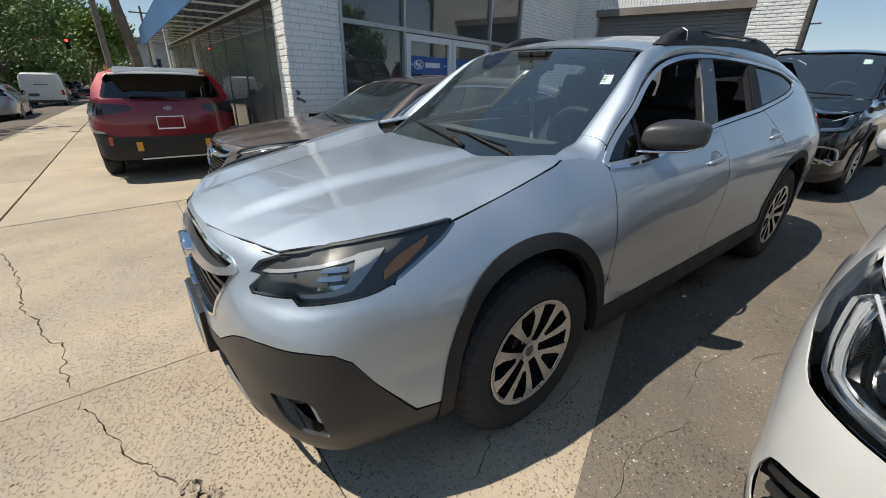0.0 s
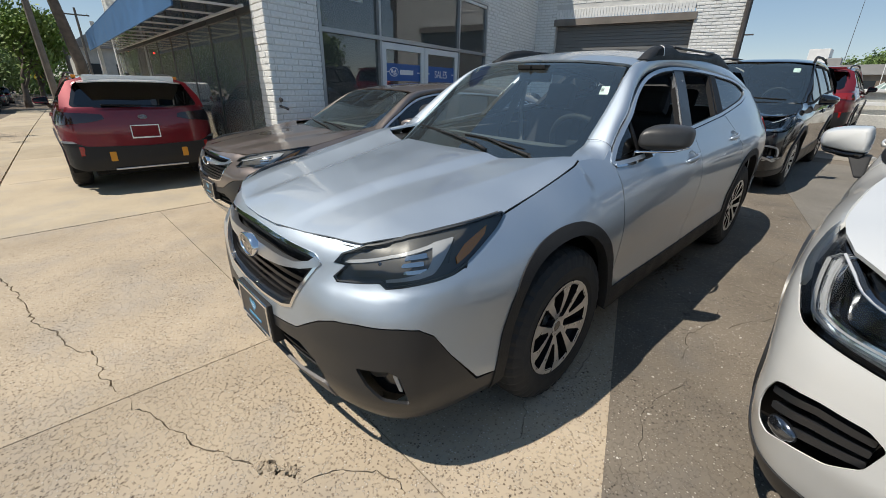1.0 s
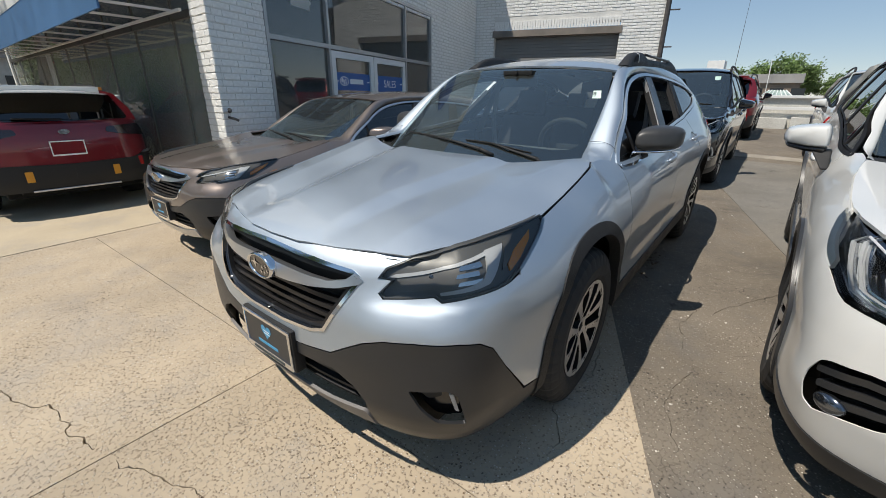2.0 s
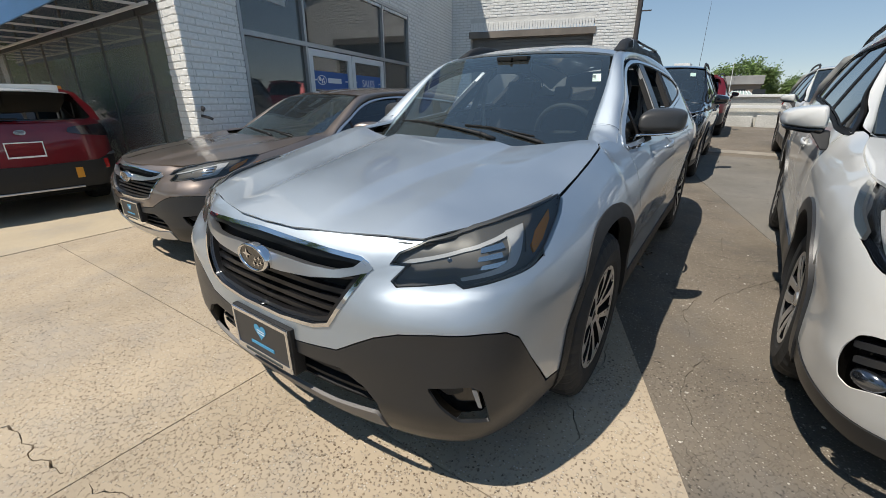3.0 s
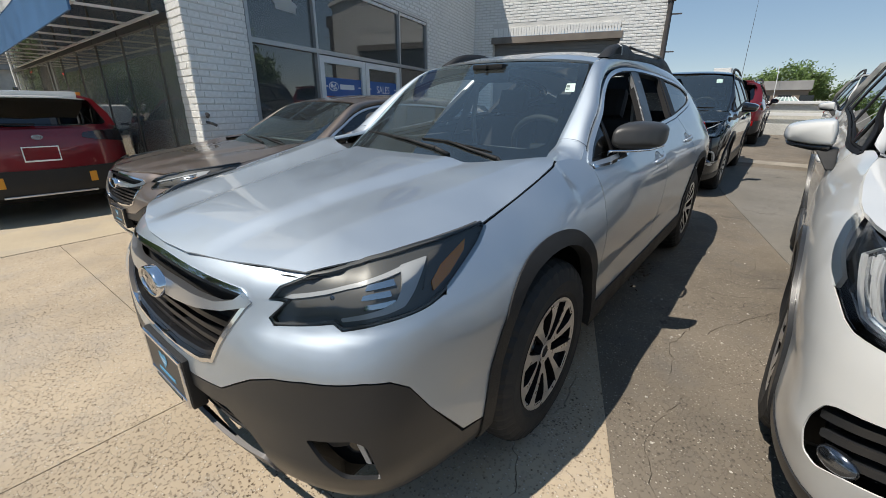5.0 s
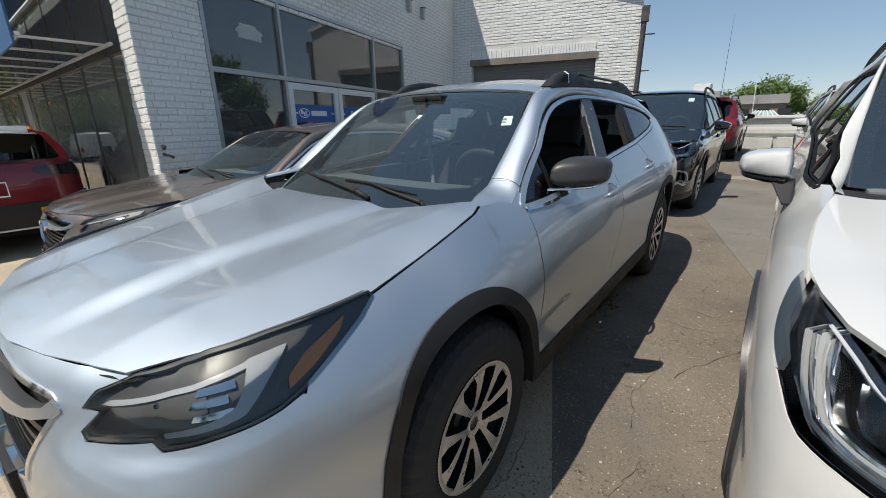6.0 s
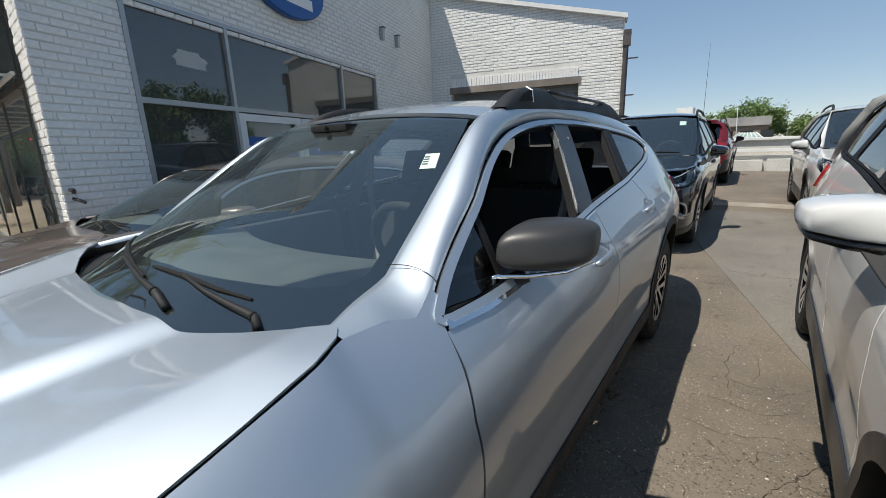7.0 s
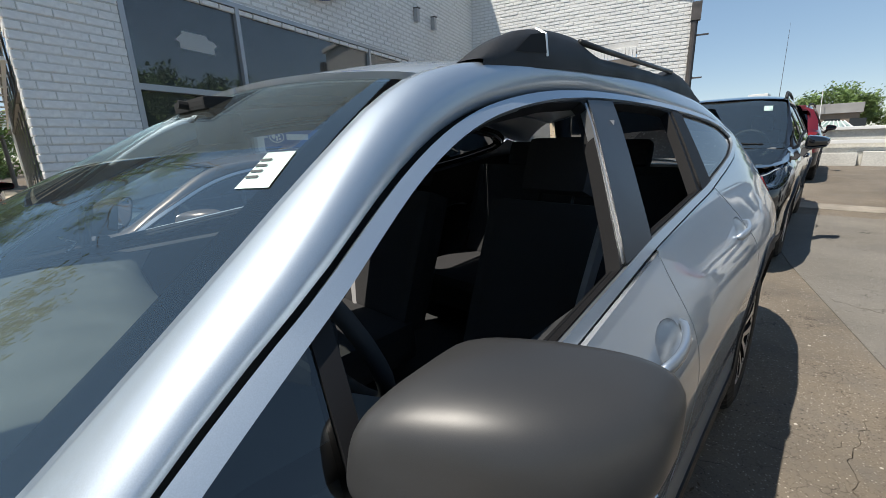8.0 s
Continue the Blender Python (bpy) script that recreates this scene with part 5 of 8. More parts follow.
    for k in range(5):
        a = 2 * math.pi * (k + .5) / 5
        c = Vector((-.026, 0.060 * math.cos(a), 0.060 * math.sin(a)))
        part("wheel_nut", tube_bm([c, c + Vector((.016, 0, 0))], 0.009, 6), LAMP_CHROME, hub)
    return hub


def seat_bm(x0, x1, y, z):
    """A car seat: cushion, leaning back and head restraint in one mesh, facing -y."""
    back = box_bm(x0 + .02, x1 - .02, -.07, .07, 0, .60, .05)
    wide = x1 - x0 > .8
    for k in range(2 if wide else 1):
        mid = (x0 + x1) / 2 + ((k - .5) * .63 if wide else 0)
        half = .085 if wide else .12
        box_bm(mid - half, mid + half, -.05, .05, .60 if wide else .63, .74 if wide else .82, .04, back)
        for q in (mid - .06, mid + .06):
            tube_bm([(q, 0, .55), (q, 0, .68)], .008, 6, back)
    back.transform(pose(0, y + .02, z + .12, -20, 0, 0))
    me = bpy.data.meshes.new("back")
    back.to_mesh(me)
    back.free()
    bm = box_bm(x0, x1, y - .48, y + .02, z, z + .18, .05)
    bm.from_mesh(me)
    bpy.data.meshes.remove(me)
    return bm


FRONT_WHEEL, REAR_WHEEL = 0.0, 2.745
ARCH = [(-.438, .262), (-.432, .33), (-.418, .45), (-.404, .55), (-.386, .65), (-.355, .735), (-.30, .787), (-.23, .823), (-.14, .846), (-.05, .855), (.04, .848), (.12, .822), (.20, .772), (.285, .695), (.355, .610), (.402, .53), (.428, .45), (.443, .36), (.447, .262)]


def arch_line(yc, d=0.0):
    p = rounded(grown(ARCH + [(0.0, 0.1)], d)[:-1], .05, closed=False, n=4)
    return [(float(y) + yc, float(z)) for y, z in p]

CLAD_EDGE = [(0, .508), (.173, .510), (.346, .534), (.42, .578), (.482, .612), (.56, .640), (.655, .653), (.80, .656), (.866, .648), (.915, .618), (.977, .525), (1.101, .361)]
GRILLE = [(0, .572), (.10, .570), (.26, .585), (.325, .606), (.450, .795), (.440, .808), (.415, .820), (.25, .834), (0, .843)]
LAMP = [(.507, .807), (.525, .834), (.610, .866), (.75, .886), (.905, .900), (1.10, .918), (1.288, .934), (1.292, .925), (1.237, .896), (1.130, .850), (1.076, .828), (1.002, .806), (.915, .793), (.745, .766), (.715, .779), (.535, .755), (.517, .765), (.557, .808)]
DLO = [(.418, 1.013), (.424, 1.026), (.50, 1.085), (.60, 1.150), (.72, 1.224), (.86, 1.300), (.98, 1.350), (1.10, 1.385), (1.25, 1.411), (1.40, 1.427), (1.60, 1.436), (1.85, 1.434), (2.10, 1.424), (2.40, 1.402), (2.65, 1.375), (2.84, 1.342), (2.93, 1.305), (2.955, 1.272), (2.90, 1.236), (2.70, 1.196), (2.43, 1.162), (2.08, 1.125), (1.75, 1.105), (1.45, 1.086), (1.2, 1.062), (.95, 1.038), (.75, 1.018), (.56, 1.004), (.455, .999), (.430, 1.002)]
DLO = [tuple(map(float, p)) for p in rounded(DLO, .075, n=4)]
HOOD_EDGE_PTS = [(.565, -.772), (.647, -.630), (.709, -.480), (.757, -.322), (.757, -.125), (.752, .040), (.744, .165), (.722, .228), (.700, .250)]
HOOD_REAR = [(.680, .250), (.626, .205), (.533, .160), (.440, .128), (.366, .106), (.20, .090), (0, .084)]
PILLAR_IN = Spline([(.235, .680, 1.047), (.33, .650, 1.060), (.44, .626, 1.074), (.50, .617, 1.113), (.63, .606, 1.211), (.77, .590, 1.316), (.90, .566, 1.400), (1.00, .548, 1.440), (1.15, .536, 1.468), (1.6, .520, 1.492), (2.1, .508, 1.498), (2.6, .500, 1.480), (3.0, .488, 1.445), (3.3, .470, 1.400)])
PILLAR_OUT_Z = Spline([(0.235, 1.038), (0.33, 1.036), (0.385, 1.02), (0.5, 1.088), (0.6, 1.154), (0.72, 1.228), (0.86, 1.304), (0.98, 1.354), (1.1, 1.389), (1.25, 1.415), (1.4, 1.431), (1.6, 1.44), (1.85, 1.438), (2.1, 1.428), (2.4, 1.406), (2.65, 1.38), (2.84, 1.348), (3.0, 1.31), (3.3, 1.25)])


def build_wagon(root, paint_, clad, warp=None, rails=True, hero=True, low=None, wheel_r=0.36, windows_open=True, plate=True):
    """The wagon (and, bent lower, the saloon beside it), front towards -y, its left side towards +x."""
    b = Body(root, WAGON, warp)
    st = 0.028 if hero else 0.05
    low = low or clad
    # nose
    BUMP = [float(WAGON.s_at(y)) + .014 for y in (-.362, -.386, -.404, -.418, -.430, -.434)]
    b.nose("front_bumper", [(0, .857), (.05, .857), (.31, .866), (.50, .868), (.604, .867), (.521, .836), (.501, .806), (.550, .803), (.511, .764), (.532, .749), (.714, .773), (.745, .760), (.916, .788), (1.004, .801), (1.050, .812), (BUMP[0], .729), (BUMP[1], .65), (BUMP[2], .55), (BUMP[3], .45), (BUMP[4], .350), (1.105, .366)] + CLAD_EDGE[-2::-1] + GRILLE, paint_, step=.013 if hero else st, rim=.004)
    lower = [(s, z - .005) for s, z in CLAD_EDGE] + [(BUMP[4], .345), (BUMP[5], .30), (BUMP[5] - .01, .262), (1.0, .245), (.80, .240), (.62, .244), (.50, .250), (.492, .30), (.482, .385), (.440, .432), (.352, .470), (.20, .462), (0, .460)]
    fog = rounded([(.640, .482), (.762, .494), (.796, .474), (.830, .352), (.732, .366), (.676, .420)], .012)
    b.nose("lower_bumper", rounded(lower, .004), low, holes=[fog], step=st, label="dark grey plastic lower bumper")
    b.nose("fog_lamp_recess", grown(fog, .004), GLOSS_BLACK, depth=.05, rim=0, step=.04, split=True)
    b.nose("fog_lamp_bezel", rounded([(.660, .470), (.745, .478), (.748, .452), (.70, .440)], .008), PLASTIC, depth=.03, step=.03, rim=.02, split=True)
    b.nose("fog_lamp", rounded([(.770, .470), (.786, .466), (.806, .398), (.792, .404)], .004), LAMP_INNER, depth=.016, step=.02, rim=.03, split=True)
    b.nose("skid_strip", [(0, .305), (.30, .308), (.470, .335), (.488, .29), (.492, .262), (.30, .232), (0, .226)], SATIN if not hero else CLAD_LIGHT, step=st, lift=.004)
    b.nose("intake", [(0, .468), (.22, .470), (.36, .478), (.452, .440), (.50, .385), (.50, .29), (0, .29)], PLASTIC, depth=.07, rim=0, step=.05)
    for z in (.345, .385, .425):
        b.nose("intake_slat", [(0, z - .006), (.44 - (z - .345) * .6, z - .006), (.44 - (z - .345) * .6, z + .006), (0, z + .006)], PLASTIC, depth=.035, rim=.03, step=.05)
    # grille
    g = b.nose("grille", GRILLE, GAP, depth=.055, rim=0, step=.04)[0]
    ring_out, ring_in = grown(GRILLE, .001), grown(GRILLE, -.011)
    ring_in[0], ring_in[-1] = (0, GRILLE[0][1] + .011), (0, GRILLE[-1][1] - .011)
    ring_out[0], ring_out[-1] = (0, GRILLE[0][1] - .001), (0, GRILLE[-1][1] + .001)
    b.nose("grille_frame", np.vstack([ring_out, ring_in[::-1]]), CHROME, step=.02, rim=.02, lift=.004, parent=g)
    b.nose("grille_inner_frame", np.vstack([[(0, .584)], ring_in[1:-1], [(0, .831)], [(0, .815)], grown(ring_in, -.016)[1:-1][::-1], [(0, .598)]]), GRILLE_BLACK, step=.03, rim=.02, depth=.012, parent=g)
    for i, z in enumerate((.615, .645, .675, .705)):
        w = .315 + (z - .61) * .66
        b.nose("grille_slat", [(0, z - .009), (w, z - .009), (w + .008, z + .006), (0, z + .006)], GRILLE_BLACK, depth=.026 + .002 * i, rim=.03, step=.04, parent=g)
    b.nose("grille_mesh", [(0, .79), (.40, .785), (.425, .81), (.41, .825), (0, .832)], GRILLE_BLACK, depth=.040, rim=.01, step=.05, parent=g)
    b.nose("grille_wing", [(0, .730), (.12, .732), (.25, .742), (.36, .757), (.442, .780), (.456, .792), (.440, .806), (.424, .812), (.395, .790), (.33, .775), (.22, .776), (.12, .780), (0, .782)], SATIN, depth=.002, rim=.03, step=.02, lift=.006, parent=g)
    # badge: an oval with plain shapes
    bm = bmesh.new()
    rows = [[(.080 * r * math.cos(t), yy, .755 + .046 * r * math.sin(t)) for t in (2 * math.pi * k / 40 for k in range(40))] for r, yy in ((1.0, -.945), (1.0, -.966), (.95, -.974), (.88, -.974), (.85, -.968))]
    badge = link_mesh("badge", loft_mesh("badge", [b.warp(np.array(r)) if b.warp else r for r in rows], closed=True), CHROME, g, "oval chrome badge")
    bm = bmesh.new()
    bm.faces.new([bm.verts.new((.069 * math.cos(t), -.969, .755 + .0395 * math.sin(t))) for t in (2 * math.pi * k / 32 for k in range(32))])
    b.put("badge_field", bm, GLOSS_BLACK, parent=badge)
    bm = bmesh.new()
    for cx, cz, r in ((-.028, .008, .020), (.018, -.002, .009), (.040, .006, .009), (.008, -.018, .009), (.030, -.018, .009), (.048, -.010, .009)):
        q = []
        for k in range(8):
            a, rr = math.pi * k / 4, (r if k % 2 == 0 else r * .30)
            q.append(bm.verts.new((cx + rr * math.cos(a) * 1.15, -.9715, .755 + cz + rr * math.sin(a))))
        bm.faces.new(q)
    b.put("badge_marks", bm, CHROME, parent=badge)
    # headlamps
    lamps = b.nose("headlamp", rounded(grown(LAMP, .0035), .004), LENS, step=.03, rim=.004, lift=.001, split=True, label="clear headlamp with dark bezel")
    b.nose("lamp_edge", grown(LAMP, .003), LAMP_SMOKE, holes=[grown(LAMP, -.0015)], depth=.002, rim=.045, step=.03, split=True, parent=lamps)
    b.nose("lamp_housing", LAMP[:7] + [(s + (.010 if s > 1.0 else 0), z - .016) for s, z in LAMP[7:-1]] + [(.535, .800)], LAMP_SMOKE, depth=.020, rim=0, step=.04, split=True, parent=lamps)
    b.nose("lamp_bowl", rounded([(.575, .818), (.80, .855), (.86, .862), (.86, .80), (.745, .776), (.715, .789), (.545, .765), (.530, .775)], .01), LAMP_BOWL, depth=.016, rim=.02, step=.04, split=True, parent=lamps)
    b.nose("light_guide_top", rounded([(.530, .806), (.557, .818), (.75, .852), (.989, .885), (.989, .878), (.75, .844), (.565, .809)], .002), LIGHT_GUIDE, depth=.012, rim=.03, step=.02, split=True, parent=lamps)
    b.nose("light_guide", rounded([(.965, .884), (1.060, .890), (.995, .850), (.935, .808), (.885, .796), (.740, .775), (.735, .783), (.870, .807), (.918, .822), (.945, .850)], .006), LIGHT_GUIDE, depth=.010, rim=.012, step=.02, split=True, parent=lamps)
    for s0, z0 in ((.825, .850), (.805, .830), (.812, .810)):
        b.nose("reflector", rounded([(s0, z0 - .007), (s0 + .105, z0 + .001), (s0 + .105, z0 + .013), (s0 + .01, z0 + .004)], .003), LAMP_CHROME, depth=.015, rim=.006, step=.03, split=True, parent=lamps)
    b.nose("indicator", rounded([(1.035, .842), (1.085, .868), (1.205, .906), (1.180, .884), (1.10, .846), (1.03, .822)], .004), AMBER, depth=.012, rim=.03, step=.03, split=True, parent=lamps, label="amber indicator")
    b.nose("lamp_fin", rounded([(1.07, .893), (1.14, .905), (1.24, .920), (1.12, .880), (1.04, .845), (1.0, .83)], .004), LAMP_BOWL, depth=.014, rim=.01, step=.03, split=True, parent=lamps)
    for k, sg in enumerate((1, -1)):
        p = WAGON.at(np.array([.70]), np.array([.815]))[0]
        x, y = WAGON.plan(.715)
        n = Vector((np.interp(.715, WAGON.c, WAGON.nor[:, 0]), np.interp(.715, WAGON.c, WAGON.nor[:, 1]), 0))
        c = Vector(p) - n * .040
        bm = bmesh.new()
        bmesh.ops.create_uvsphere(bm, u_segments=20, v_segments=10, radius=.022)
        for v in bm.verts:
            v.co = Vector((c.x + v.co.x, c.y + v.co.y, c.z + v.co.z * .85))
            v.co.x *= sg
        if sg < 0:
            bmesh.ops.reverse_faces(bm, faces=bm.faces)
        b.put("projector", bm, LAMP_DARK, parent=lamps[k], smooth=True)
    # bonnet, wings
    b.top("bonnet", [(0, -.906), (.15, -.899), (.31, -.862), (.47, -.808), (.545, -.778)] + [(x - .0032, y) for x, y in HOOD_EDGE_PTS[1:]] + HOOD_REAR, hood_z, paint_, step=.016 if hero else st, rim=.005)
    fa = arch_line(0, -.008)
    if hero:
        ed = [(.47, -.808), (.545, -.778)] + HOOD_EDGE_PTS[1:]
        b.top("bonnet_seal", [(x + .012, y) for x, y in ed] + [(x - .03, y) for x, y in ed[::-1]], lambda x, y: hood_z(x, y) - .016, GAP, step=.04, rim=0, split=True)
    fr = [(-.325, .926), (-.125, .968), (.04, 1.004), (.165, 1.031), (.235, 1.041), (.30, 1.041), (.345, 1.037), (.385, 1.031), (.415, 1.046), (.455, 1.068), (.462, 1.050), (.436, 1.022), (.432, 1.002), (.429, .985), (.420, .925), (.400, .835), (.402, .70), (.418, .56), (.420, .47)]
    wing = [(-.545, .828), (-.38, .898)] + fr + [(.425, .36)] + [p for p in fa[::-1] if p[1] > .36 and (p[0] > -.33)] + [(-.352, .722), (-.362, .730), (-.56, .806)]
    b.side("front_wing", wing, paint_, step=st, rim=.005)
    # doors
    da = arch_line(REAR_WHEEL, -.008)
    fd = [(.431, .992), (.427, .925), (.407, .835), (.409, .70), (.425, .56), (.430, .40), (.70, .396), (1.05, .390), (1.39, .390), (1.452, .60), (1.462, .80), (1.458, 1.081), (1.2, 1.057), (.95, 1.033), (.75, 1.013), (.56, .999), (.45, .995)]
    rd = [(1.464, 1.082), (1.468, .80), (1.458, .60), (1.397, .390), (1.9, .393), (2.30, .398)] + [p for p in da if .41 < p[1] < .70 and p[0] < REAR_WHEEL] + [(2.383, .735), (2.369, .80), (2.369, .90), (2.30, 1.02), (2.175, 1.128), (2.08, 1.120), (1.75, 1.100)]
    d1 = b.side("front_door", fd, paint_, step=st, holes=[handle_cup(*HANDLES[0])])
    d2 = b.side("rear_door", rd, paint_, step=st, holes=[handle_cup(*HANDLES[1])])
    quarter = [(2.181, 1.130), (2.306, 1.023), (2.376, .902), (2.376, .80), (2.390, .735)] + [p for p in da if p[0] > 2.40 and p[1] > .36] + [(3.22, .36), (3.50, .40), (3.50, 1.24), (3.30, 1.243), (3.0, 1.302), (2.96, 1.268), (2.90, 1.230), (2.70, 1.190), (2.43, 1.156)]
    b.side("rear_quarter", quarter, paint_, step=st)
    # sill and wheel-arch cladding
    b.side("sill_cladding", [(.40, .405), (.70, .398), (1.05, .392), (1.40, .392), (1.9, .395), (2.32, .400), (2.33, .30), (2.2, .262), (.50, .262), (.40, .30)], PLASTIC if hero else clad, step=.06, lift=.006)
    for yc in (0, REAR_WHEEL):
        o, i = arch_line(yc), arch_line(yc, -.052)
        b.side("arch_cladding", o + i[::-1], PLASTIC if hero else clad, step=.03, lift=.006, rim=.05)
    # rear, plain: only its flanks show
    send = WAGON.s_at(3.49)
    b.nose("tailgate", [(send, .40), (send, 1.05), (send + .25, 1.08), (WAGON.length, 1.08), (WAGON.length, .36)], paint_, step=.06)
    b.nose("tail_lamp", rounded([(send - .02, .86), (send - .10, 1.04), (send + .22, 1.05), (send + .22, .92)], .02), RED_LENS, step=.05, lift=.006, split=True)
    b.screen("rear_window", [(0, 1.08), (.66, 1.08), (.52, 1.42), (0, 1.46)], REAR_GLASS if hero else PRIVACY, step=.08, fy=lambda x, z: 3.80 - (z - 1.08) * 1.05 - .28 * x**2, facing=1)
    # windows
    ring_in = grown(DLO, -.018)
    open_front = rounded([(.675, 1.04), (.70, 1.195), (.80, 1.247), (.90, 1.298), (1.02, 1.347), (1.15, 1.376), (1.35, 1.400), (1.53, 1.408), (1.525, 1.385), (1.27, 1.085), (1.2, 1.080), (.95, 1.055), (.75, 1.036)], .01)
    open_rear = rounded([(1.73, 1.408), (1.85, 1.408), (2.05, 1.402), (2.20, 1.388), (2.00, 1.140), (1.75, 1.124), (1.475, 1.108)], .01)
    quarter_front = [(.455, 1.025), (.53, 1.080), (.62, 1.140), (.675, 1.176), (.655, 1.030), (.56, 1.022)]
    quarter_rear = rounded([(2.335, 1.382), (2.60, 1.355), (2.80, 1.323), (2.89, 1.288), (2.905, 1.268), (2.87, 1.248), (2.65, 1.208), (2.43, 1.182), (2.19, 1.156)], .02)
    b.side("window_frame", DLO, SATIN if not hero else paint_, holes=[ring_in], step=.03, rim=.014, lift=.004, label="bright window surround")
    b.side("door_seal", grown(DLO, .010), GAP, holes=[grown(DLO, -.012)], step=.04, rim=0, depth=.026)
    mid = [(1.555, 1.412), (1.715, 1.412), (1.455, 1.098), (1.29, 1.092)]
    rearp = [(2.225, 1.392), (2.325, 1.382), (2.175, 1.152), (2.03, 1.140)]
    b.side("window_seal", ring_in, SEAL, holes=[open_front, open_rear, quarter_front, quarter_rear], step=.03, rim=.03, depth=.006)
    b.side("pillar_cover", mid, CLAD, step=.04, rim=.01, lift=.002, label="dark grey pillar cover")
    b.side("pillar_trim", rearp, SEAL, step=.04, rim=.01, lift=.001)
    if hero:
        b.side("belt_moulding", [(.436, .994), (.56, .9935), (.76, 1.0085), (.95, 1.029), (1.2, 1.053), (1.45, 1.077), (1.45, 1.082), (1.2, 1.0595), (.95, 1.0365), (.75, 1.0175), (.56, 1.004), (.455, 1.002), (.447, 1.010), (.437, 1.006)], CHROME, step=.03, rim=.006, lift=.0065, label="bright belt moulding")
        # a bright satin strip stands in for sunlight on the door frame's inner edge
        b.side("channel_strip", [(1.537, 1.405), (1.547, 1.405), (1.298, 1.096), (1.286, 1.094)], SATIN, step=.03, rim=.02, depth=.002, label="sunlit inner edge of the door frame, as a satin strip")
    b.side("quarter_light", quarter_front, SIDE_GLASS, step=.06, rim=0, depth=.012)
    b.side("rear_quarter_light", quarter_rear, SIDE_GLASS, step=.06, rim=0, depth=.010)
    if not windows_open:
        b.side("front_window", open_front, SIDE_GLASS, step=.08, rim=0, depth=.014, parent=d1)
        b.side("rear_window_pane", open_rear, PRIVACY, step=.08, rim=0, depth=.014, parent=d2)
    b.side("belt_seal", [(.70, 1.020), (1.2, 1.066), (1.455, 1.090), (1.452, 1.098), (1.2, 1.078), (.70, 1.034)], GAP, step=.06, rim=.02, lift=.001)
    # pillar and roof edge, in one bent strip on each side
    ys = np.concatenate([np.linspace(.237, .45, 10), np.linspace(.48, 3.28, 60)])
    pin = PILLAR_IN(ys)
    poz = PILLAR_OUT_Z(ys)
    pox = WAGON.flank(ys, poz)
    rows = []
    for t in np.linspace(0, 1, 9):
        bulge = 4 * t * (1 - t) * np.interp(ys, [.235, .42, .55, 1.0, 3.3], [0, .014, .026, .026, .014])
        x = (1 - t) * (pox - .004 * ease(.28, .46, ys)) + t * pin[:, 0] + bulge * .75
        z = (1 - t) * poz + t * pin[:, 1] + bulge * .75
        rows.append(np.column_stack([x, ys, z]))
    rows = [rows[0] - (.02, 0, .01)] + rows + [rows[-1] - (0.004, 0, .016)]
    for k in (0, 1):
        rr = [b.warp(r) if b.warp else r for r in rows]
        me = loft_mesh("roof_side", rr, mirror=k)
        bmm = bmesh.new()
        bmm.from_mesh(me)
        bmesh.ops.recalc_face_normals(bmm, faces=bmm.faces)
        side_ = part("roof_side", bmm, paint_, root, smooth=True)
        if hero:
            j = int(np.argmin(np.abs(ys - .48)))
            part("pillar_seam", tube_bm([Vector((r[j][0] * (-1 if k else 1) * 1.0005, r[j][1] - .02 * i / 8, r[j][2] + .0003)) for i, r in enumerate(rr[1:-1])], .0009, 5), GAP, side_)
    # roof
    ry = np.linspace(1.0, 3.28, 30)
    rx = PILLAR_IN(ry)[:, 0] + .002
    top_edge = [(0, .935), (.2, .945), (.38, .968), (.50, .995)]

    def roof_fn(x, y):
        e = PILLAR_IN(y)
        q = np.clip(np.abs(x) / np.maximum(e[..., 0], .05), 0, 1.1)
        return ROOF(y) + (e[..., 1] - .002 - ROOF(y)) * q**2.6
    b.top("roof", top_edge + list(zip(rx, ry)) + [(.40, 3.36), (0, 3.42)], roof_fn, paint_, step=.06)
    # windscreen
    ws_edge = [(.652, 1.045), (.640, 1.085), (.617, 1.190), (.592, 1.293), (.560, 1.388), (.540, 1.425)]
    outline = [(0, 1.012), (.35, .998), (.56, .990), (.66, .990)] + ws_edge + [(.38, 1.440), (.2, 1.448), (0, 1.450)]
    clear = rounded([(0, 1.096), (.12, 1.094), (.36, 1.076), (.50, 1.062), (.560, 1.062), (.588, 1.080), (.575, 1.170), (.556, 1.285), (.535, 1.36), (.510, 1.402), (.36, 1.418), (.10, 1.424), (.06, 1.40), (0, 1.398)], .006)
    b.screen("windscreen_border", np.vstack([outline, clear[::-1]]), GLOSS_BLACK, step=.03, lift=.0005)
    b.screen("windscreen", outline, SCREEN_GLASS, step=.05, lift=.003)
    if hero:
        # laid outside the glass to stay bright; the glass tint is in its colour
        b.screen("price_sheet", [(.528, 1.290), (.512, 1.328), (.548, 1.329), (.566, 1.291)], GLASS_TINT_PAPER, step=.1, mirror=0, lift=.0042, label="price sheet over the windscreen, the glass's green tint in its colour")
        for k in range(4):
            b.screen("sheet_line", [(.526 - .003 * k, 1.300 + .006 * k), (.540 - .003 * k, 1.3005 + .006 * k), (.539 - .003 * k, 1.303 + .006 * k), (.525 - .003 * k, 1.3025 + .006 * k)], INK, step=.1, mirror=0, lift=.0052)
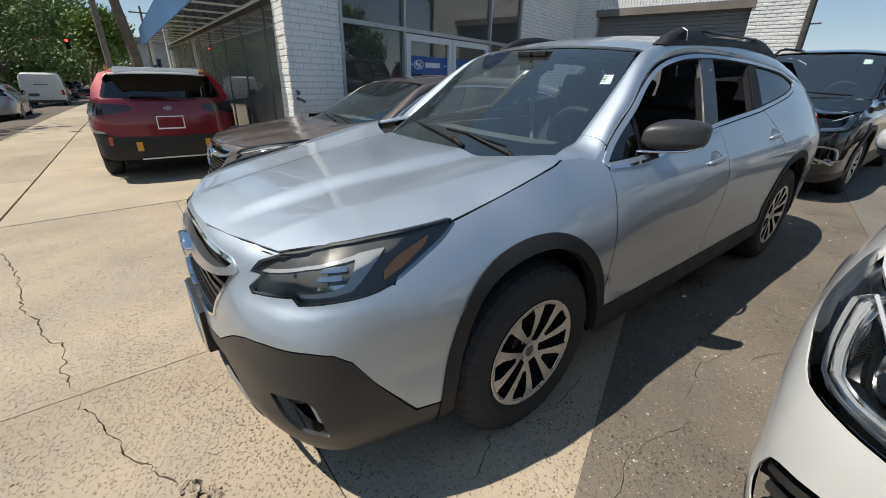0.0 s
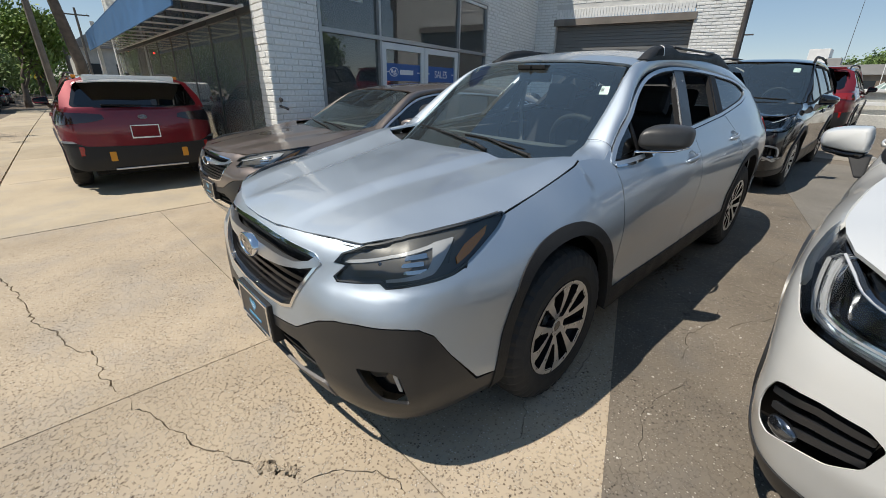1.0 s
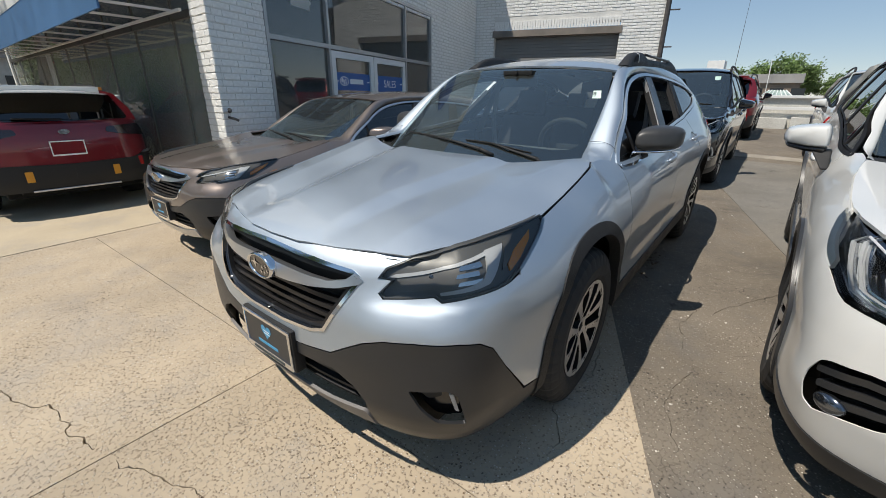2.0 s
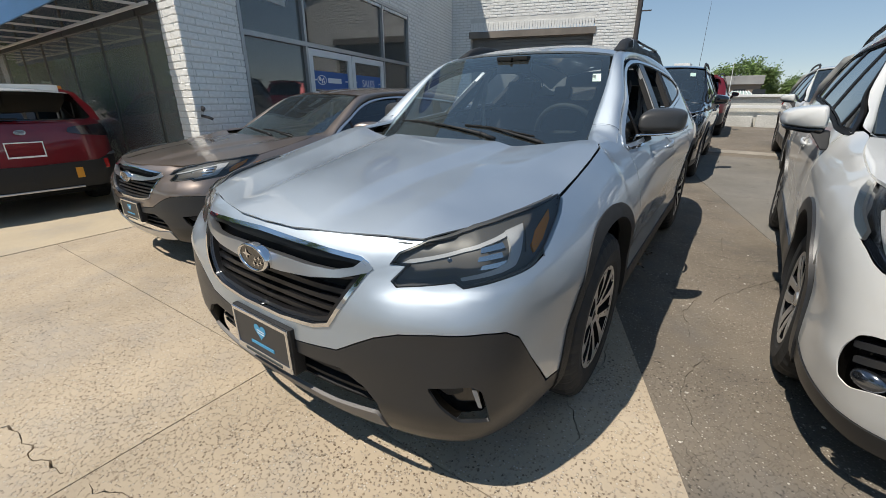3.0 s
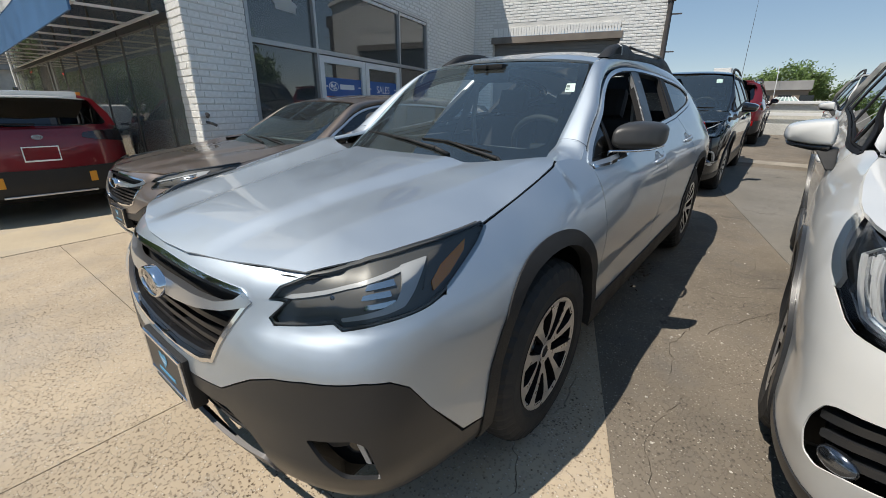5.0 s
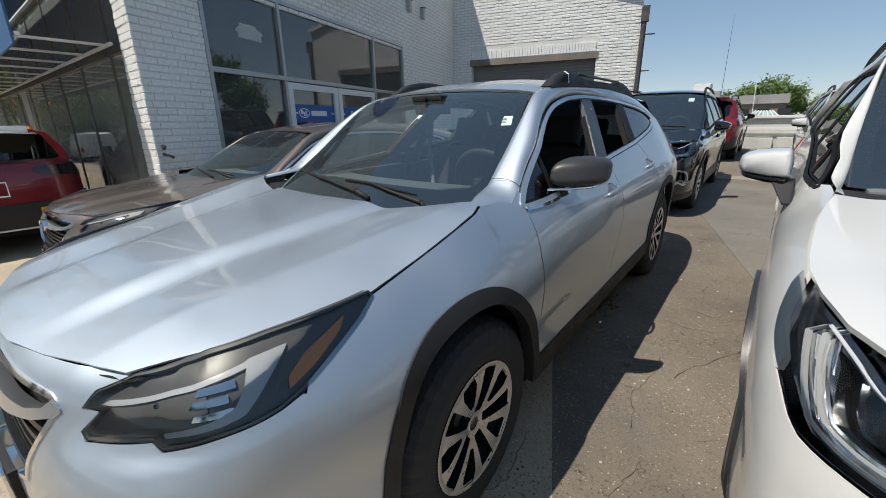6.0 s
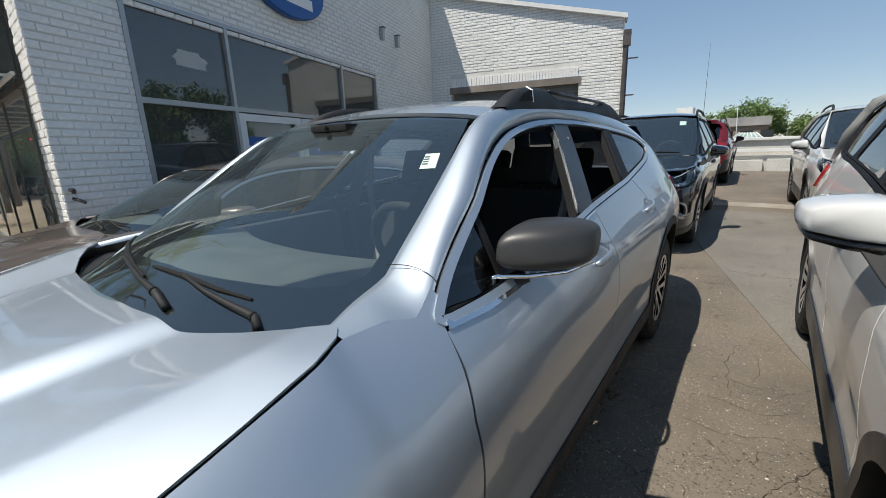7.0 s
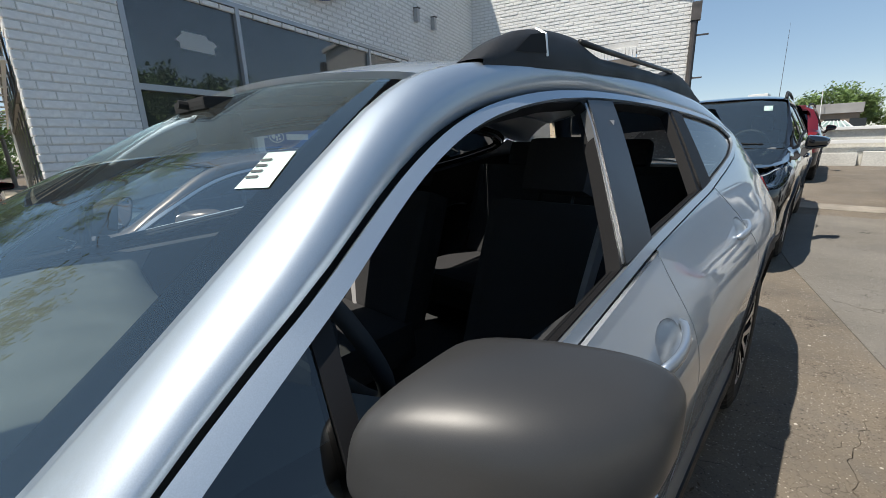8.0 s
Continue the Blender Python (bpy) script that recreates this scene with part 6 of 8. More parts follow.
    b.top("cowl", [(0, .084), (.20, .090), (.366, .106), (.533, .160), (.626, .205), (.69, .262), (.665, .43), (.56, .33), (.36, .20), (0, .13)], lambda x, y: 1.002 + 0 * x + .03 * np.clip(np.abs(x) - .4, 0, 1), COWL, step=.05, lift=-.004)
    def on_glass(path, off):
        return [(x, float(glass_y(x, z)) - off, z) for x, z in path]
    for arm, blade in (([(.497, 1.012), (.469, 1.029), (.40, 1.047), (.324, 1.065), (.225, 1.087)], [(.428, 1.051), (.34, 1.066), (.225, 1.083), (.14, 1.089), (.084, 1.091)]),
                       ([(.277, 1.040), (.201, 1.060), (.11, 1.073), (.02, 1.084), (-.10, 1.092)], [(.10, 1.074), (0, 1.084), (-.14, 1.092), (-.28, 1.094), (-.42, 1.090)])):
        w = b.put("wiper", tube_bm(on_glass(arm, .024), [.010, .0095, .0075, .0055, .0045], 8), PLASTIC, smooth=True)
        b.put("wiper_hinge", tube_bm(on_glass([arm[1], (arm[1][0] * .94 + arm[2][0] * .06, arm[1][1] + .001)], .025), .0115, 8), GAP, parent=w)
        b.put("wiper_blade", tube_bm(on_glass(blade, .013), [.004, .0055, .007, .0055, .004], 6), GAP, parent=w)
    # rails
    if rails:
        for k, sg in ((0, 1), (1, -1)):
            rail_parts(b, sg)
    # mirrors
    for sg in (1, -1):
        mirror_parts(b, sg, MIRROR_CAP if hero else paint_, .0)
    # handles
    for d, (y0, z0) in zip((d1, d2), HANDLES):
        for k, sg in enumerate((1, -1)):
            handle_parts(b, d[k], sg, y0, z0, paint_)
    # inside
    b.put("cabin_floor", box_bm(-.72, .72, .2, 3.5, .28, .34), TRIM)
    for sg in (1, -1):
        bm = bmesh.new()
        for y0, y1 in ((.45, 1.42), (1.52, 2.3)):
            box_bm(min(sg * .70, sg * .77), max(sg * .70, sg * .77), y0, y1, .36, 1.0, .02, bm)
        b.put("door_lining", bm, TRIM)
        b.put("front_seat", seat_bm(min(sg * .13, sg * .62), max(sg * .13, sg * .62), 1.55, .42), CLOTH)
        bm = tube_bm([(sg * .60, 1.62, 1.36), (sg * .62, 1.60, 1.1), (sg * .55, 1.56, .7), (sg * .45, 1.5, .5)], .019, 6)
        b.put("seat_belt", bm, BELT)
    b.put("rear_seat", seat_bm(-.62, .62, 2.45, .46), CLOTH)
    if hero:
        for sg in (1, -1):
            bm = bmesh.new()
            rows = [[bm.verts.new((sg * x, y + dy, z)) for dy in (-.055, .055)] for x, y, z in ((.700, 1.50, .98), (.672, 1.53, 1.10), (.630, 1.57, 1.24), (.575, 1.60, 1.37), (.53, 1.61, 1.42))]
            for p, q in zip(rows, rows[1:]):
                bm.faces.new((p[0], p[1], q[1], q[0]))
            bmesh.ops.solidify(bm, geom=bm.faces[:], thickness=.015)
            bmesh.ops.recalc_face_normals(bm, faces=bm.faces)
            b.put("pillar_lining", bm, PILLAR_TRIM, label="pale grey inner pillar lining")
    b.put("boot_floor", box_bm(-.6, .6, 2.7, 3.6, .70, .74), TRIM)
    bm = bmesh.new()
    prof = [(.16, .98), (.22, 1.035), (.40, 1.045), (.60, 1.03), (.72, .98), (.74, .90), (.70, .70), (.45, .55)]
    for sg in (0,):
        rows = [[bm.verts.new((x, y + .22 * (x / .66)**2 * (1 if i < 4 else .25), z - .03 * (x / .66)**2)) for i, (y, z) in enumerate(prof)] for x in np.linspace(-.66, .66, 13)]
        for p, q in zip(rows, rows[1:]):
            for i in range(len(prof) - 1):
                bm.faces.new((p[i], q[i], q[i + 1], p[i + 1]))
    bmesh.ops.recalc_face_normals(bm, faces=bm.faces)
    b.put("dashboard", bm, DASH, smooth=True)
    ring = [(.37 + .185 * math.cos(t), .86 - .07 * math.sin(t), 1.00 + .170 * math.sin(t)) for t in (2 * math.pi * k / 28 for k in range(28))]
    sw = b.put("steering_wheel", tube_bm(ring, .016, 8, closed=True), TRIM, smooth=True)
    b.put("steering_hub", box_bm(.30, .44, .82, .87, .95, 1.03, .02), TRIM, parent=sw)
    if hero:
        gm_ = float(glass_y(0, 1.395))
        im = b.put("cabin_mirror", box_bm(-.115, .115, gm_ + .070, gm_ + .095, 1.345, 1.405, .010), GAP)
        b.put("mirror_stalk", tube_bm([(0, gm_ + .085, 1.40), (0, gm_ + .05, 1.425), (0, gm_ + .012, 1.43)], .009, 8), GAP, parent=im)
        b.put("sensor_pod", box_bm(-.10, .10, gm_ + .03, gm_ + .12, 1.415, 1.440, .008), GAP, parent=im)
    # inner shell behind the shut lines
    b.side("inner_shell", [(-.30, .88), (.20, .99), (.42, .96), (1.2, 1.03), (2.1, 1.09), (2.9, 1.18), (3.45, 1.2), (3.45, .45), (3.2, .5)] + arch_line(REAR_WHEEL, .012)[2:-2][::-1] + [(2.2, .30), (.50, .30)] + arch_line(0, .012)[2:-2][::-1] + [(-.50, .74)], GAP, step=.10, rim=0, depth=.018)
    b.put("underbody", box_bm(-.62, .62, -.78, 3.6, .22, .32, .02), GAP)
    b.put("engine_cover", box_bm(-.60, .60, -.70, .08, .32, .80, .02), GAP)
    b.nose("bumper_core", [(0, .30), (.9, .30), (.9, .70), (.45, .80), (0, .82)], GAP, depth=.085, rim=0, step=.12)
    for yc in (0, REAR_WHEEL):
        for sg in (1, -1):
            bm = bmesh.new()
            a = [(yc + .47 * math.cos(t), .36 + .50 * math.sin(t)) for t in np.linspace(-.25, math.pi + .25, 20)]
            o = [bm.verts.new((sg * .825, y, z)) for y, z in a]
            i = [bm.verts.new((sg * .56, y, z)) for y, z in a]
            for j in range(19):
                bm.faces.new((o[j], o[j + 1], i[j + 1], i[j]))
            bm.faces.new(i)
            b.put("wheel_well", bm, GAP, raw=warp is None)
    for yc in (0, REAR_WHEEL):
        for sg in (1, -1):
            make_wheel(root, (sg * .862, yc, wheel_r - .004), sg, wheel_r, .222, .225, turn=17 * sg + yc * 30)
    if plate:
        plate_parts(b)
    return b


LAMP_BOWL = material("smoked_lamp_bowl", (0.125, 0.123, 0.12), 0.4, 0.2)
CLAD_LIGHT = material("grey_skid_plastic", (0.16, 0.15, 0.145), 0.5, vary=0.08, scale=4)


def rail_parts(b, sg):
    """A roof rail: two feet joined by a bar that tucks a crossbar into its side."""
    ys = np.linspace(1.13, 2.95, 60)
    base = PILLAR_IN(ys)
    tops = Spline([(1.13, .004), (1.17, .024), (1.24, .050), (1.32, .066), (1.42, .071), (1.54, .068), (1.63, .048), (1.72, .034), (2.28, .033), (2.36, .044), (2.44, .066), (2.62, .062), (2.80, .036), (2.95, .006)])(ys)
    rows = []
    for w, h in ((.045, -.012), (.047, .25), (.038, .75), (.026, .97), (.008, 1.0), (-.010, .95), (-.018, .6), (-.020, -.01)):
        x = base[:, 0] + w - .012
        rows.append(np.column_stack([x, ys, base[:, 1] + (tops * h if h > 0 else h)]))
    rr = [np.array(r) * (sg, 1, 1) for r in rows]
    bm = bmesh.new()
    bm.from_mesh(loft_mesh("rail", rr))
    bmesh.ops.recalc_face_normals(bm, faces=bm.faces)
    rail = b.put("roof_rail", bm, PLASTIC, smooth=True, label="black roof rail with raised feet")
    # the shaded eye behind the front foot, as a dark face, and the slim bar over the middle
    def near(y, up, outw):
        p = PILLAR_IN(np.array(y))
        return (sg * (p[0] + outw), y, p[1] + up)
    bm = tube_bm([near(y, u, .022) for y, u in ((1.56, .058), (1.72, .053), (2.0, .049), (2.2, .049), (2.42, .056))], .0075, 8)
    b.put("crossbar", bm, CLAD, parent=rail, smooth=True)
    # a flat near-black face paints the hollow's shade on the rail
    bm = bmesh.new()
    q = [near(1.235, .016, .0365), near(1.30, .050, .032), near(1.362, .058, .031), near(1.362, .018, .0365)]
    bm.faces.new([bm.verts.new(p) for p in q])
    b.put("rail_recess", bm, GAP, parent=rail)
    bm = tube_bm([near(1.366, .012, .036), near(1.366, .056, .031), near(1.366, .0705, .006)], .003, 5)
    b.put("rail_clip", bm, ALLOY, parent=rail)


def mirror_parts(b, sg, shell, lift):
    """A door mirror on its foot: rounded cap, bright lower line, glass facing back."""
    c = Vector((.885, .712, 1.108))
    rows = []
    nu = 40
    cap = Spline([(i, *q) for i, q in enumerate(((-.080, .02, .009, .030, -.008), (-.074, .054, .028, .026, -.003), (-.055, .078, .044, .016, 0), (-.022, .092, .056, .005, 0), (.013, .097, .061, 0, 0), (.045, .098, .062, 0, 0), (.057, .095, .060, 0, 0)))])
    for y, w, h, dx, dz in cap(np.linspace(0, 6, 22)):
        r = []
        for k in range(nu):
            t = 2 * math.pi * k / nu
            ct, stt = math.cos(t), math.sin(t)
            e = .58
            x = w * math.copysign(abs(ct) ** e, ct)
            z = h * math.copysign(abs(stt) ** e, stt)
            x2 = c.x - dx + x
            z2 = c.z + dz + z * (1 - .16 * max(x, 0) / .1 if z > 0 else 1) + .006 * (x / .12)
            # the outer end falls away backwards
            y2 = c.y + y + .085 * max((x + .103) / .206, 0) ** 1.4 + .02 * (z / .09)
            r.append((sg * x2, y2, z2))
        rows.append(r)
    bm = bmesh.new()
    bm.from_mesh(loft_mesh("mirror", [np.array(r) for r in rows], closed=True))
    bm.verts.ensure_lookup_table()
    bm.faces.new([bm.verts[k] for k in range(nu)])
    bmesh.ops.recalc_face_normals(bm, faces=bm.faces)
    m = b.put("door_mirror", bm, shell, smooth=True, label="door mirror with dark grey cap")
    bm = bmesh.new()
    bm.faces.new([bm.verts.new((sg * (c.x + (p[0] * sg - c.x) * .93), p[1] - .006, c.z + (p[2] - c.z) * .92)) for p in rows[-1]])
    b.put("mirror_glass", bm, CHROME, parent=m)
    line = [(sg * (c.x - .130), c.y - .10, c.z - .082), (sg * (c.x - .085), c.y - .062, c.z - .064), (sg * (c.x - .02), c.y - .030, c.z - .062), (sg * (c.x + .05), c.y + .025, c.z - .056), (sg * (c.x + .092), c.y + .095, c.z - .040)]
    b.put("mirror_line", tube_bm(line, .0065, 6), CHROME, parent=m, smooth=True)
    bm = tube_bm([(sg * .755, .665, 1.000), (sg * .785, .690, 1.006), (sg * .81, .705, 1.014), (sg * .84, .722, 1.036)], [.026, .023, .020, .022], 10)
    b.put("mirror_foot", bm, PLASTIC, parent=m, smooth=True)


HANDLES = ((1.305, .944), (2.225, .986))


def handle_cup(y0, z0):
    """The outline of the scoop behind a door handle."""
    return [(y0 + .012 + .070 * math.cos(t), z0 + .001 + .036 * math.sin(t)) for t in (2 * math.pi * k / 24 for k in range(24))]


def handle_parts(b, door, sg, y0, z0, mat, scoop=True):
    """A pull handle over its scooped cup."""
    bm = bmesh.new()
    rings = []
    n = 13
    for t in np.linspace(0, 1, n):
        y = y0 - .098 + .196 * t
        zc = z0 + .020 * (t - .5)
        off = .026 * math.sin(math.pi * min(max((t + .02) / 1.04, 0), 1)) ** .6
        x = float(b.hull.flank(np.array(y), np.array(zc))) + off
        h = .0155 * min(1, .45 + 5 * min(t, 1 - t))
        rings.append([bm.verts.new((sg * (x + .0085 * math.cos(a)), y, zc + h * math.sin(a))) for a in (2 * math.pi * k / 10 for k in range(10))])
    for a, c in zip(rings, rings[1:]):
        for k in range(10):
            bm.faces.new((a[k], a[(k + 1) % 10], c[(k + 1) % 10], c[k]))
    bm.faces.new(rings[0][::-1])
    bm.faces.new(rings[-1])
    bmesh.ops.recalc_face_normals(bm, faces=bm.faces)
    b.put("door_handle", bm, mat, parent=door, smooth=True)
    cup = handle_cup(y0, z0)

    def dish(y, z):
        q = np.clip(((y - y0 - .012) / .070) ** 2 + ((z - z0 - .001) / .036) ** 2, 0, 1)
        return b.flank(y, z) - np.stack([.0155 * (1 - q) ** .6 + .001, 0 * y, 0 * y], -1)
    me = skin_mesh("handle_cup", cup, b.bent(dish), .012, (), 0, 0, core, 0 if sg > 0 else 1)
    link_mesh("handle_cup", me, mat, door)


def plate_parts(b):
    """The dealer's plate on its black holder: blue heart, bars for the writing."""
    h = b.put("plate_holder", box_bm(-.165, .165, -.985, -.940, .372, .548, .008), PLASTIC)
    b.put("plate_insert", box_bm(-.150, .150, -.989, -.984, .384, .540), PLATE_BLACK, parent=h)
    bm = bmesh.new()
    box_bm(-.157, .157, -.993, -.984, .532, .545, .003, bm)
    box_bm(-.157, .157, -.993, -.984, .378, .402, .003, bm)
    box_bm(-.157, -.147, -.993, -.984, .40, .534, .003, bm)
    box_bm(.147, .157, -.993, -.984, .40, .534, .003, bm)
    b.put("plate_frame", bm, CHROME, parent=h)
    bm = bmesh.new()
    q = []
    for k in range(40):
        t = 2 * math.pi * k / 40
        x = 16 * math.sin(t) ** 3
        z = 13 * math.cos(t) - 5 * math.cos(2 * t) - 2 * math.cos(3 * t) - math.cos(4 * t)
        q.append(bm.verts.new((x * .0021, -.9905, .488 + z * .0021)))
    bm.faces.new(q)
    b.put("heart_print", bm, HEART, parent=h)
    bm = bmesh.new()
    for z in (.480, .490):
        bm.faces.new([bm.verts.new(p) for p in ((-.016, -.9915, z), (.024, -.9915, z - .003), (.024, -.9915, z + .001), (-.016, -.9915, z + .004))])
    b.put("heart_bands", bm, PAPER, parent=h)
    bm = box_bm(-.066, .066, -.9905, -.989, .424, .436)
    b.put("writing_bar", bm, HEART, parent=h)
    bm = box_bm(-.105, .105, -.9945, -.993, .384, .395)
    b.put("frame_writing_bar", bm, INK, parent=h)

SUV = Hull(
    outline=[(0, -.930), (.3, -.925), (.58, -.905), (.735, -.862), (.825, -.78), (.868, -.66), (.890, -.5), (.903, -.3), (.912, 0), (.908, .35), (.900, .8), (.900, 1.8), (.905, 2.3), (.912, 2.67), (.90, 3.0), (.88, 3.3), (.83, 3.52), (.70, 3.64), (.4, 3.69), (0, 3.70)],
    nose=[(.15, .14), (.22, .09), (.30, .05), (.40, .02), (.50, .0), (.60, 0), (.70, .006), (.80, .025), (.88, .06), (.93, .10), (.97, .17), (1.02, .3)],
    side=[(.18, .08), (.30, .030), (.40, .022), (.55, .020), (.65, .008), (.75, 0), (.85, .0), (.93, .012), (1.0, .035), (1.07, .062), (1.15, .098), (1.25, .140), (1.35, .186), (1.45, .236), (1.55, .290), (1.65, .36)],
    tail=[(.2, .1), (.3, .03), (.5, 0), (.7, .004), (.85, .01), (1.0, .03), (1.1, .06), (1.25, .13), (1.4, .21), (1.5, .27), (1.6, .36)],
    crown=[(-.9, .95, .10, .72), (-.5, .97, .07, .76), (-.3, .99, .075, .78), (0, 1.02, .10, .80), (.3, 1.06, .14, .82), (.6, 1.09, .15, .84), (.9, 1.12, .15, .85)],
    turns=(-.82, -.52, .3, .8, 3.3, 3.62),
)
SUV_HOOD = Spline([(-.92, .952), (-.8, .985), (-.6, 1.010), (-.3, 1.035), (0, 1.06), (.35, 1.085)])
SUV_EDGE = Spline([(-.92, .912), (-.8, .946), (-.5, .975), (-.3, .988), (0, 1.02), (.35, 1.066)])
SUV_X = Spline([(-.92, .70), (-.8, .75), (-.5, .815), (-.3, .826), (0, .808), (.35, .76)])


def suv_hood(x, y):
    q = np.clip(np.abs(x) / SUV_X(y), 0, 1.15)
    xc = .52 + .1 * ease(-.9, .3, y)
    return SUV_HOOD(y) + (SUV_EDGE(y) - SUV_HOOD(y)) * q**3 - .012 * ease(-.9, -.5, y) * ease(xc - .05, xc + .05, np.abs(x)) * (1 - ease(xc + .05, xc + .2, np.abs(x)))


def suv_glass(x, z):
    return SUV_GL(z) + (.50 - .35 * ease(1.05, 1.6, z)) * x**2 + .2 * x**4


SUV_GL = Spline([(1.02, .14), (1.10, .28), (1.25, .52), (1.4, .76), (1.52, .96), (1.62, 1.15)])
SUV_ROOF = Spline([(.9, 1.55), (1.05, 1.60), (1.3, 1.635), (1.8, 1.66), (2.4, 1.655), (3.0, 1.625), (3.4, 1.58), (3.6, 1.55)])
SUV_DLO = [(.455, 1.056), (.50, 1.076), (.62, 1.15), (.80, 1.27), (.98, 1.385), (1.12, 1.46), (1.30, 1.515), (1.55, 1.545), (1.9, 1.552), (2.3, 1.545), (2.7, 1.522), (3.05, 1.485), (3.20, 1.45), (3.24, 1.38), (3.16, 1.23), (3.08, 1.185), (2.6, 1.165), (2.0, 1.140), (1.5, 1.115), (1.0, 1.085), (.7, 1.058), (.56, 1.048), (.47, 1.046)]
SUV_PIN = Spline([(.30, .765, 1.064), (.42, .745, 1.072), (.50, .735, 1.085), (.60, .722, 1.128), (.70, .712, 1.198), (.80, .700, 1.291), (.90, .688, 1.386), (1.0, .675, 1.471), (1.08, .662, 1.529), (1.20, .640, 1.576), (1.40, .615, 1.602), (1.9, .592, 1.620), (2.5, .580, 1.612), (3.0, .570, 1.580), (3.45, .560, 1.522)])
SUV_POZ = Spline([(.30, 1.064), (.42, 1.076), (.50, 1.090), (.62, 1.163), (.80, 1.283), (.98, 1.398), (1.12, 1.473), (1.30, 1.528), (1.55, 1.558), (1.9, 1.565), (2.3, 1.558), (2.7, 1.535), (3.05, 1.498), (3.2, 1.47), (3.45, 1.42)])
SUV_HANDLES = ((1.38, .93), (2.26, .96))
SUV_LAMP = [(1.285, .972), (1.262, .945), (1.177, .900), (1.07, .857), (.96, .823), (.907, .800), (.867, .788), (.768, .782), (.69, .772), (.56, .752), (.50, .765), (.50, .80), (.56, .85), (.70, .89), (.86, .92), (1.0, .942), (1.16, .962)]


def build_suv(root, paint_, warp=None, wheel_r=.355, base=2.67, fine=True, roof_paint=None, tail_words=True, fogs="slats"):
    """An upright crossover: nose towards -y, left side towards +x."""
    b = Body(root, SUV, warp)
    L = SUV.length
    st = .035 if fine else .06
    # nose
    fog = rounded([(.872, .50), (.868, .54), (.84, .596), (.812, .612), (.72, .630), (.62, .628), (.58, .60), (.60, .52), (.66, .475), (.76, .45), (.82, .425), (.86, .438)], .012)
    top = [(0, .950), (.40, .942), (.60, .914), (.70, .897), (.555, .856), (.492, .804), (.492, .760), (.56, .744), (.69, .764), (.768, .774), (.867, .780), (.910, .792), (.963, .815), (1.066, .849), (1.09, .835), (1.30, .735), (1.245, .60), (1.225, .48), (1.22, .365), (1.10, .345), (.86, .318), (.50, .300), (0, .300), (0, .395), (.42, .41), (.47, .47), (.46, .60), (.40, .66), (.43, .86), (0, .885)]
    b.nose("front_bumper", top, paint_, holes=[fog], step=st, rim=.004)
    b.nose("grille", [(0, .40), (.42, .412), (.465, .47), (.455, .60), (.395, .66), (.425, .858), (0, .882)], GLOSS_BLACK, depth=.04, rim=0, step=.06)
    b.nose("grille_frame", [(0, .880), (.42, .858), (.392, .668), (0, .645), (0, .662), (.372, .684), (.398, .842), (0, .862)], CHROME if fogs != "frames" else GLOSS_BLACK, depth=-.004, rim=.03, step=.04)
    for z in (.70, .74, .78, .82):
        b.nose("grille_slat", [(0, z - .008), (.39, z - .010), (.39, z + .004), (0, z + .006)], PLASTIC, depth=.02, rim=.02, step=.1)
    b.nose("fog_lamp_recess", grown(fog, .006), GLOSS_BLACK, depth=.055, rim=0, step=.06, split=True)
    if fogs == "slats":
        for k in range(3):
            z = .046 * k
            b.nose("fog_slat", rounded([(.855 - .012 * k, .572 - z), (.72, .606 - z * 1.05), (.60, .606 - z * .8), (.60, .586 - z * .8), (.72, .584 - z * 1.05), (.852 - .012 * k, .550 - z)], .006), CLAD, depth=.012 + .004 * k, rim=.035, step=.04, split=True)
    else:
        b.nose("fog_frame", np.vstack([fog, grown(fog, -.02)[::-1]]), SATIN, depth=-.002, rim=.03, step=.05, split=True)
        b.nose("fog_bar", rounded([(.62, .44), (1.0, .50), (1.0, .485), (.62, .425)], .004), SATIN, depth=.0, rim=.03, step=.05, split=True)
    for k, sg in enumerate((1, -1)):
        p = SUV.at(np.array([.785]), np.array([.472]))[0]
        n = np.array([np.interp(.785, SUV.c, SUV.nor[:, 0]), np.interp(.785, SUV.c, SUV.nor[:, 1]), 0])
        bm = bmesh.new()
        m = Matrix.Translation(Vector(p - n * .022)) @ Vector(n).to_track_quat("Z", "Y").to_matrix().to_4x4()
        bmesh.ops.create_uvsphere(bm, u_segments=16, v_segments=8, radius=.040, matrix=m @ Matrix.Diagonal((1.15, .8, .55, 1)))
        for v in bm.verts:
            v.co.x *= sg
        b.put("fog_lamp", bm, LAMP_DARK, smooth=True)
    b.nose("lower_bumper", [(0, .298), (.50, .298), (.86, .315), (1.10, .340), (1.222, .360), (1.25, .30), (1.1, .255), (.8, .225), (0, .215)], CLAD, step=.05, lift=.004)
    lamps = b.nose("headlamp", rounded(SUV_LAMP, .008), LENS, step=.035, rim=.004, lift=.001, split=True, label="large clear headlamp with black bezel")
    b.nose("lamp_housing", grown(SUV_LAMP, .0), GLOSS_BLACK, depth=.06, rim=0, step=.05, split=True, parent=lamps)
    bez = rounded([(.985, .920), (.93, .900), (.88, .858), (.835, .828), (.62, .800), (.57, .812), (.60, .848), (.75, .885), (.90, .910)], .008)
    b.nose("lamp_bezel", grown(SUV_LAMP, -.001), LAMP_DARK, holes=[bez], depth=.022, rim=.02, step=.035, split=True, parent=lamps)
    run = [(1.035, .940), (1.055, .915), (1.0, .880), (.945, .846), (.885, .812), (.80, .798), (.60, .778)]
    for k in range(4):
        o = .017 * k
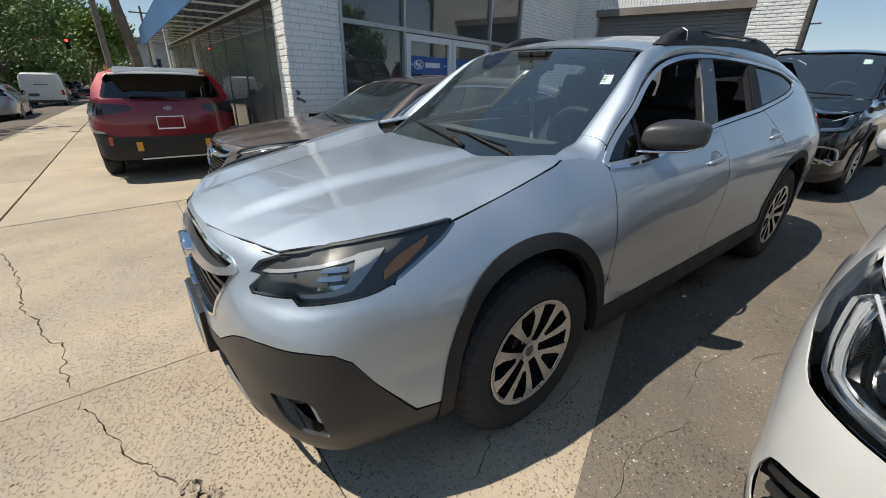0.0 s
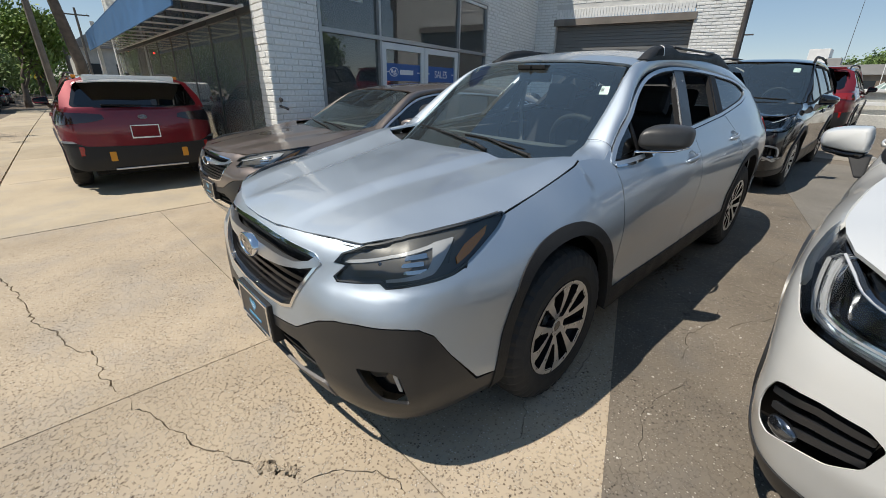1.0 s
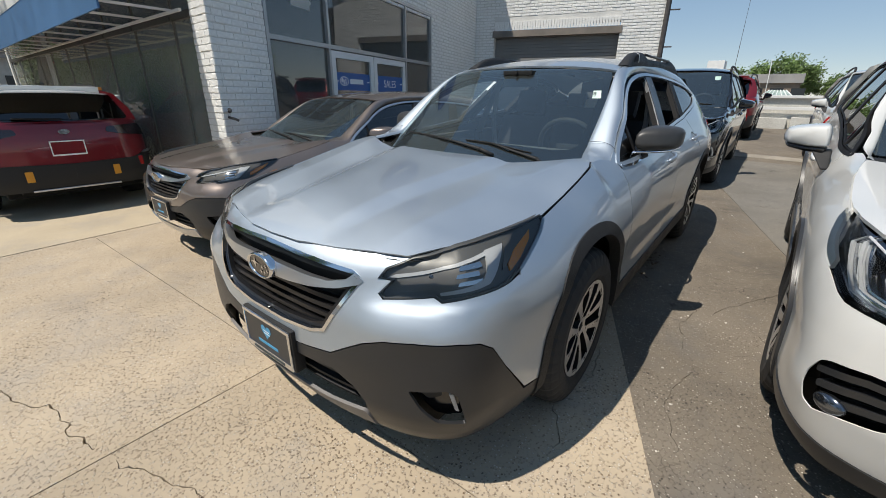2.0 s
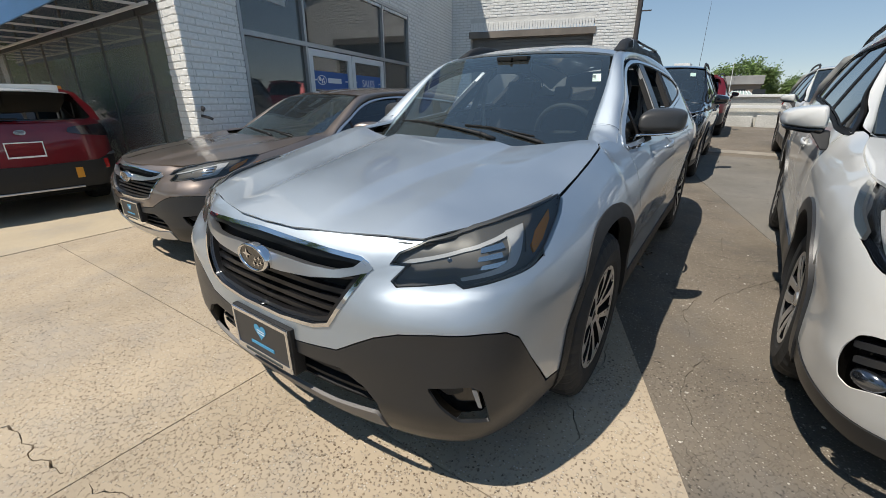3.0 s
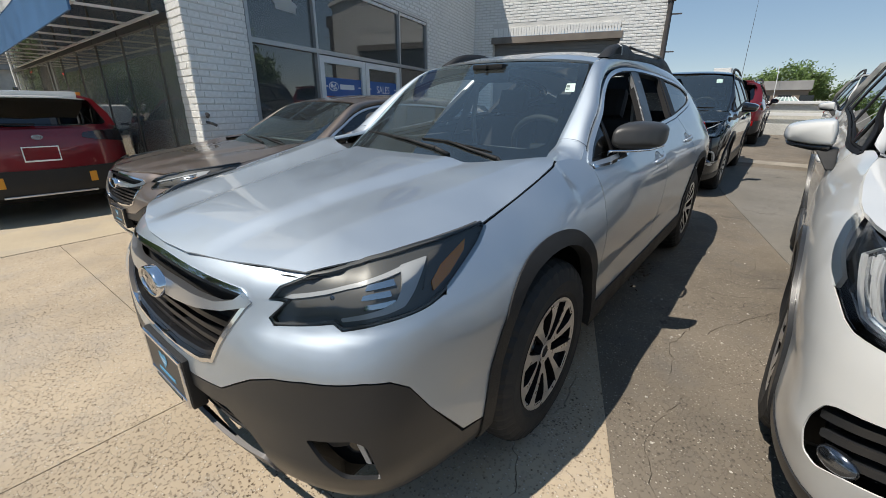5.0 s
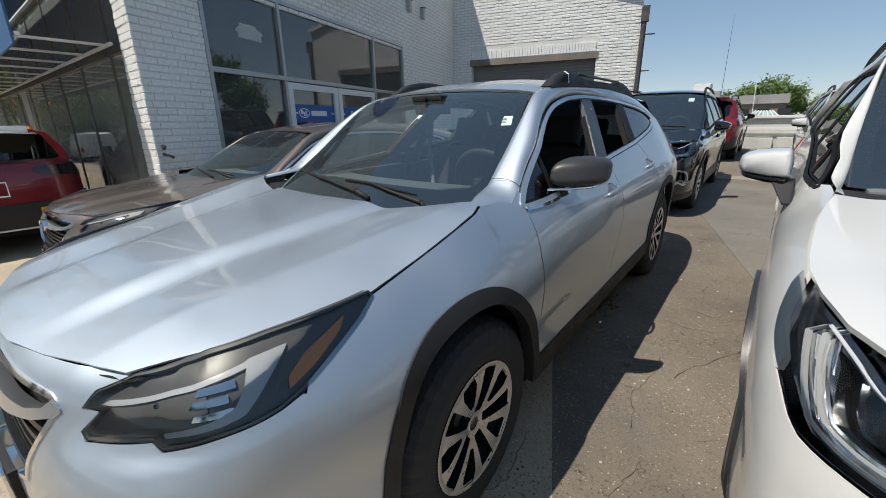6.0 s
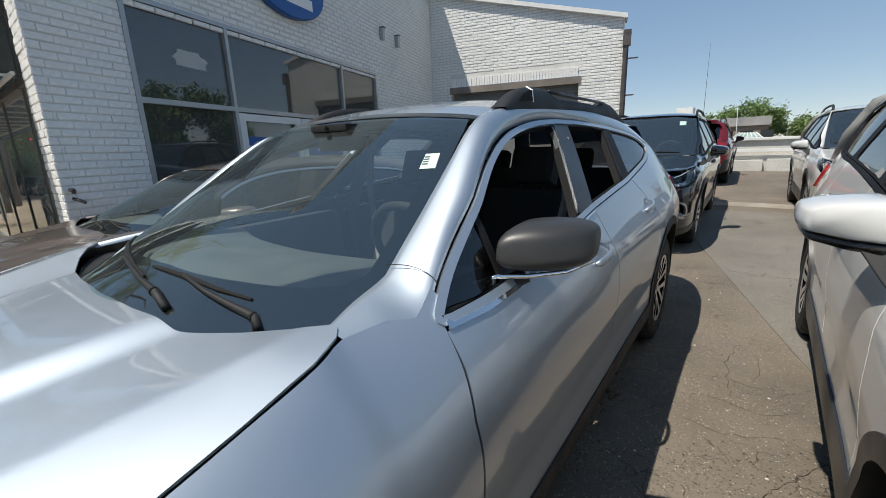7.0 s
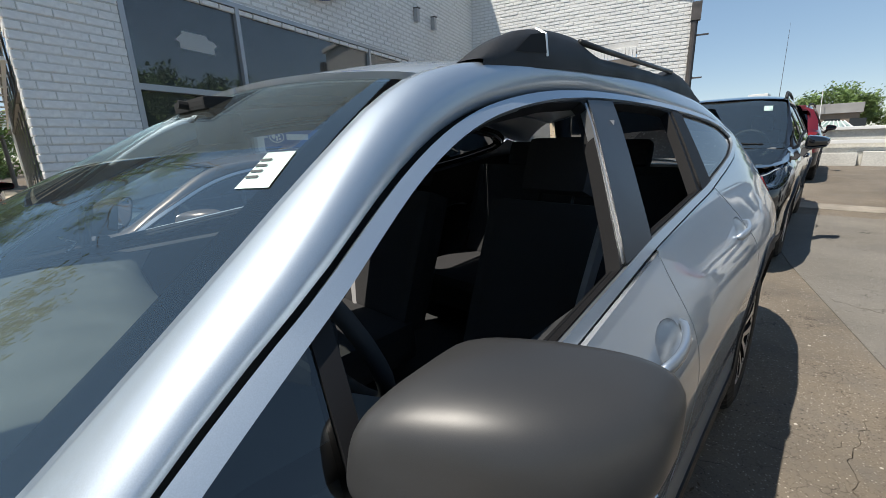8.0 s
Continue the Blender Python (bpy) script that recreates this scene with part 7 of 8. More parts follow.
        q = [(s_ - .95 * o, z + .30 * o) for s_, z in run]
        b.nose("light_guide", rounded(q + [(s_ - .006, z + .0045) for s_, z in q[::-1]], .002), LIGHT_GUIDE if k % 2 == 0 else LAMP_CHROME, depth=.008 + .002 * k, rim=.03, step=.03, split=True, parent=lamps)
    band = rounded([(1.030, .936), (1.046, .914), (.996, .880), (.940, .846), (.890, .820), (.846, .822), (.885, .850), (.925, .884), (.965, .916), (.985, .930)], .004)
    b.nose("lamp_return", band, LAMP_CHROME, depth=.020, rim=.02, step=.02, split=True, parent=lamps)
    for k in range(5):
        f = k / 5
        a_, c_ = (1.040 - .055 * f, .918 + .006 * f), (.893 - .045 * f, .822 + .002 * f)
        b.nose("return_rib", [a_, (a_[0] - .003, a_[1] + .001), (c_[0] - .003, c_[1] + .001), c_], LIGHT_GUIDE, depth=.013, rim=.010, step=.03, split=True, parent=lamps)
    b.nose("lamp_lip", rounded([(.885, .812), (.80, .800), (.60, .780), (.57, .790), (.60, .800), (.80, .817), (.87, .826)], .003), LAMP_CHROME, depth=.014, rim=.02, step=.03, split=True, parent=lamps)
    b.nose("light_guide_top", rounded([(1.03, .945), (.90, .924), (.70, .885), (.70, .881), (.90, .919), (1.03, .940)], .001), LIGHT_GUIDE, depth=.010, rim=.006, step=.04, split=True, parent=lamps)
    b.nose("side_marker", rounded([(1.25, .950), (1.17, .912), (1.10, .880), (1.13, .912), (1.19, .943)], .004), LAMP_INNER, depth=.012, rim=.02, step=.04, split=True, parent=lamps)
    b.nose("projector", rounded([(.68, .822), (.78, .832), (.82, .855), (.78, .880), (.68, .868), (.65, .845)], .02), GLOSS_BLACK, depth=.04, rim=.02, step=.03, split=True, parent=lamps)
    # bonnet, wings
    b.top("bonnet", [(0, -.895), (.40, -.880), (.60, -.845), (.70, -.77), (.77, -.65), (.805, -.52), (.822, -.40), (.824, -.30), (.815, -.1), (.806, .02), (.79, .15), (.762, .31), (.70, .29), (.5, .225), (.2, .19), (0, .185)], suv_hood, paint_, step=st)
    fa = arch(0, .430, .450, .34)
    wing = [(-.640, .836), (-.63, .862), (-.53, .905), (-.44, .952), (-.40, .975), (-.30, .985), (-.1, 1.006), (.02, 1.018), (.15, 1.035), (.30, 1.060), (.42, 1.072), (.52, 1.058), (.535, 1.0), (.50, .80), (.49, .60), (.50, .45), (.44, .36)] + [p for p in fa[::-1] if p[1] > .36 and p[0] > -.36] + [(-.375, .735)]
    b.side("front_wing", wing, paint_, step=st)
    da = arch(base, .440, .455, .34)
    d1 = b.side("front_door", [(.540, 1.045), (.542, 1.0), (.507, .80), (.497, .60), (.507, .45), (1.0, .44), (1.45, .44), (1.505, .60), (1.515, .80), (1.51, 1.108), (1.0, 1.078), (.7, 1.055)], paint_, step=st, holes=[handle_cup(*SUV_HANDLES[0])])
    d2 = b.side("rear_door", [(1.517, 1.109), (1.522, .80), (1.512, .60), (1.457, .44), (2.2, .45)] + [p for p in da if .46 < p[1] < .72 and p[0] < base] + [(2.32, .78), (2.42, .95), (2.43, 1.155), (2.0, 1.133)], paint_, step=st, holes=[handle_cup(*SUV_HANDLES[1])])
    b.side("rear_quarter", [(2.437, 1.156), (2.427, .95), (2.33, .78), (2.305, .73)] + [p for p in da if p[1] > .70 and p[0] > 2.33] + [p for p in da if .36 < p[1] < .70 and p[0] > base] + [(3.1, .36), (3.36, .40), (3.38, 1.42), (3.20, 1.458), (3.23, 1.38), (3.155, 1.222), (3.085, 1.178), (2.6, 1.158)], paint_, step=st)
    b.side("sill_cladding", [(.42, .452), (1.0, .434), (1.45, .434), (2.26, .444), (2.28, .30), (2.2, .24), (.45, .24), (.42, .30)], CLAD, step=.08, lift=.008)
    for yc, r in ((0, .430), (base, .440)):
        o_, i_ = arch(yc, r + .006, .457, .25), arch(yc, r - .055, .400, .25)
        b.side("arch_cladding", o_ + i_[::-1], CLAD, step=.04, lift=.012, rim=.05)
    # windows
    inn = grown(SUV_DLO, -.016)
    b.side("window_frame", SUV_DLO, SEAL, holes=[inn], step=.05, rim=.006, lift=.004)
    wf = rounded([(.735, 1.082), (.755, 1.224), (.99, 1.37), (1.13, 1.437), (1.30, 1.488), (1.50, 1.515), (1.46, 1.135), (1.0, 1.105)], .02)
    wr = rounded([(1.60, 1.522), (1.9, 1.528), (2.28, 1.520), (2.36, 1.180), (2.0, 1.160), (1.56, 1.140)], .02)
    wq = rounded([(2.40, 1.510), (2.7, 1.496), (3.03, 1.458), (3.16, 1.425), (3.19, 1.38), (3.12, 1.245), (3.06, 1.205), (2.47, 1.185)], .03)
    ws = [(.545, 1.070), (.66, 1.152), (.738, 1.205), (.718, 1.079)]
    b.side("window_seal", inn, SEAL, holes=[wf, wr, wq, ws], step=.05, rim=.02, depth=.006)
    b.side("front_window", wf, DARK_GLASS, step=.08, rim=0, depth=.012, parent=d1)
    b.side("rear_window_pane", wr, PRIVACY, step=.08, rim=0, depth=.012, parent=d2)
    b.side("rear_quarter_light", wq, PRIVACY, step=.08, rim=0, depth=.012)
    b.side("quarter_light", ws, DARK_GLASS, step=.08, rim=0, depth=.012)
    ys = np.concatenate([np.linspace(.31, .5, 8), np.linspace(.54, 3.44, 46)])
    pin, poz = SUV_PIN(ys), SUV_POZ(ys)
    pox = SUV.flank(ys, poz)
    rows = []
    for t in np.linspace(0, 1, 8):
        bulge = 4 * t * (1 - t) * np.interp(ys, [.3, .5, .7, 3.45], [0, .01, .018, .014])
        rows.append(np.column_stack([(1 - t) * (pox - .004) + t * pin[:, 0] + bulge * .75, ys, (1 - t) * poz + t * pin[:, 1] + bulge * .75]))
    rows = [rows[0] - (.02, 0, .01)] + rows + [rows[-1] - (.004, 0, .016)]
    for k in (0, 1):
        bmm = bmesh.new()
        bmm.from_mesh(loft_mesh("roof_side", [b.warp(r) if b.warp else r for r in rows], mirror=k))
        bmesh.ops.recalc_face_normals(bmm, faces=bmm.faces)
        part("roof_side", bmm, paint_, root, smooth=True)
    ry = np.linspace(1.2, 3.45, 24)
    rx = SUV_PIN(ry)[:, 0] + .002

    def roof_fn(x, y):
        e = SUV_PIN(y)
        q = np.clip(np.abs(x) / np.maximum(e[..., 0], .05), 0, 1.1)
        return SUV_ROOF(y) + (e[..., 1] - .002 - SUV_ROOF(y)) * q**3
    b.top("roof", [(0, 1.06), (.3, 1.09), (.55, 1.15)] + list(zip(rx, ry)) + [(.5, 3.60), (0, 3.64)], roof_fn, roof_paint or paint_, step=.08)
    outline = [(0, 1.075), (.4, 1.065), (.72, 1.055), (.742, 1.10), (.712, 1.225), (.686, 1.355), (.66, 1.47), (.636, 1.54), (.4, 1.572), (0, 1.585)]
    clear = rounded([(0, 1.125), (.4, 1.115), (.66, 1.110), (.66, 1.225), (.635, 1.355), (.605, 1.47), (.58, 1.512), (.38, 1.532), (0, 1.542)], .01)
    b.screen("windscreen_border", np.vstack([outline, clear[::-1]]), GLOSS_BLACK, step=.05, lift=.0005, fy=suv_glass)
    b.screen("windscreen", outline, SCREEN_GLASS, step=.08, lift=.003, fy=suv_glass)
    b.screen("price_sheet", [(.46, 1.46), (.54, 1.455), (.53, 1.51), (.45, 1.515)], PAPER, step=.1, lift=-.004, fy=suv_glass, mirror=0)
    b.top("cowl", [(0, .185), (.5, .225), (.70, .29), (.765, .33), (.73, .48), (.4, .30), (0, .22)], lambda x, y: 1.055 + 0 * x, PLASTIC, step=.08, lift=-.004)
    for x0, x1 in ((.55, .0), (-.08, -.62)):
        pts = [(x0 + (x1 - x0) * t, float(suv_glass(x0 + (x1 - x0) * t, 1.10 + .03 * t)) - .015, 1.10 + .03 * t) for t in np.linspace(0, 1, 8)]
        b.put("wiper", tube_bm(pts, .008, 5), GAP, smooth=True)
    for sg in (1, -1):
        bm = tube_bm([(sg * (float(SUV_PIN(np.array(y))[0]) - .005), y, float(SUV_PIN(np.array(y))[1]) + dz) for y, dz in ((1.32, .0), (1.42, .045), (1.6, .058), (2.2, .060), (2.8, .058), (3.05, .045), (3.2, .0))], .017, 8)
        rail = b.put("roof_rail", bm, PLASTIC, smooth=True)
        if roof_paint:
            xr = float(SUV_PIN(np.array(3.12))[0]) - .005
            b.put("rail_tip", box_bm(min(sg * (xr - .022), sg * (xr + .022)), max(sg * (xr - .022), sg * (xr + .022)), 3.08, 3.20, 1.585, 1.635, .008), RAIL_ORANGE, parent=rail)
        mirror_suv(b, sg, paint_)
    for d, (y0, z0) in zip((d1, d2), SUV_HANDLES):
        for k, sg in enumerate((1, -1)):
            handle_parts(b, d[k], sg, y0, z0, paint_)
    # tail
    s0 = SUV.s_at(3.37)
    low_red = roof_paint is not None
    b.nose("rear_bumper", [(s0, .40), (s0, .70), (s0 + .26, .70), (s0 + .40, .645), (L, .625), (L, .33), (s0 + .3, .33)] if low_red else [(s0, .40), (s0, .66), (s0 + .3, .64), (L, .62), (L, .33), (s0 + .3, .33)], PLASTIC if low_red else CLAD, step=.07, lift=.012)
    if low_red:
        b.nose("bumper_ledge", rounded([(s0 + .02, .688), (s0 + .02, .712), (s0 + .24, .716), (s0 + .30, .690)], .006), SATIN, step=.04, lift=.020, rim=.02, split=True)
        for sg in (1, -1):
            b.put("bumper_tab", box_bm(min(sg * .375, sg * .445), max(sg * .375, sg * .445), 3.60, 3.712, .445, .57, .008), AMBER_TAB)
        b.put("roof_antenna", box_bm(-.018, .018, 3.16, 3.30, 1.60, 1.69, .012), GLOSS_BLACK)
    gate = [(s0, .665), (s0, 1.12), (s0 + .12, 1.135), (L, 1.135), (L, .625), (s0 + .3, .645)]
    b.nose("tailgate", gate, paint_, step=.06)
    tl = b.nose("tail_lamp", rounded([(s0 - .14, .93), (s0 - .16, 1.06), (s0 - .08, 1.085), (L - .55, 1.055), (L - .42, 1.04), (L - .40, .985), (L - .55, .95), (s0 + .05, .905)], .015), SMOKED if low_red else RED_LENS, step=.05, lift=.014, rim=.02, split=True)
    b.nose("lamp_inset", rounded([(s0 + .08, .97), (s0 + .08, 1.045), (s0 + .20, 1.035), (s0 + .20, .965)], .01), GLOSS_BLACK, step=.05, lift=.017, rim=.004, split=True, parent=tl)
    b.nose("lamp_inset", rounded([(s0 + .0, .955), (s0 + .0, 1.03), (s0 + .06, 1.035), (s0 + .06, .955)], .01), LAMP_BRIGHT, step=.05, lift=.017, rim=.004, split=True, parent=tl)
    fy = lambda x, z: 3.66 - (z - 1.12) * .62 - .10 * x**2 - .25 * x**4
    b.screen("rear_window", rounded([(0, 1.150), (.60, 1.155), (.655, 1.185), (.565, 1.465), (.53, 1.485), (0, 1.495)] if low_red else [(0, 1.135), (.55, 1.145), (.61, 1.19), (.56, 1.50), (.50, 1.545), (0, 1.565)], .02), TAIL_GLASS if low_red else PRIVACY, step=.08, fy=fy, facing=1)
    b.screen("tailgate_frame", [(0, 1.11), (.80, 1.11), (.77, 1.30), (.66, 1.53), (.5, 1.60), (0, 1.615)], paint_, step=.06, fy=lambda x, z: fy(x, z) - .012, facing=1)
    if low_red:
        b.screen("window_border", rounded([(0, 1.125), (.64, 1.13), (.70, 1.16), (.60, 1.51), (.55, 1.53), (0, 1.54)], .02), GLOSS_BLACK, step=.06, fy=lambda x, z: fy(x, z) - .006, facing=1)
    b.put("rear_wiper", tube_bm([(-.02, 3.665, 1.155), (.2, 3.655, 1.165), (.40, 3.63, 1.170)], .012, 6), GAP)
    b.put("roof_spoiler", box_bm(-.50, .50, 3.10, 3.43, 1.535, 1.640, .03) if low_red else box_bm(-.54, .54, 3.36, 3.63, 1.575, 1.622, .014), roof_paint or paint_)
    b.put("number_plate", box_bm(-.155, .155, 3.69, 3.702, .735, .895), paint_)
    bm = bmesh.new()
    for q in ((-.16, .16, 3.70, 3.71, .890, .902), (-.16, .16, 3.70, 3.71, .727, .745), (-.16, -.150, 3.70, 3.71, .745, .890), (.150, .16, 3.70, 3.71, .745, .890)):
        box_bm(*q, bm=bm)
    b.put("plate_frame", bm, PAPER)
    bm = bmesh.new()
    bm.faces.new([bm.verts.new((.052 * math.cos(t), 3.703, 1.006 + .030 * math.sin(t))) for t in (-2 * math.pi * k / 24 for k in range(24))])
    bmesh.ops.solidify(bm, geom=bm.faces[:], thickness=.008)
    b.put("badge", bm, CHROME)
    for sg in (1, -1):
        b.put("bumper_reflector", box_bm(min(sg * .67, sg * .73), max(sg * .67, sg * .73), 3.54, 3.655, .53, .65, .01), RED_LENS)
    b.put("bumper_trim", box_bm(-.42, .42, 3.63, 3.705, .325, .345, .006), SATIN)
    b.put("towing_beam", box_bm(-.5, .5, 3.2, 3.5, .26, .33, .02), GAP)
    # inside
    b.put("cabin_floor", box_bm(-.72, .72, .3, 3.4, .30, .36), TRIM)
    for sg in (1, -1):
        b.put("front_seat", seat_bm(min(sg * .13, sg * .62), max(sg * .13, sg * .62), 1.60, .50), CLOTH)
        b.put("door_lining", box_bm(min(sg * .72, sg * .79), max(sg * .72, sg * .79), .55, 2.4, .38, 1.05, .02), TRIM)
    b.put("rear_seat", seat_bm(-.62, .62, 2.45, .52), CLOTH)
    b.put("boot_floor", box_bm(-.6, .6, 2.6, 3.5, .72, .76), TRIM)
    b.put("dashboard", box_bm(-.68, .68, .40, .80, .70, 1.07, .06), DASH)
    ring = [(.37 + .185 * math.cos(t), .92 - .07 * math.sin(t), 1.07 + .170 * math.sin(t)) for t in (2 * math.pi * k / 24 for k in range(24))]
    b.put("steering_wheel", tube_bm(ring, .016, 6, closed=True), TRIM, smooth=True)
    b.side("inner_shell", [(-.30, .93), (.20, 1.02), (.5, 1.02), (1.5, 1.07), (2.4, 1.12), (3.0, 1.14), (3.35, 1.3), (3.35, .45), (3.1, .5)] + [p for p in arch(base, .45, .47, .4)][::-1] + [(2.2, .30), (.50, .30)] + [p for p in arch(0, .44, .46, .4)][::-1] + [(-.50, .74)], GAP, step=.12, rim=0, depth=.02)
    b.put("underbody", box_bm(-.62, .62, -.75, 3.4, .22, .34, .02), GAP)
    b.put("engine_cover", box_bm(-.62, .62, -.70, .14, .34, .88, .02), GAP)
    b.nose("bumper_core", [(0, .28), (1.0, .28), (1.0, .74), (.5, .86), (0, .88)], GAP, depth=.085, rim=0, step=.15)
    b.nose("tail_core", [(s0, .36), (L, .36), (L, 1.15), (s0, 1.15)], GAP, depth=.03, rim=0, step=.2)
    for yc in (0, base):
        for sg in (1, -1):
            bm = bmesh.new()
            a = [(yc + .46 * math.cos(t), .36 + .48 * math.sin(t)) for t in np.linspace(-.25, math.pi + .25, 18)]
            o_ = [bm.verts.new((sg * .85, y, z)) for y, z in a]
            i_ = [bm.verts.new((sg * .56, y, z)) for y, z in a]
            for j in range(17):
                bm.faces.new((o_[j], o_[j + 1], i_[j + 1], i_[j]))
            bm.faces.new(i_)
            b.put("wheel_well", bm, GAP)
            q = np.array([[sg * .858, yc, wheel_r - .004]])
            if b.warp:
                q[:, :2] = b.warp(q)[:, :2]
            make_wheel(root, tuple(map(float, q[0])), sg, wheel_r, .218, .22, style="curved", turn=11 * sg + yc * 20)
    return b


AMBER_TAB = material("orange_bumper_tab", (0.62, 0.27, 0.02), 0.5)


def mirror_suv(b, sg, paint_):
    shell = rounded([(1.076, 1.140), (1.035, 1.160), (.965, 1.174), (.898, 1.180), (.884, 1.130), (.882, 1.062), (.965, 1.060), (1.070, 1.070), (1.082, 1.100)], .016)
    under = rounded([(1.070, 1.074), (.965, 1.064), (.884, 1.066), (.892, 1.038), (.965, 1.036), (1.060, 1.052)], .008)

    def loft(outline, sections, cx, cz, mat, name, parent=None):
        rows = []
        for y, f in sections:
            rows.append(np.array([(sg * (cx + (x - cx) * f), .655 + y + .55 * (x - .88) - 1.0 * (x - .88) * (1 - f), cz + (z - cz) * f) for x, z in outline]))
        bm = bmesh.new()
        bm.from_mesh(loft_mesh(name, rows, closed=True))
        bm.verts.ensure_lookup_table()
        n = len(outline)
        bm.faces.new([bm.verts[k] for k in range(n)])
        bm.faces.new([bm.verts[k] for k in range(len(bm.verts) - n, len(bm.verts))])
        bmesh.ops.recalc_face_normals(bm, faces=bm.faces)
        return b.put(name, bm, mat, parent=parent, smooth=True), rows

    m, rows = loft(shell, ((-.082, .76), (-.079, .84), (-.070, .91), (-.052, .96), (-.02, .99), (.03, 1), (.058, 1), (.060, .985)), .968, 1.118, paint_, "door_mirror")
    loft(under, ((-.076, .80), (-.068, .90), (-.050, .955), (-.02, .99), (.03, 1), (.060, 1)), .968, 1.055, GLOSS_BLACK, "mirror_base", m)
    bm = bmesh.new()
    mid = rows[-1].mean(axis=0)
    bm.faces.new([bm.verts.new(tuple(mid + (q - mid) * .93 + (0, .004, 0))) for q in rows[-1]])
    b.put("mirror_glass", bm, CHROME, parent=m)
    # a wedge-shaped foot that widens from the door up to the shell
    steps = []
    for f in (0, .12, .5, .85, 1):
        low = np.array([(.894, .500), (.894, .530), (.862, .545), (.862, .510)])
        high = np.array([(.952, .610), (.950, .690), (.868, .690), (.866, .590)])
        q = low + (high - low) * f
        steps.append(np.array([(sg * x, y, .968 + .085 * f) for x, y in rounded(q, .010)]))
    bm = bmesh.new()
    bm.from_mesh(loft_mesh("mirror_foot", steps, closed=True))
    bm.verts.ensure_lookup_table()
    n = len(steps[0])
    bm.faces.new([bm.verts[k] for k in range(n)])
    bm.faces.new([bm.verts[k] for k in range(len(bm.verts) - n, len(bm.verts))])
    bmesh.ops.recalc_face_normals(bm, faces=bm.faces)
    b.put("mirror_foot", bm, PLASTIC, parent=m, smooth=True)


def on_lot(x, y, turn=0.0, dz=0.0):
    return LOT @ pose(x, y, dz, 0, 0, turn)


def on_ground(x, y, turn=0.0):
    return pose(x, y, float(ground_z(np.array(float(x)), np.array(float(y)))), 0, 0, turn)


silver_wagon = thing("estate_car", on_lot(0, 0), "silver crossover estate car, dark cladding, windows open, on the apron", "car")
build_wagon(silver_wagon, SILVER, CLAD)


def lower(p):
    """Bends the wagon into the lower saloon beside it."""
    q = np.array(p, float)
    z = q[:, 2]
    q[:, 2] = np.where(z < .36, z * .93, .335 + (z - .36) * .865)
    q[:, 0] *= .99
    return q


bronze_car = thing("saloon_car", on_ground(-2.53, .49), "bronze-brown saloon car parked beside the silver one", "car")
build_wagon(bronze_car, BROWN, CLAD, warp=lower, rails=False, hero=False, wheel_r=.335, windows_open=False)
white_suv = thing("crossover_car", on_lot(2.4386, .6605, -2), "white crossover car with black arches on the asphalt", "car", "parked crossovers")
build_suv(white_suv, WHITE_CAR)
black_suv = thing("crossover_car", on_lot(-.05, 5.75), "black crossover car parked behind the silver estate", "car", "parked crossovers")
build_suv(black_suv, BLACK_CAR, fogs="frames", fine=False)
copy_thing(white_suv, on_lot(2.82, 7.3))["label"] = "white crossover car farther down the asphalt row"


def hatch(p):
    """Bends the crossover into the lower, shorter hatchback."""
    q = np.array(p, float)
    z = q[:, 2]
    q[:, 2] = np.where(z < .36, z, np.where(z < 1.135, .36 + (z - .36) * .955, 1.10 + (z - 1.135) * .74))
    q[:, 0] *= .985
    return q


red_hatch = thing("crossover_car", on_ground(-5.12 - 3.70, -.44, -91.0), "red crossover car with a white roof on the sidewalk", "car", "parked crossovers")
build_suv(red_hatch, RED, warp=hatch, fine=True, roof_paint=WHITE_CAR)
far_red = thing("crossover_car", on_lot(0.0, 15.8, 180), "dark red crossover car at the end of the row", "car", "parked crossovers")
build_suv(far_red, RED, fine=False)

# ---- beyond the lot and along the street ----
LEAF = material("summer_leaves", (0.13, 0.20, 0.055), 0.6, vary=0.35, scale=0.6, grain=0.3, grain_scale=9)
LEAF_LIGHT = material("sunlit_spring_leaves", (0.16, 0.24, 0.045), 0.6, vary=0.35, scale=0.6, grain=0.3, grain_scale=9)
BARK = material("grey_bark", (0.13, 0.105, 0.085), 0.9, vary=0.3, scale=6, bump=0.8, bump_scale=30)
POLE = material("weathered_pole", (0.20, 0.17, 0.14), 0.85, vary=0.2, scale=4)
STUCCO = material("pale_stucco", (0.52, 0.51, 0.47), 0.85, vary=0.15, scale=1.2, grain=0.1, grain_scale=20, bump=0.3, bump_scale=30)
BROWN_WALL = material("brown_cladding", (0.22, 0.17, 0.13), 0.8, vary=0.15, scale=1)
ROOF_GREY = material("grey_roof", (0.30, 0.29, 0.28), 0.8, vary=0.15, scale=1)
GREENHOUSE = material("greenish_skylight", (0.34, 0.42, 0.38), 0.35, 0.0, vary=0.1, scale=1)
WINDOW_DARK = material("dark_window", (0.03, 0.035, 0.04), 0.15)
for m_ in (LEAF, LEAF_LIGHT):
    m_.node_tree.nodes["Principled BSDF"].inputs["Subsurface Weight"].default_value = 0.0


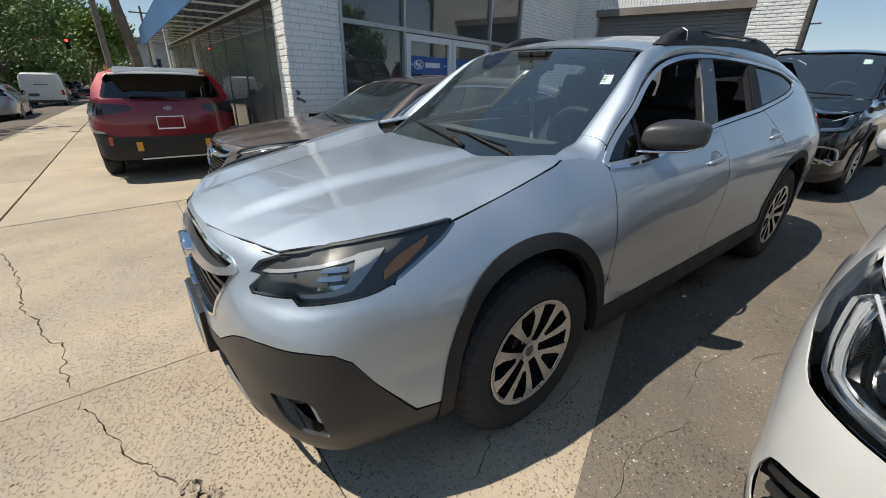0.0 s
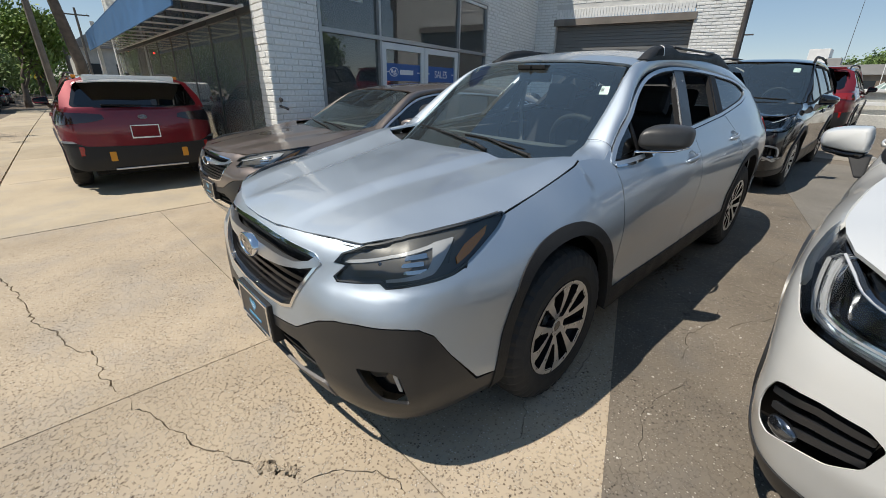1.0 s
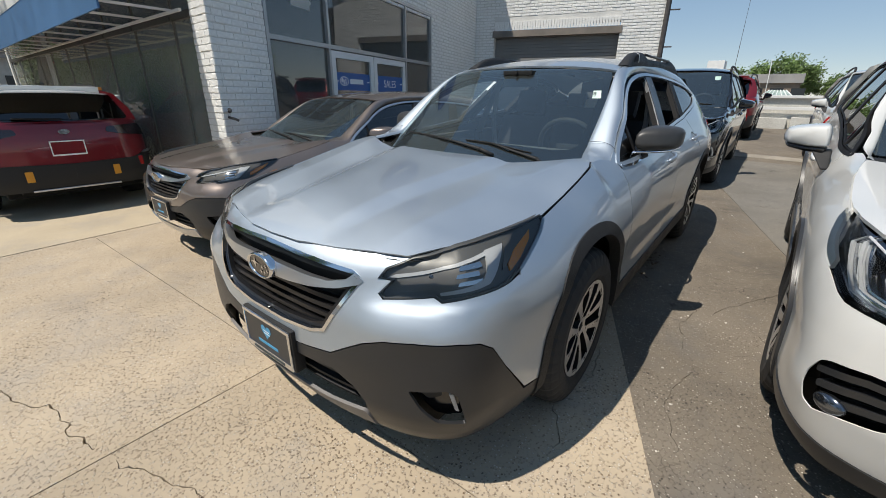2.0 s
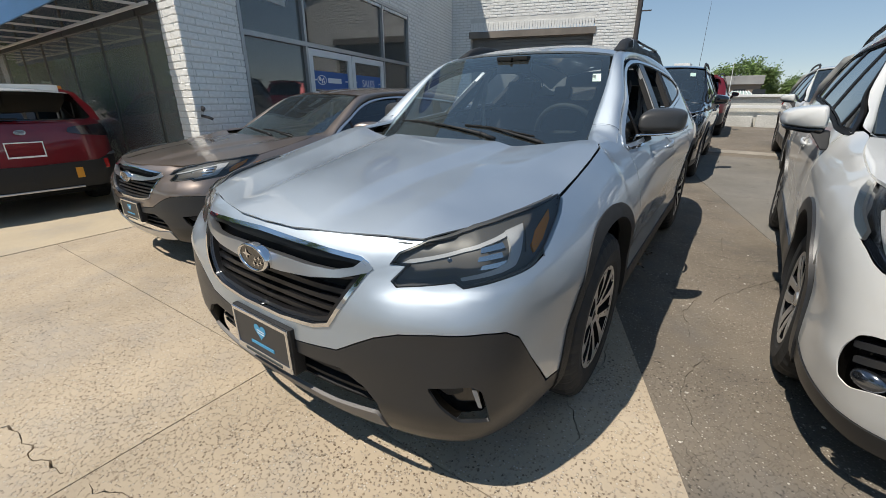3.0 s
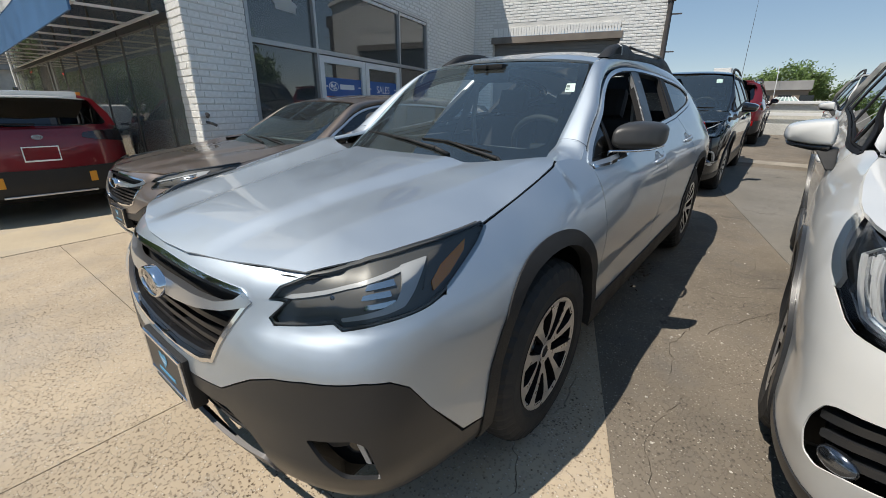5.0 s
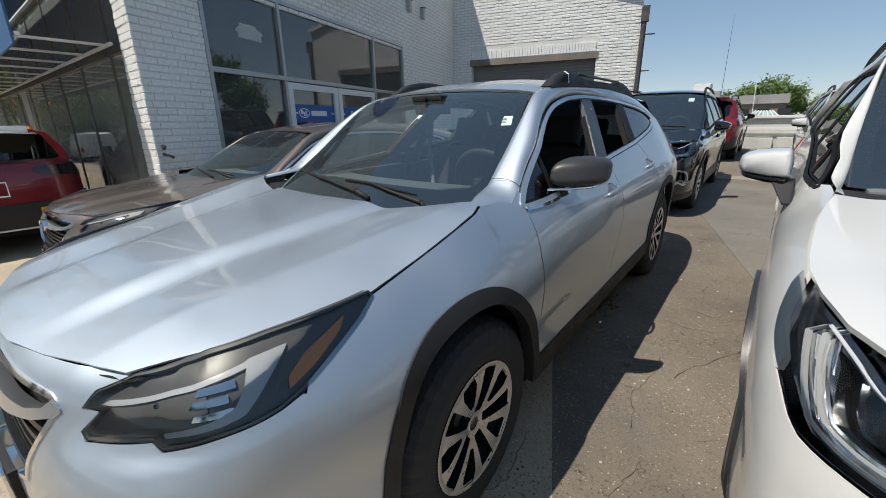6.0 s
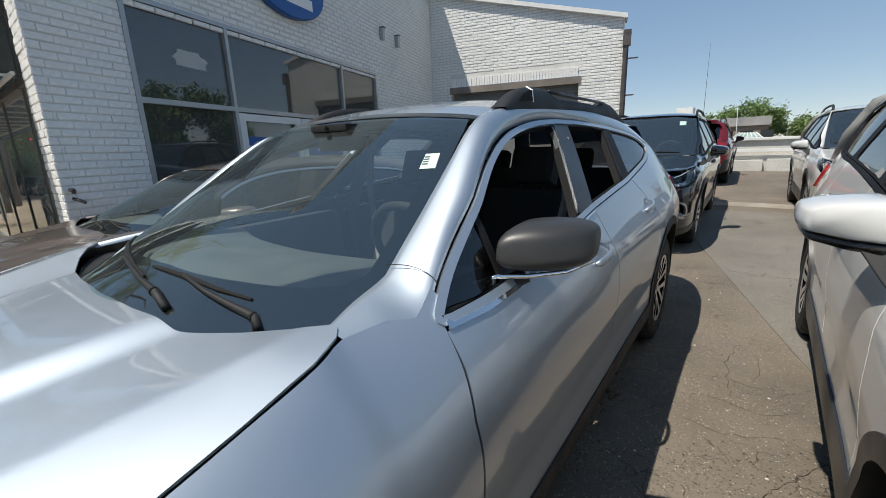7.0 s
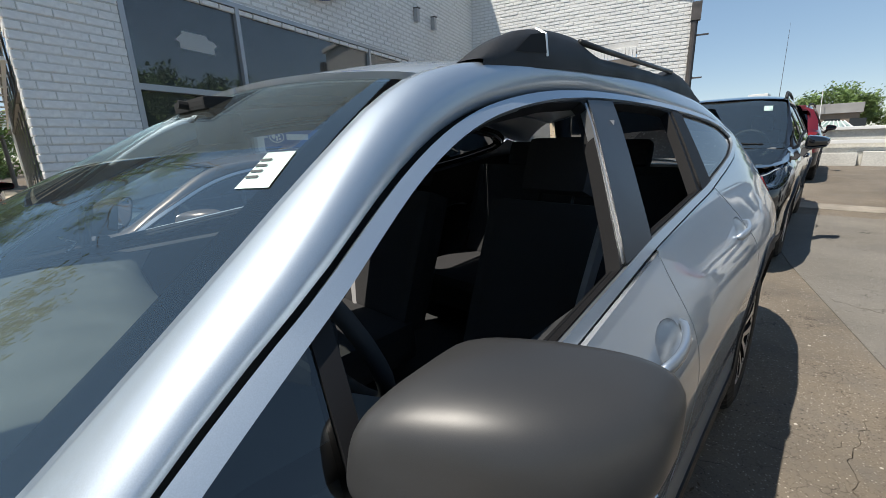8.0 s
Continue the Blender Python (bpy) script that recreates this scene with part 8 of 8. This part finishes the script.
def tree(at, height, spread, seed, leaf, leaves=5000, trunk_r=0.2, bare=0.35, size=0.16, label="leafy green street tree", lean=(0, 0), thin=False):
    """A tapered trunk that forks into limbs, and a ragged crown of small leaf clumps."""
    rng = np.random.default_rng(seed)
    root = thing("tree", Matrix.Translation(at), label, "tree")
    bm = bmesh.new()
    tips = []

    def limb(p, d, length, r, depth):
        pts, rad = [p], [r]
        n = 5
        for k in range(n):
            d = (d + Vector(rng.normal(0, .10, 3)) + Vector((0, 0, .04))).normalized()
            p = p + d * length / n
            pts.append(p)
            rad.append(r * (1 - .55 * (k + 1) / n))
            if depth >= 1:
                tips.append((p.copy(), depth))
        tube_bm(pts, rad, 8 if depth == 0 else 5, bm)
        if depth < 3:
            for k in range(3 if depth else 5):
                i = n if k == 0 else int(rng.integers(2, n + 1))
                a = rng.uniform(0, 2 * math.pi)
                tilt = rng.uniform(.45, 1.0)
                side = d.orthogonal().normalized()
                side.rotate(Matrix.Rotation(a, 3, d))
                limb(pts[i].copy(), (d * math.cos(tilt) + side * math.sin(tilt)).normalized(), length * rng.uniform(.5, .72), rad[i] * .72, depth + 1)

    limb(Vector((0, 0, 0)), Vector((lean[0], lean[1], 1)).normalized(), height * bare * 1.35, trunk_r, 0)
    part("trunk", bm, BARK, root, smooth=True)
    V, F = [], []
    P = np.array([t[0][:] for t in tips])
    P[:, :2] = P[:, :2] / max(np.percentile(np.abs(P[:, :2]), 96), .1) * spread
    zlo, zhi = height * bare * .8, height
    P[:, 2] = zlo + (P[:, 2] - P[:, 2].min()) / max(np.ptp(P[:, 2]), .1) * (zhi - zlo)
    idx = rng.integers(0, len(P), leaves)
    C = P[idx] + rng.normal(0, spread * (.10 if not thin else .06), (leaves, 3))
    for c in C:
        n = Vector(rng.normal(0, 1, 3)).normalized()
        u = n.orthogonal().normalized()
        w = n.cross(u)
        s = size * rng.uniform(.5, 1.3)
        q = [Vector(c) + u * s * a + w * s * b_ * .6 for a, b_ in ((-1, 0), (-.2, .8), (1, .1), (.1, -.8))]
        k = len(V)
        V.extend(tuple(v) for v in q)
        F.append((k, k + 1, k + 2, k + 3))
    link_mesh("crown", sheet_mesh("crown", V, F, leaf), None, root)
    return root


# low white wall behind the lot
wall_low = thing("wall_low", Matrix(), "low whitewashed block wall with a pale coping behind the lot", "wall", kind="structure")
wz = float(ground_z(np.array(2.0), np.array(17.4)))
bm = box_bm(.2, 16, 17.3, 17.6, wz - .3, wz + 1.0, .01)
part("wall_body", bm, STUCCO, wall_low)
part("coping", box_bm(.1, 16.1, 17.2, 17.7, wz + 1.0, wz + 1.09, .015), WHITE_PAINT, wall_low)
part("rail", box_bm(.3, 9, 17.16, 17.2, wz + .62, wz + .72, .01), WHITE_PAINT, wall_low)
for k in range(9):
    part("block", box_bm(.6 + k * 1.15, 1.65 + k * 1.15, 17.05, 17.29, wz - .2, wz + .36 + .03 * (k % 3), .02), STUCCO, wall_low)
# low buildings past the wall
far_block = thing("building", Matrix(), "low brown commercial building with a flat pale roof edge", "building")
part("wall", box_bm(-3, 2.3, 44, 60, -1, 2.6), BROWN_WALL, far_block)
part("roof_edge", box_bm(-3.3, 2.45, 43.8, 60.2, 2.6, 3.3, .03), ROOF_GREY, far_block)
for k in range(4):
    part("window", box_bm(-2.4 + k * 1.4, -1.5 + k * 1.4, 43.95, 44.1, 1.3, 2.2), WINDOW_DARK, far_block)
sky_house = thing("building", Matrix(), "greenish glazed skylight roof in front of the brown building", "skylight")
bm = bmesh.new()
for x0 in (.98,):
    base = [bm.verts.new(p) for p in ((x0 - 1.35, 38, 1.18), (x0 + 1.35, 38, 1.18), (x0 + 1.35, 41.5, 1.18), (x0 - 1.35, 41.5, 1.18))]
    topv = [bm.verts.new((x0 - .5, 39.4, 1.98)), bm.verts.new((x0 + .5, 40.1, 1.98))]
    for q in ((base[0], base[1], topv[1], topv[0]), (base[1], base[2], topv[1]), (base[2], base[3], topv[0], topv[1]), (base[3], base[0], topv[0])):
        bm.faces.new(q)
bmesh.ops.recalc_face_normals(bm, faces=bm.faces)
part("skylight_roof", bm, GREENHOUSE, sky_house)
part("wall", box_bm(-2.6, 6, 37.9, 42, -1, 1.18), STUCCO, sky_house)
for k in range(7):
    f = k / 6
    part("glazing_bar", tube_bm([(.98 - 1.35 + 2.7 * f, 37.98, 1.19), (.48 + 1.0 * f, 39.4 + .0 * f, 2.0)], .03, 5), WHITE_PAINT, sky_house)
roof_box = thing("rooftop_unit", Matrix(), "white rooftop equipment box and pale parapet", "equipment")
part("unit", box_bm(-4.8, -3.45, 46, 48, 2.6, 4.62, .03), WHITE_PAINT, roof_box)
part("parapet", box_bm(-12, -3.0, 45.5, 50, -1, 3.3), STUCCO, roof_box)
part("small_unit", box_bm(-3.6, -2.6, 46, 47, 3.3, 3.9, .03), ROOF_GREY, roof_box)
mast = thing("antenna_mast", Matrix(), "thin lattice antenna mast on the skyline", "antenna")
part("mast", tube_bm([(-7.85, 110, -2), (-7.98, 110, 20.5)], [.07, .03], 5), METAL_DARK, mast)
part("mast_top", tube_bm([(-7.98, 110, 20.4), (-8.0, 110, 22)], .02, 4), METAL_DARK, mast)
pole2 = thing("flag_pole", Matrix(), "thin bare pole beside the far trees", "pole")
part("pole", tube_bm([(.30, 43.2, -1), (.05, 43.2, 4.36)], .025, 5), WHITE_PAINT, pole2)
for i, (x, y, h, sp) in enumerate(((-2.5, 75, 6.6, 3.6), (1.8, 72, 7.4, 4.0), (6.0, 76, 5.8, 4.0), (13, 80, 5.6, 5), (20, 84, 5.4, 5), (28, 90, 5.8, 6), (-9, 85, 5.0, 4))):
    tree((x, y, -1), h, sp, 60 + i, LEAF, 9000, .3, .3, .17, "dense green tree behind the low buildings")
# trees across and along the street
for i, (x, y, h, sp, lf) in enumerate(((-34, -9, 13, 6.5, LEAF), (-41, -11, 15, 7, LEAF), (-50, -8.5, 14, 7, LEAF), (-62, -10, 10, 6, LEAF), (-78, -8, 8, 6, LEAF), (-27, -13, 13, 6, LEAF), (-95, -4, 8, 8, LEAF), (-46, -16, 16, 8, LEAF))):
    tree((x, y, -.9), h, sp, 20 + i, lf, 11000, .35, .14, .17, "tall dark green tree along the street")
tree((-42, -2.0, -.8), 6.4, 2.9, 31, LEAF_LIGHT, 5200, .22, .35, .17, "bright green young tree by the sidewalk")
tree((-50, -1.0, -.9), 6.6, 3.0, 32, LEAF_LIGHT, 4200, .22, .35, .17, "bright green young tree by the sidewalk")
tree((-20.6, .10, -.3), 13.0, 4.6, 33, LEAF_LIGHT, 5200, .21, .60, .10, "large leaning street tree with thin spring leaves", lean=(.0, .06), thin=True)
for i, (x, y, h, sp) in enumerate(((-88, -12, 12, 9), (-105, 2, 12, 9), (-112, 12, 12, 9), (-98, -9, 11, 8), (-70, -14, 12, 8), (-56, -13, 12, 7), (-125, -4, 13, 10))):
    tree((x, y, -2.2), h, sp, 120 + i, LEAF, 9000, .3, .06, .30, "dark green tree at the end of the street")
# trees over the road, seen in the glass
for i, (x, y, h, sp) in enumerate(((-13.5, -14.5, 16.5, 6.0), (-17, -20, 12, 5.5), (6, -24, 10, 5), (-2, -26, 10, 5), (22, 33, 8.6, 4.2), (29, 33, 9.4, 4.6), (17, 37, 7.6, 3.6))):
    tree((x, y, -.3), h, sp, 80 + i, LEAF, 6500, .3, .3, .22, "green tree across the street")


def utility_pole(at, top, lean=0.0):
    p = thing("utility_pole", Matrix.Translation(at), "weathered wooden utility pole with a crossarm", "utility pole", "poles along the street")
    part("pole", tube_bm([(0, 0, 0), (0, lean * top, top)], [.15, .10], 8), POLE, p)
    part("crossarm", box_bm(-.06, .06, -1.1 + lean * (top - .6), 1.1 + lean * (top - .6), top - .7, top - .58), POLE, p)
    for y in (-.9, .9):
        part("insulator", tube_bm([(0, y + lean * (top - .5), top - .58), (0, y + lean * (top - .5), top - .45)], .05, 6), WHITE_PAINT, p)
    return p


utility_pole((-25.7, -.75, -.4), 9.5, -.01)
utility_pole((-47, 1.2, -.9), 9.5, .0)
utility_pole((-59.7, 3.6, -1.0), 9.0, .0)
wires = thing("overhead_wires", Matrix(), "thin black overhead wires along the street", "wires")
for k, (a, b_) in enumerate((((-25.7, -1.7, 8.4), (-15, 3.0, 5.25)), ((-25.7, .1, 8.4), (-14, 3.0, 5.25)), ((-47, .2, 8.0), (-25.7, -1.7, 8.4)), ((-70, -12, 6.8), (-25.7, -.8, 7.2)), ((-31, -14, 6.6), (-25.7, -.8, 6.8)))):
    a, b_ = Vector(a), Vector(b_)
    part("wire", tube_bm([a.lerp(b_, t) - Vector((0, 0, 1.6 * t * (1 - t))) for t in np.linspace(0, 1, 12)], .012, 4), GAP, wires)
SIGNAL_RED = material("lit_red_signal", (0.5, 0.02, 0.02), 0.4, emit=(1, .03, .03, 6))
for y, x in ((-5.95, -58.6), (-3.3, -56.6)):
    s_ = thing("traffic_light", Matrix.Translation((x, y, 3.25)), "hanging traffic light showing red", "traffic light", "hanging signals")
    part("signal_box", box_bm(-.12, .12, -.17, .17, 0, 1.0, .02), GAP, s_)
    part("red_lens", tube_bm([(.11, 0, .82), (.15, 0, .82)], .15, 12), SIGNAL_RED, s_)
    part("hanger", tube_bm([(0, 0, 1.0), (0, 0, 1.7)], .02, 5), GAP, s_)
yel = thing("warning_sign", Matrix.Translation((-60.2, -.9, -1.05)), "yellow diamond warning sign on a post", "sign")
part("post", tube_bm([(0, 0, 0), (0, 0, 2.6)], .03, 6), POLE, yel)
bm = box_bm(-.01, .01, -.38, .38, -.38, .38, .02)
for v in bm.verts:
    v.co = Matrix.Translation((.05, 0, 2.5)) @ Matrix.Rotation(radians(45), 4, "X") @ v.co
part("sign_plate", bm, material("yellow_sign", (0.75, 0.52, 0.02), 0.5), yel)
bm = box_bm(.061, .063, -.14, .14, 2.44, 2.56)
part("sign_mark", bm, INK, yel)
# a pale house far along the street
house = thing("house", Matrix(), "pale house with a grey gabled roof along the street", "house")
part("wall", box_bm(-74, -62, 2.5, 12, 0, 4.5), STUCCO, house)
bm = bmesh.new()
v = [bm.verts.new(p) for p in ((-74.4, 2, 4.4), (-61.6, 2, 4.4), (-61.6, 12.5, 4.4), (-74.4, 12.5, 4.4), (-74.4, 7, 7.6), (-61.6, 7, 7.6))]
for q in ((0, 1, 5, 4), (2, 3, 4, 5), (1, 2, 5), (3, 0, 4), (0, 3, 2, 1)):
    bm.faces.new([v[i] for i in q])
bmesh.ops.recalc_face_normals(bm, faces=bm.faces)
part("roof", bm, ROOF_GREY, house)
for k in range(3):
    part("window", box_bm(-61.99, -61.9, 3.6 + k * 2.6, 4.7 + k * 2.6, 1.4, 2.8), WINDOW_DARK, house)


def van(at, turn):
    """A white delivery van seen from behind."""
    r = thing("van", pose(*at, 0, 0, turn), "white delivery van parked along the kerb", "van")
    rows = []
    for y, z0, z1, w in ((-2.55, .45, .95, .80), (-2.35, .40, 1.10, .88), (-1.75, .38, 1.20, .93), (-1.05, .36, 1.85, .95), (-.6, .36, 1.95, .96), (2.0, .36, 1.98, .96), (2.22, .38, 1.95, .95), (2.28, .42, 1.86, .93)):
        zz = [z0, (z0 + z1) / 2, z1 - .25, z1 - .06, z1, z1, z1 - .06, z1 - .25, (z0 + z1) / 2, z0]
        xx = [w, w, w - .06, w - .14, w - .28, -w + .28, -w + .14, -w + .06, -w, -w]
        rows.append(np.column_stack([xx, [y] * 10, zz]))
    bm = bmesh.new()
    bm.from_mesh(loft_mesh("body", rows, closed=True))
    bm.verts.ensure_lookup_table()
    bm.faces.new([bm.verts[i] for i in range(10)])
    bm.faces.new([bm.verts[i] for i in range(len(bm.verts) - 10, len(bm.verts))])
    bmesh.ops.recalc_face_normals(bm, faces=bm.faces)
    bmesh.ops.bevel(bm, geom=[e for e in bm.edges if len(e.link_faces) == 2 and e.calc_face_angle() > .6], offset=.03, segments=2, affect="EDGES")
    part("body", bm, WHITE_CAR, r, smooth=False)
    for sg in (1, -1):
        part("tail_lamp", box_bm(min(sg * .80, sg * .93), max(sg * .80, sg * .93), 2.24, 2.30, .78, 1.06, .01), RED_LENS, r)
        part("rear_door", box_bm(min(sg * .01, sg * .76), max(sg * .01, sg * .76), 2.26, 2.298, .52, 1.80, .01), WHITE_CAR, r)
    part("number_plate", box_bm(.20, .66, 2.295, 2.306, .70, .86), INK, r)
    part("door_bar", box_bm(-.30, .32, 2.297, 2.303, 1.32, 1.36), INK, r)
    part("rear_bumper", box_bm(-.92, .92, 2.2, 2.36, .36, .50, .02), CLAD, r)
    for yc in (-1.65, 1.45):
        for sg in (1, -1):
            make_wheel(r, (sg * .90, yc, .32), sg, .325, .20, .20)


STREET_Z = lambda x: float(_across(np.array(float(x)))) - .22
van((-34.7, -4.15, STREET_Z(-34.7)), -90 + 1)
pale_car = thing("saloon_car", pose(-23.5, -4.75, STREET_Z(-23), 0, 0, -89), "pale silver saloon car on the street", "car", "street cars")
build_wagon(pale_car, GREY_CAR, GREY_CAR, warp=lower, rails=False, hero=False, wheel_r=.32, windows_open=False, plate=False)
dark_suv = thing("crossover_car", pose(-45, -4.4, STREET_Z(-45), 0, 0, -89), "dark crossover car parked along the kerb", "car", "street cars")
build_suv(dark_suv, BLACK_CAR, fine=False)
copy_thing(dark_suv, pose(-51.5, -4.2, STREET_Z(-51.5), 0, 0, -89))
copy_thing(dark_suv, pose(-58.5, -4.0, STREET_Z(-58.5), 0, 0, -89))
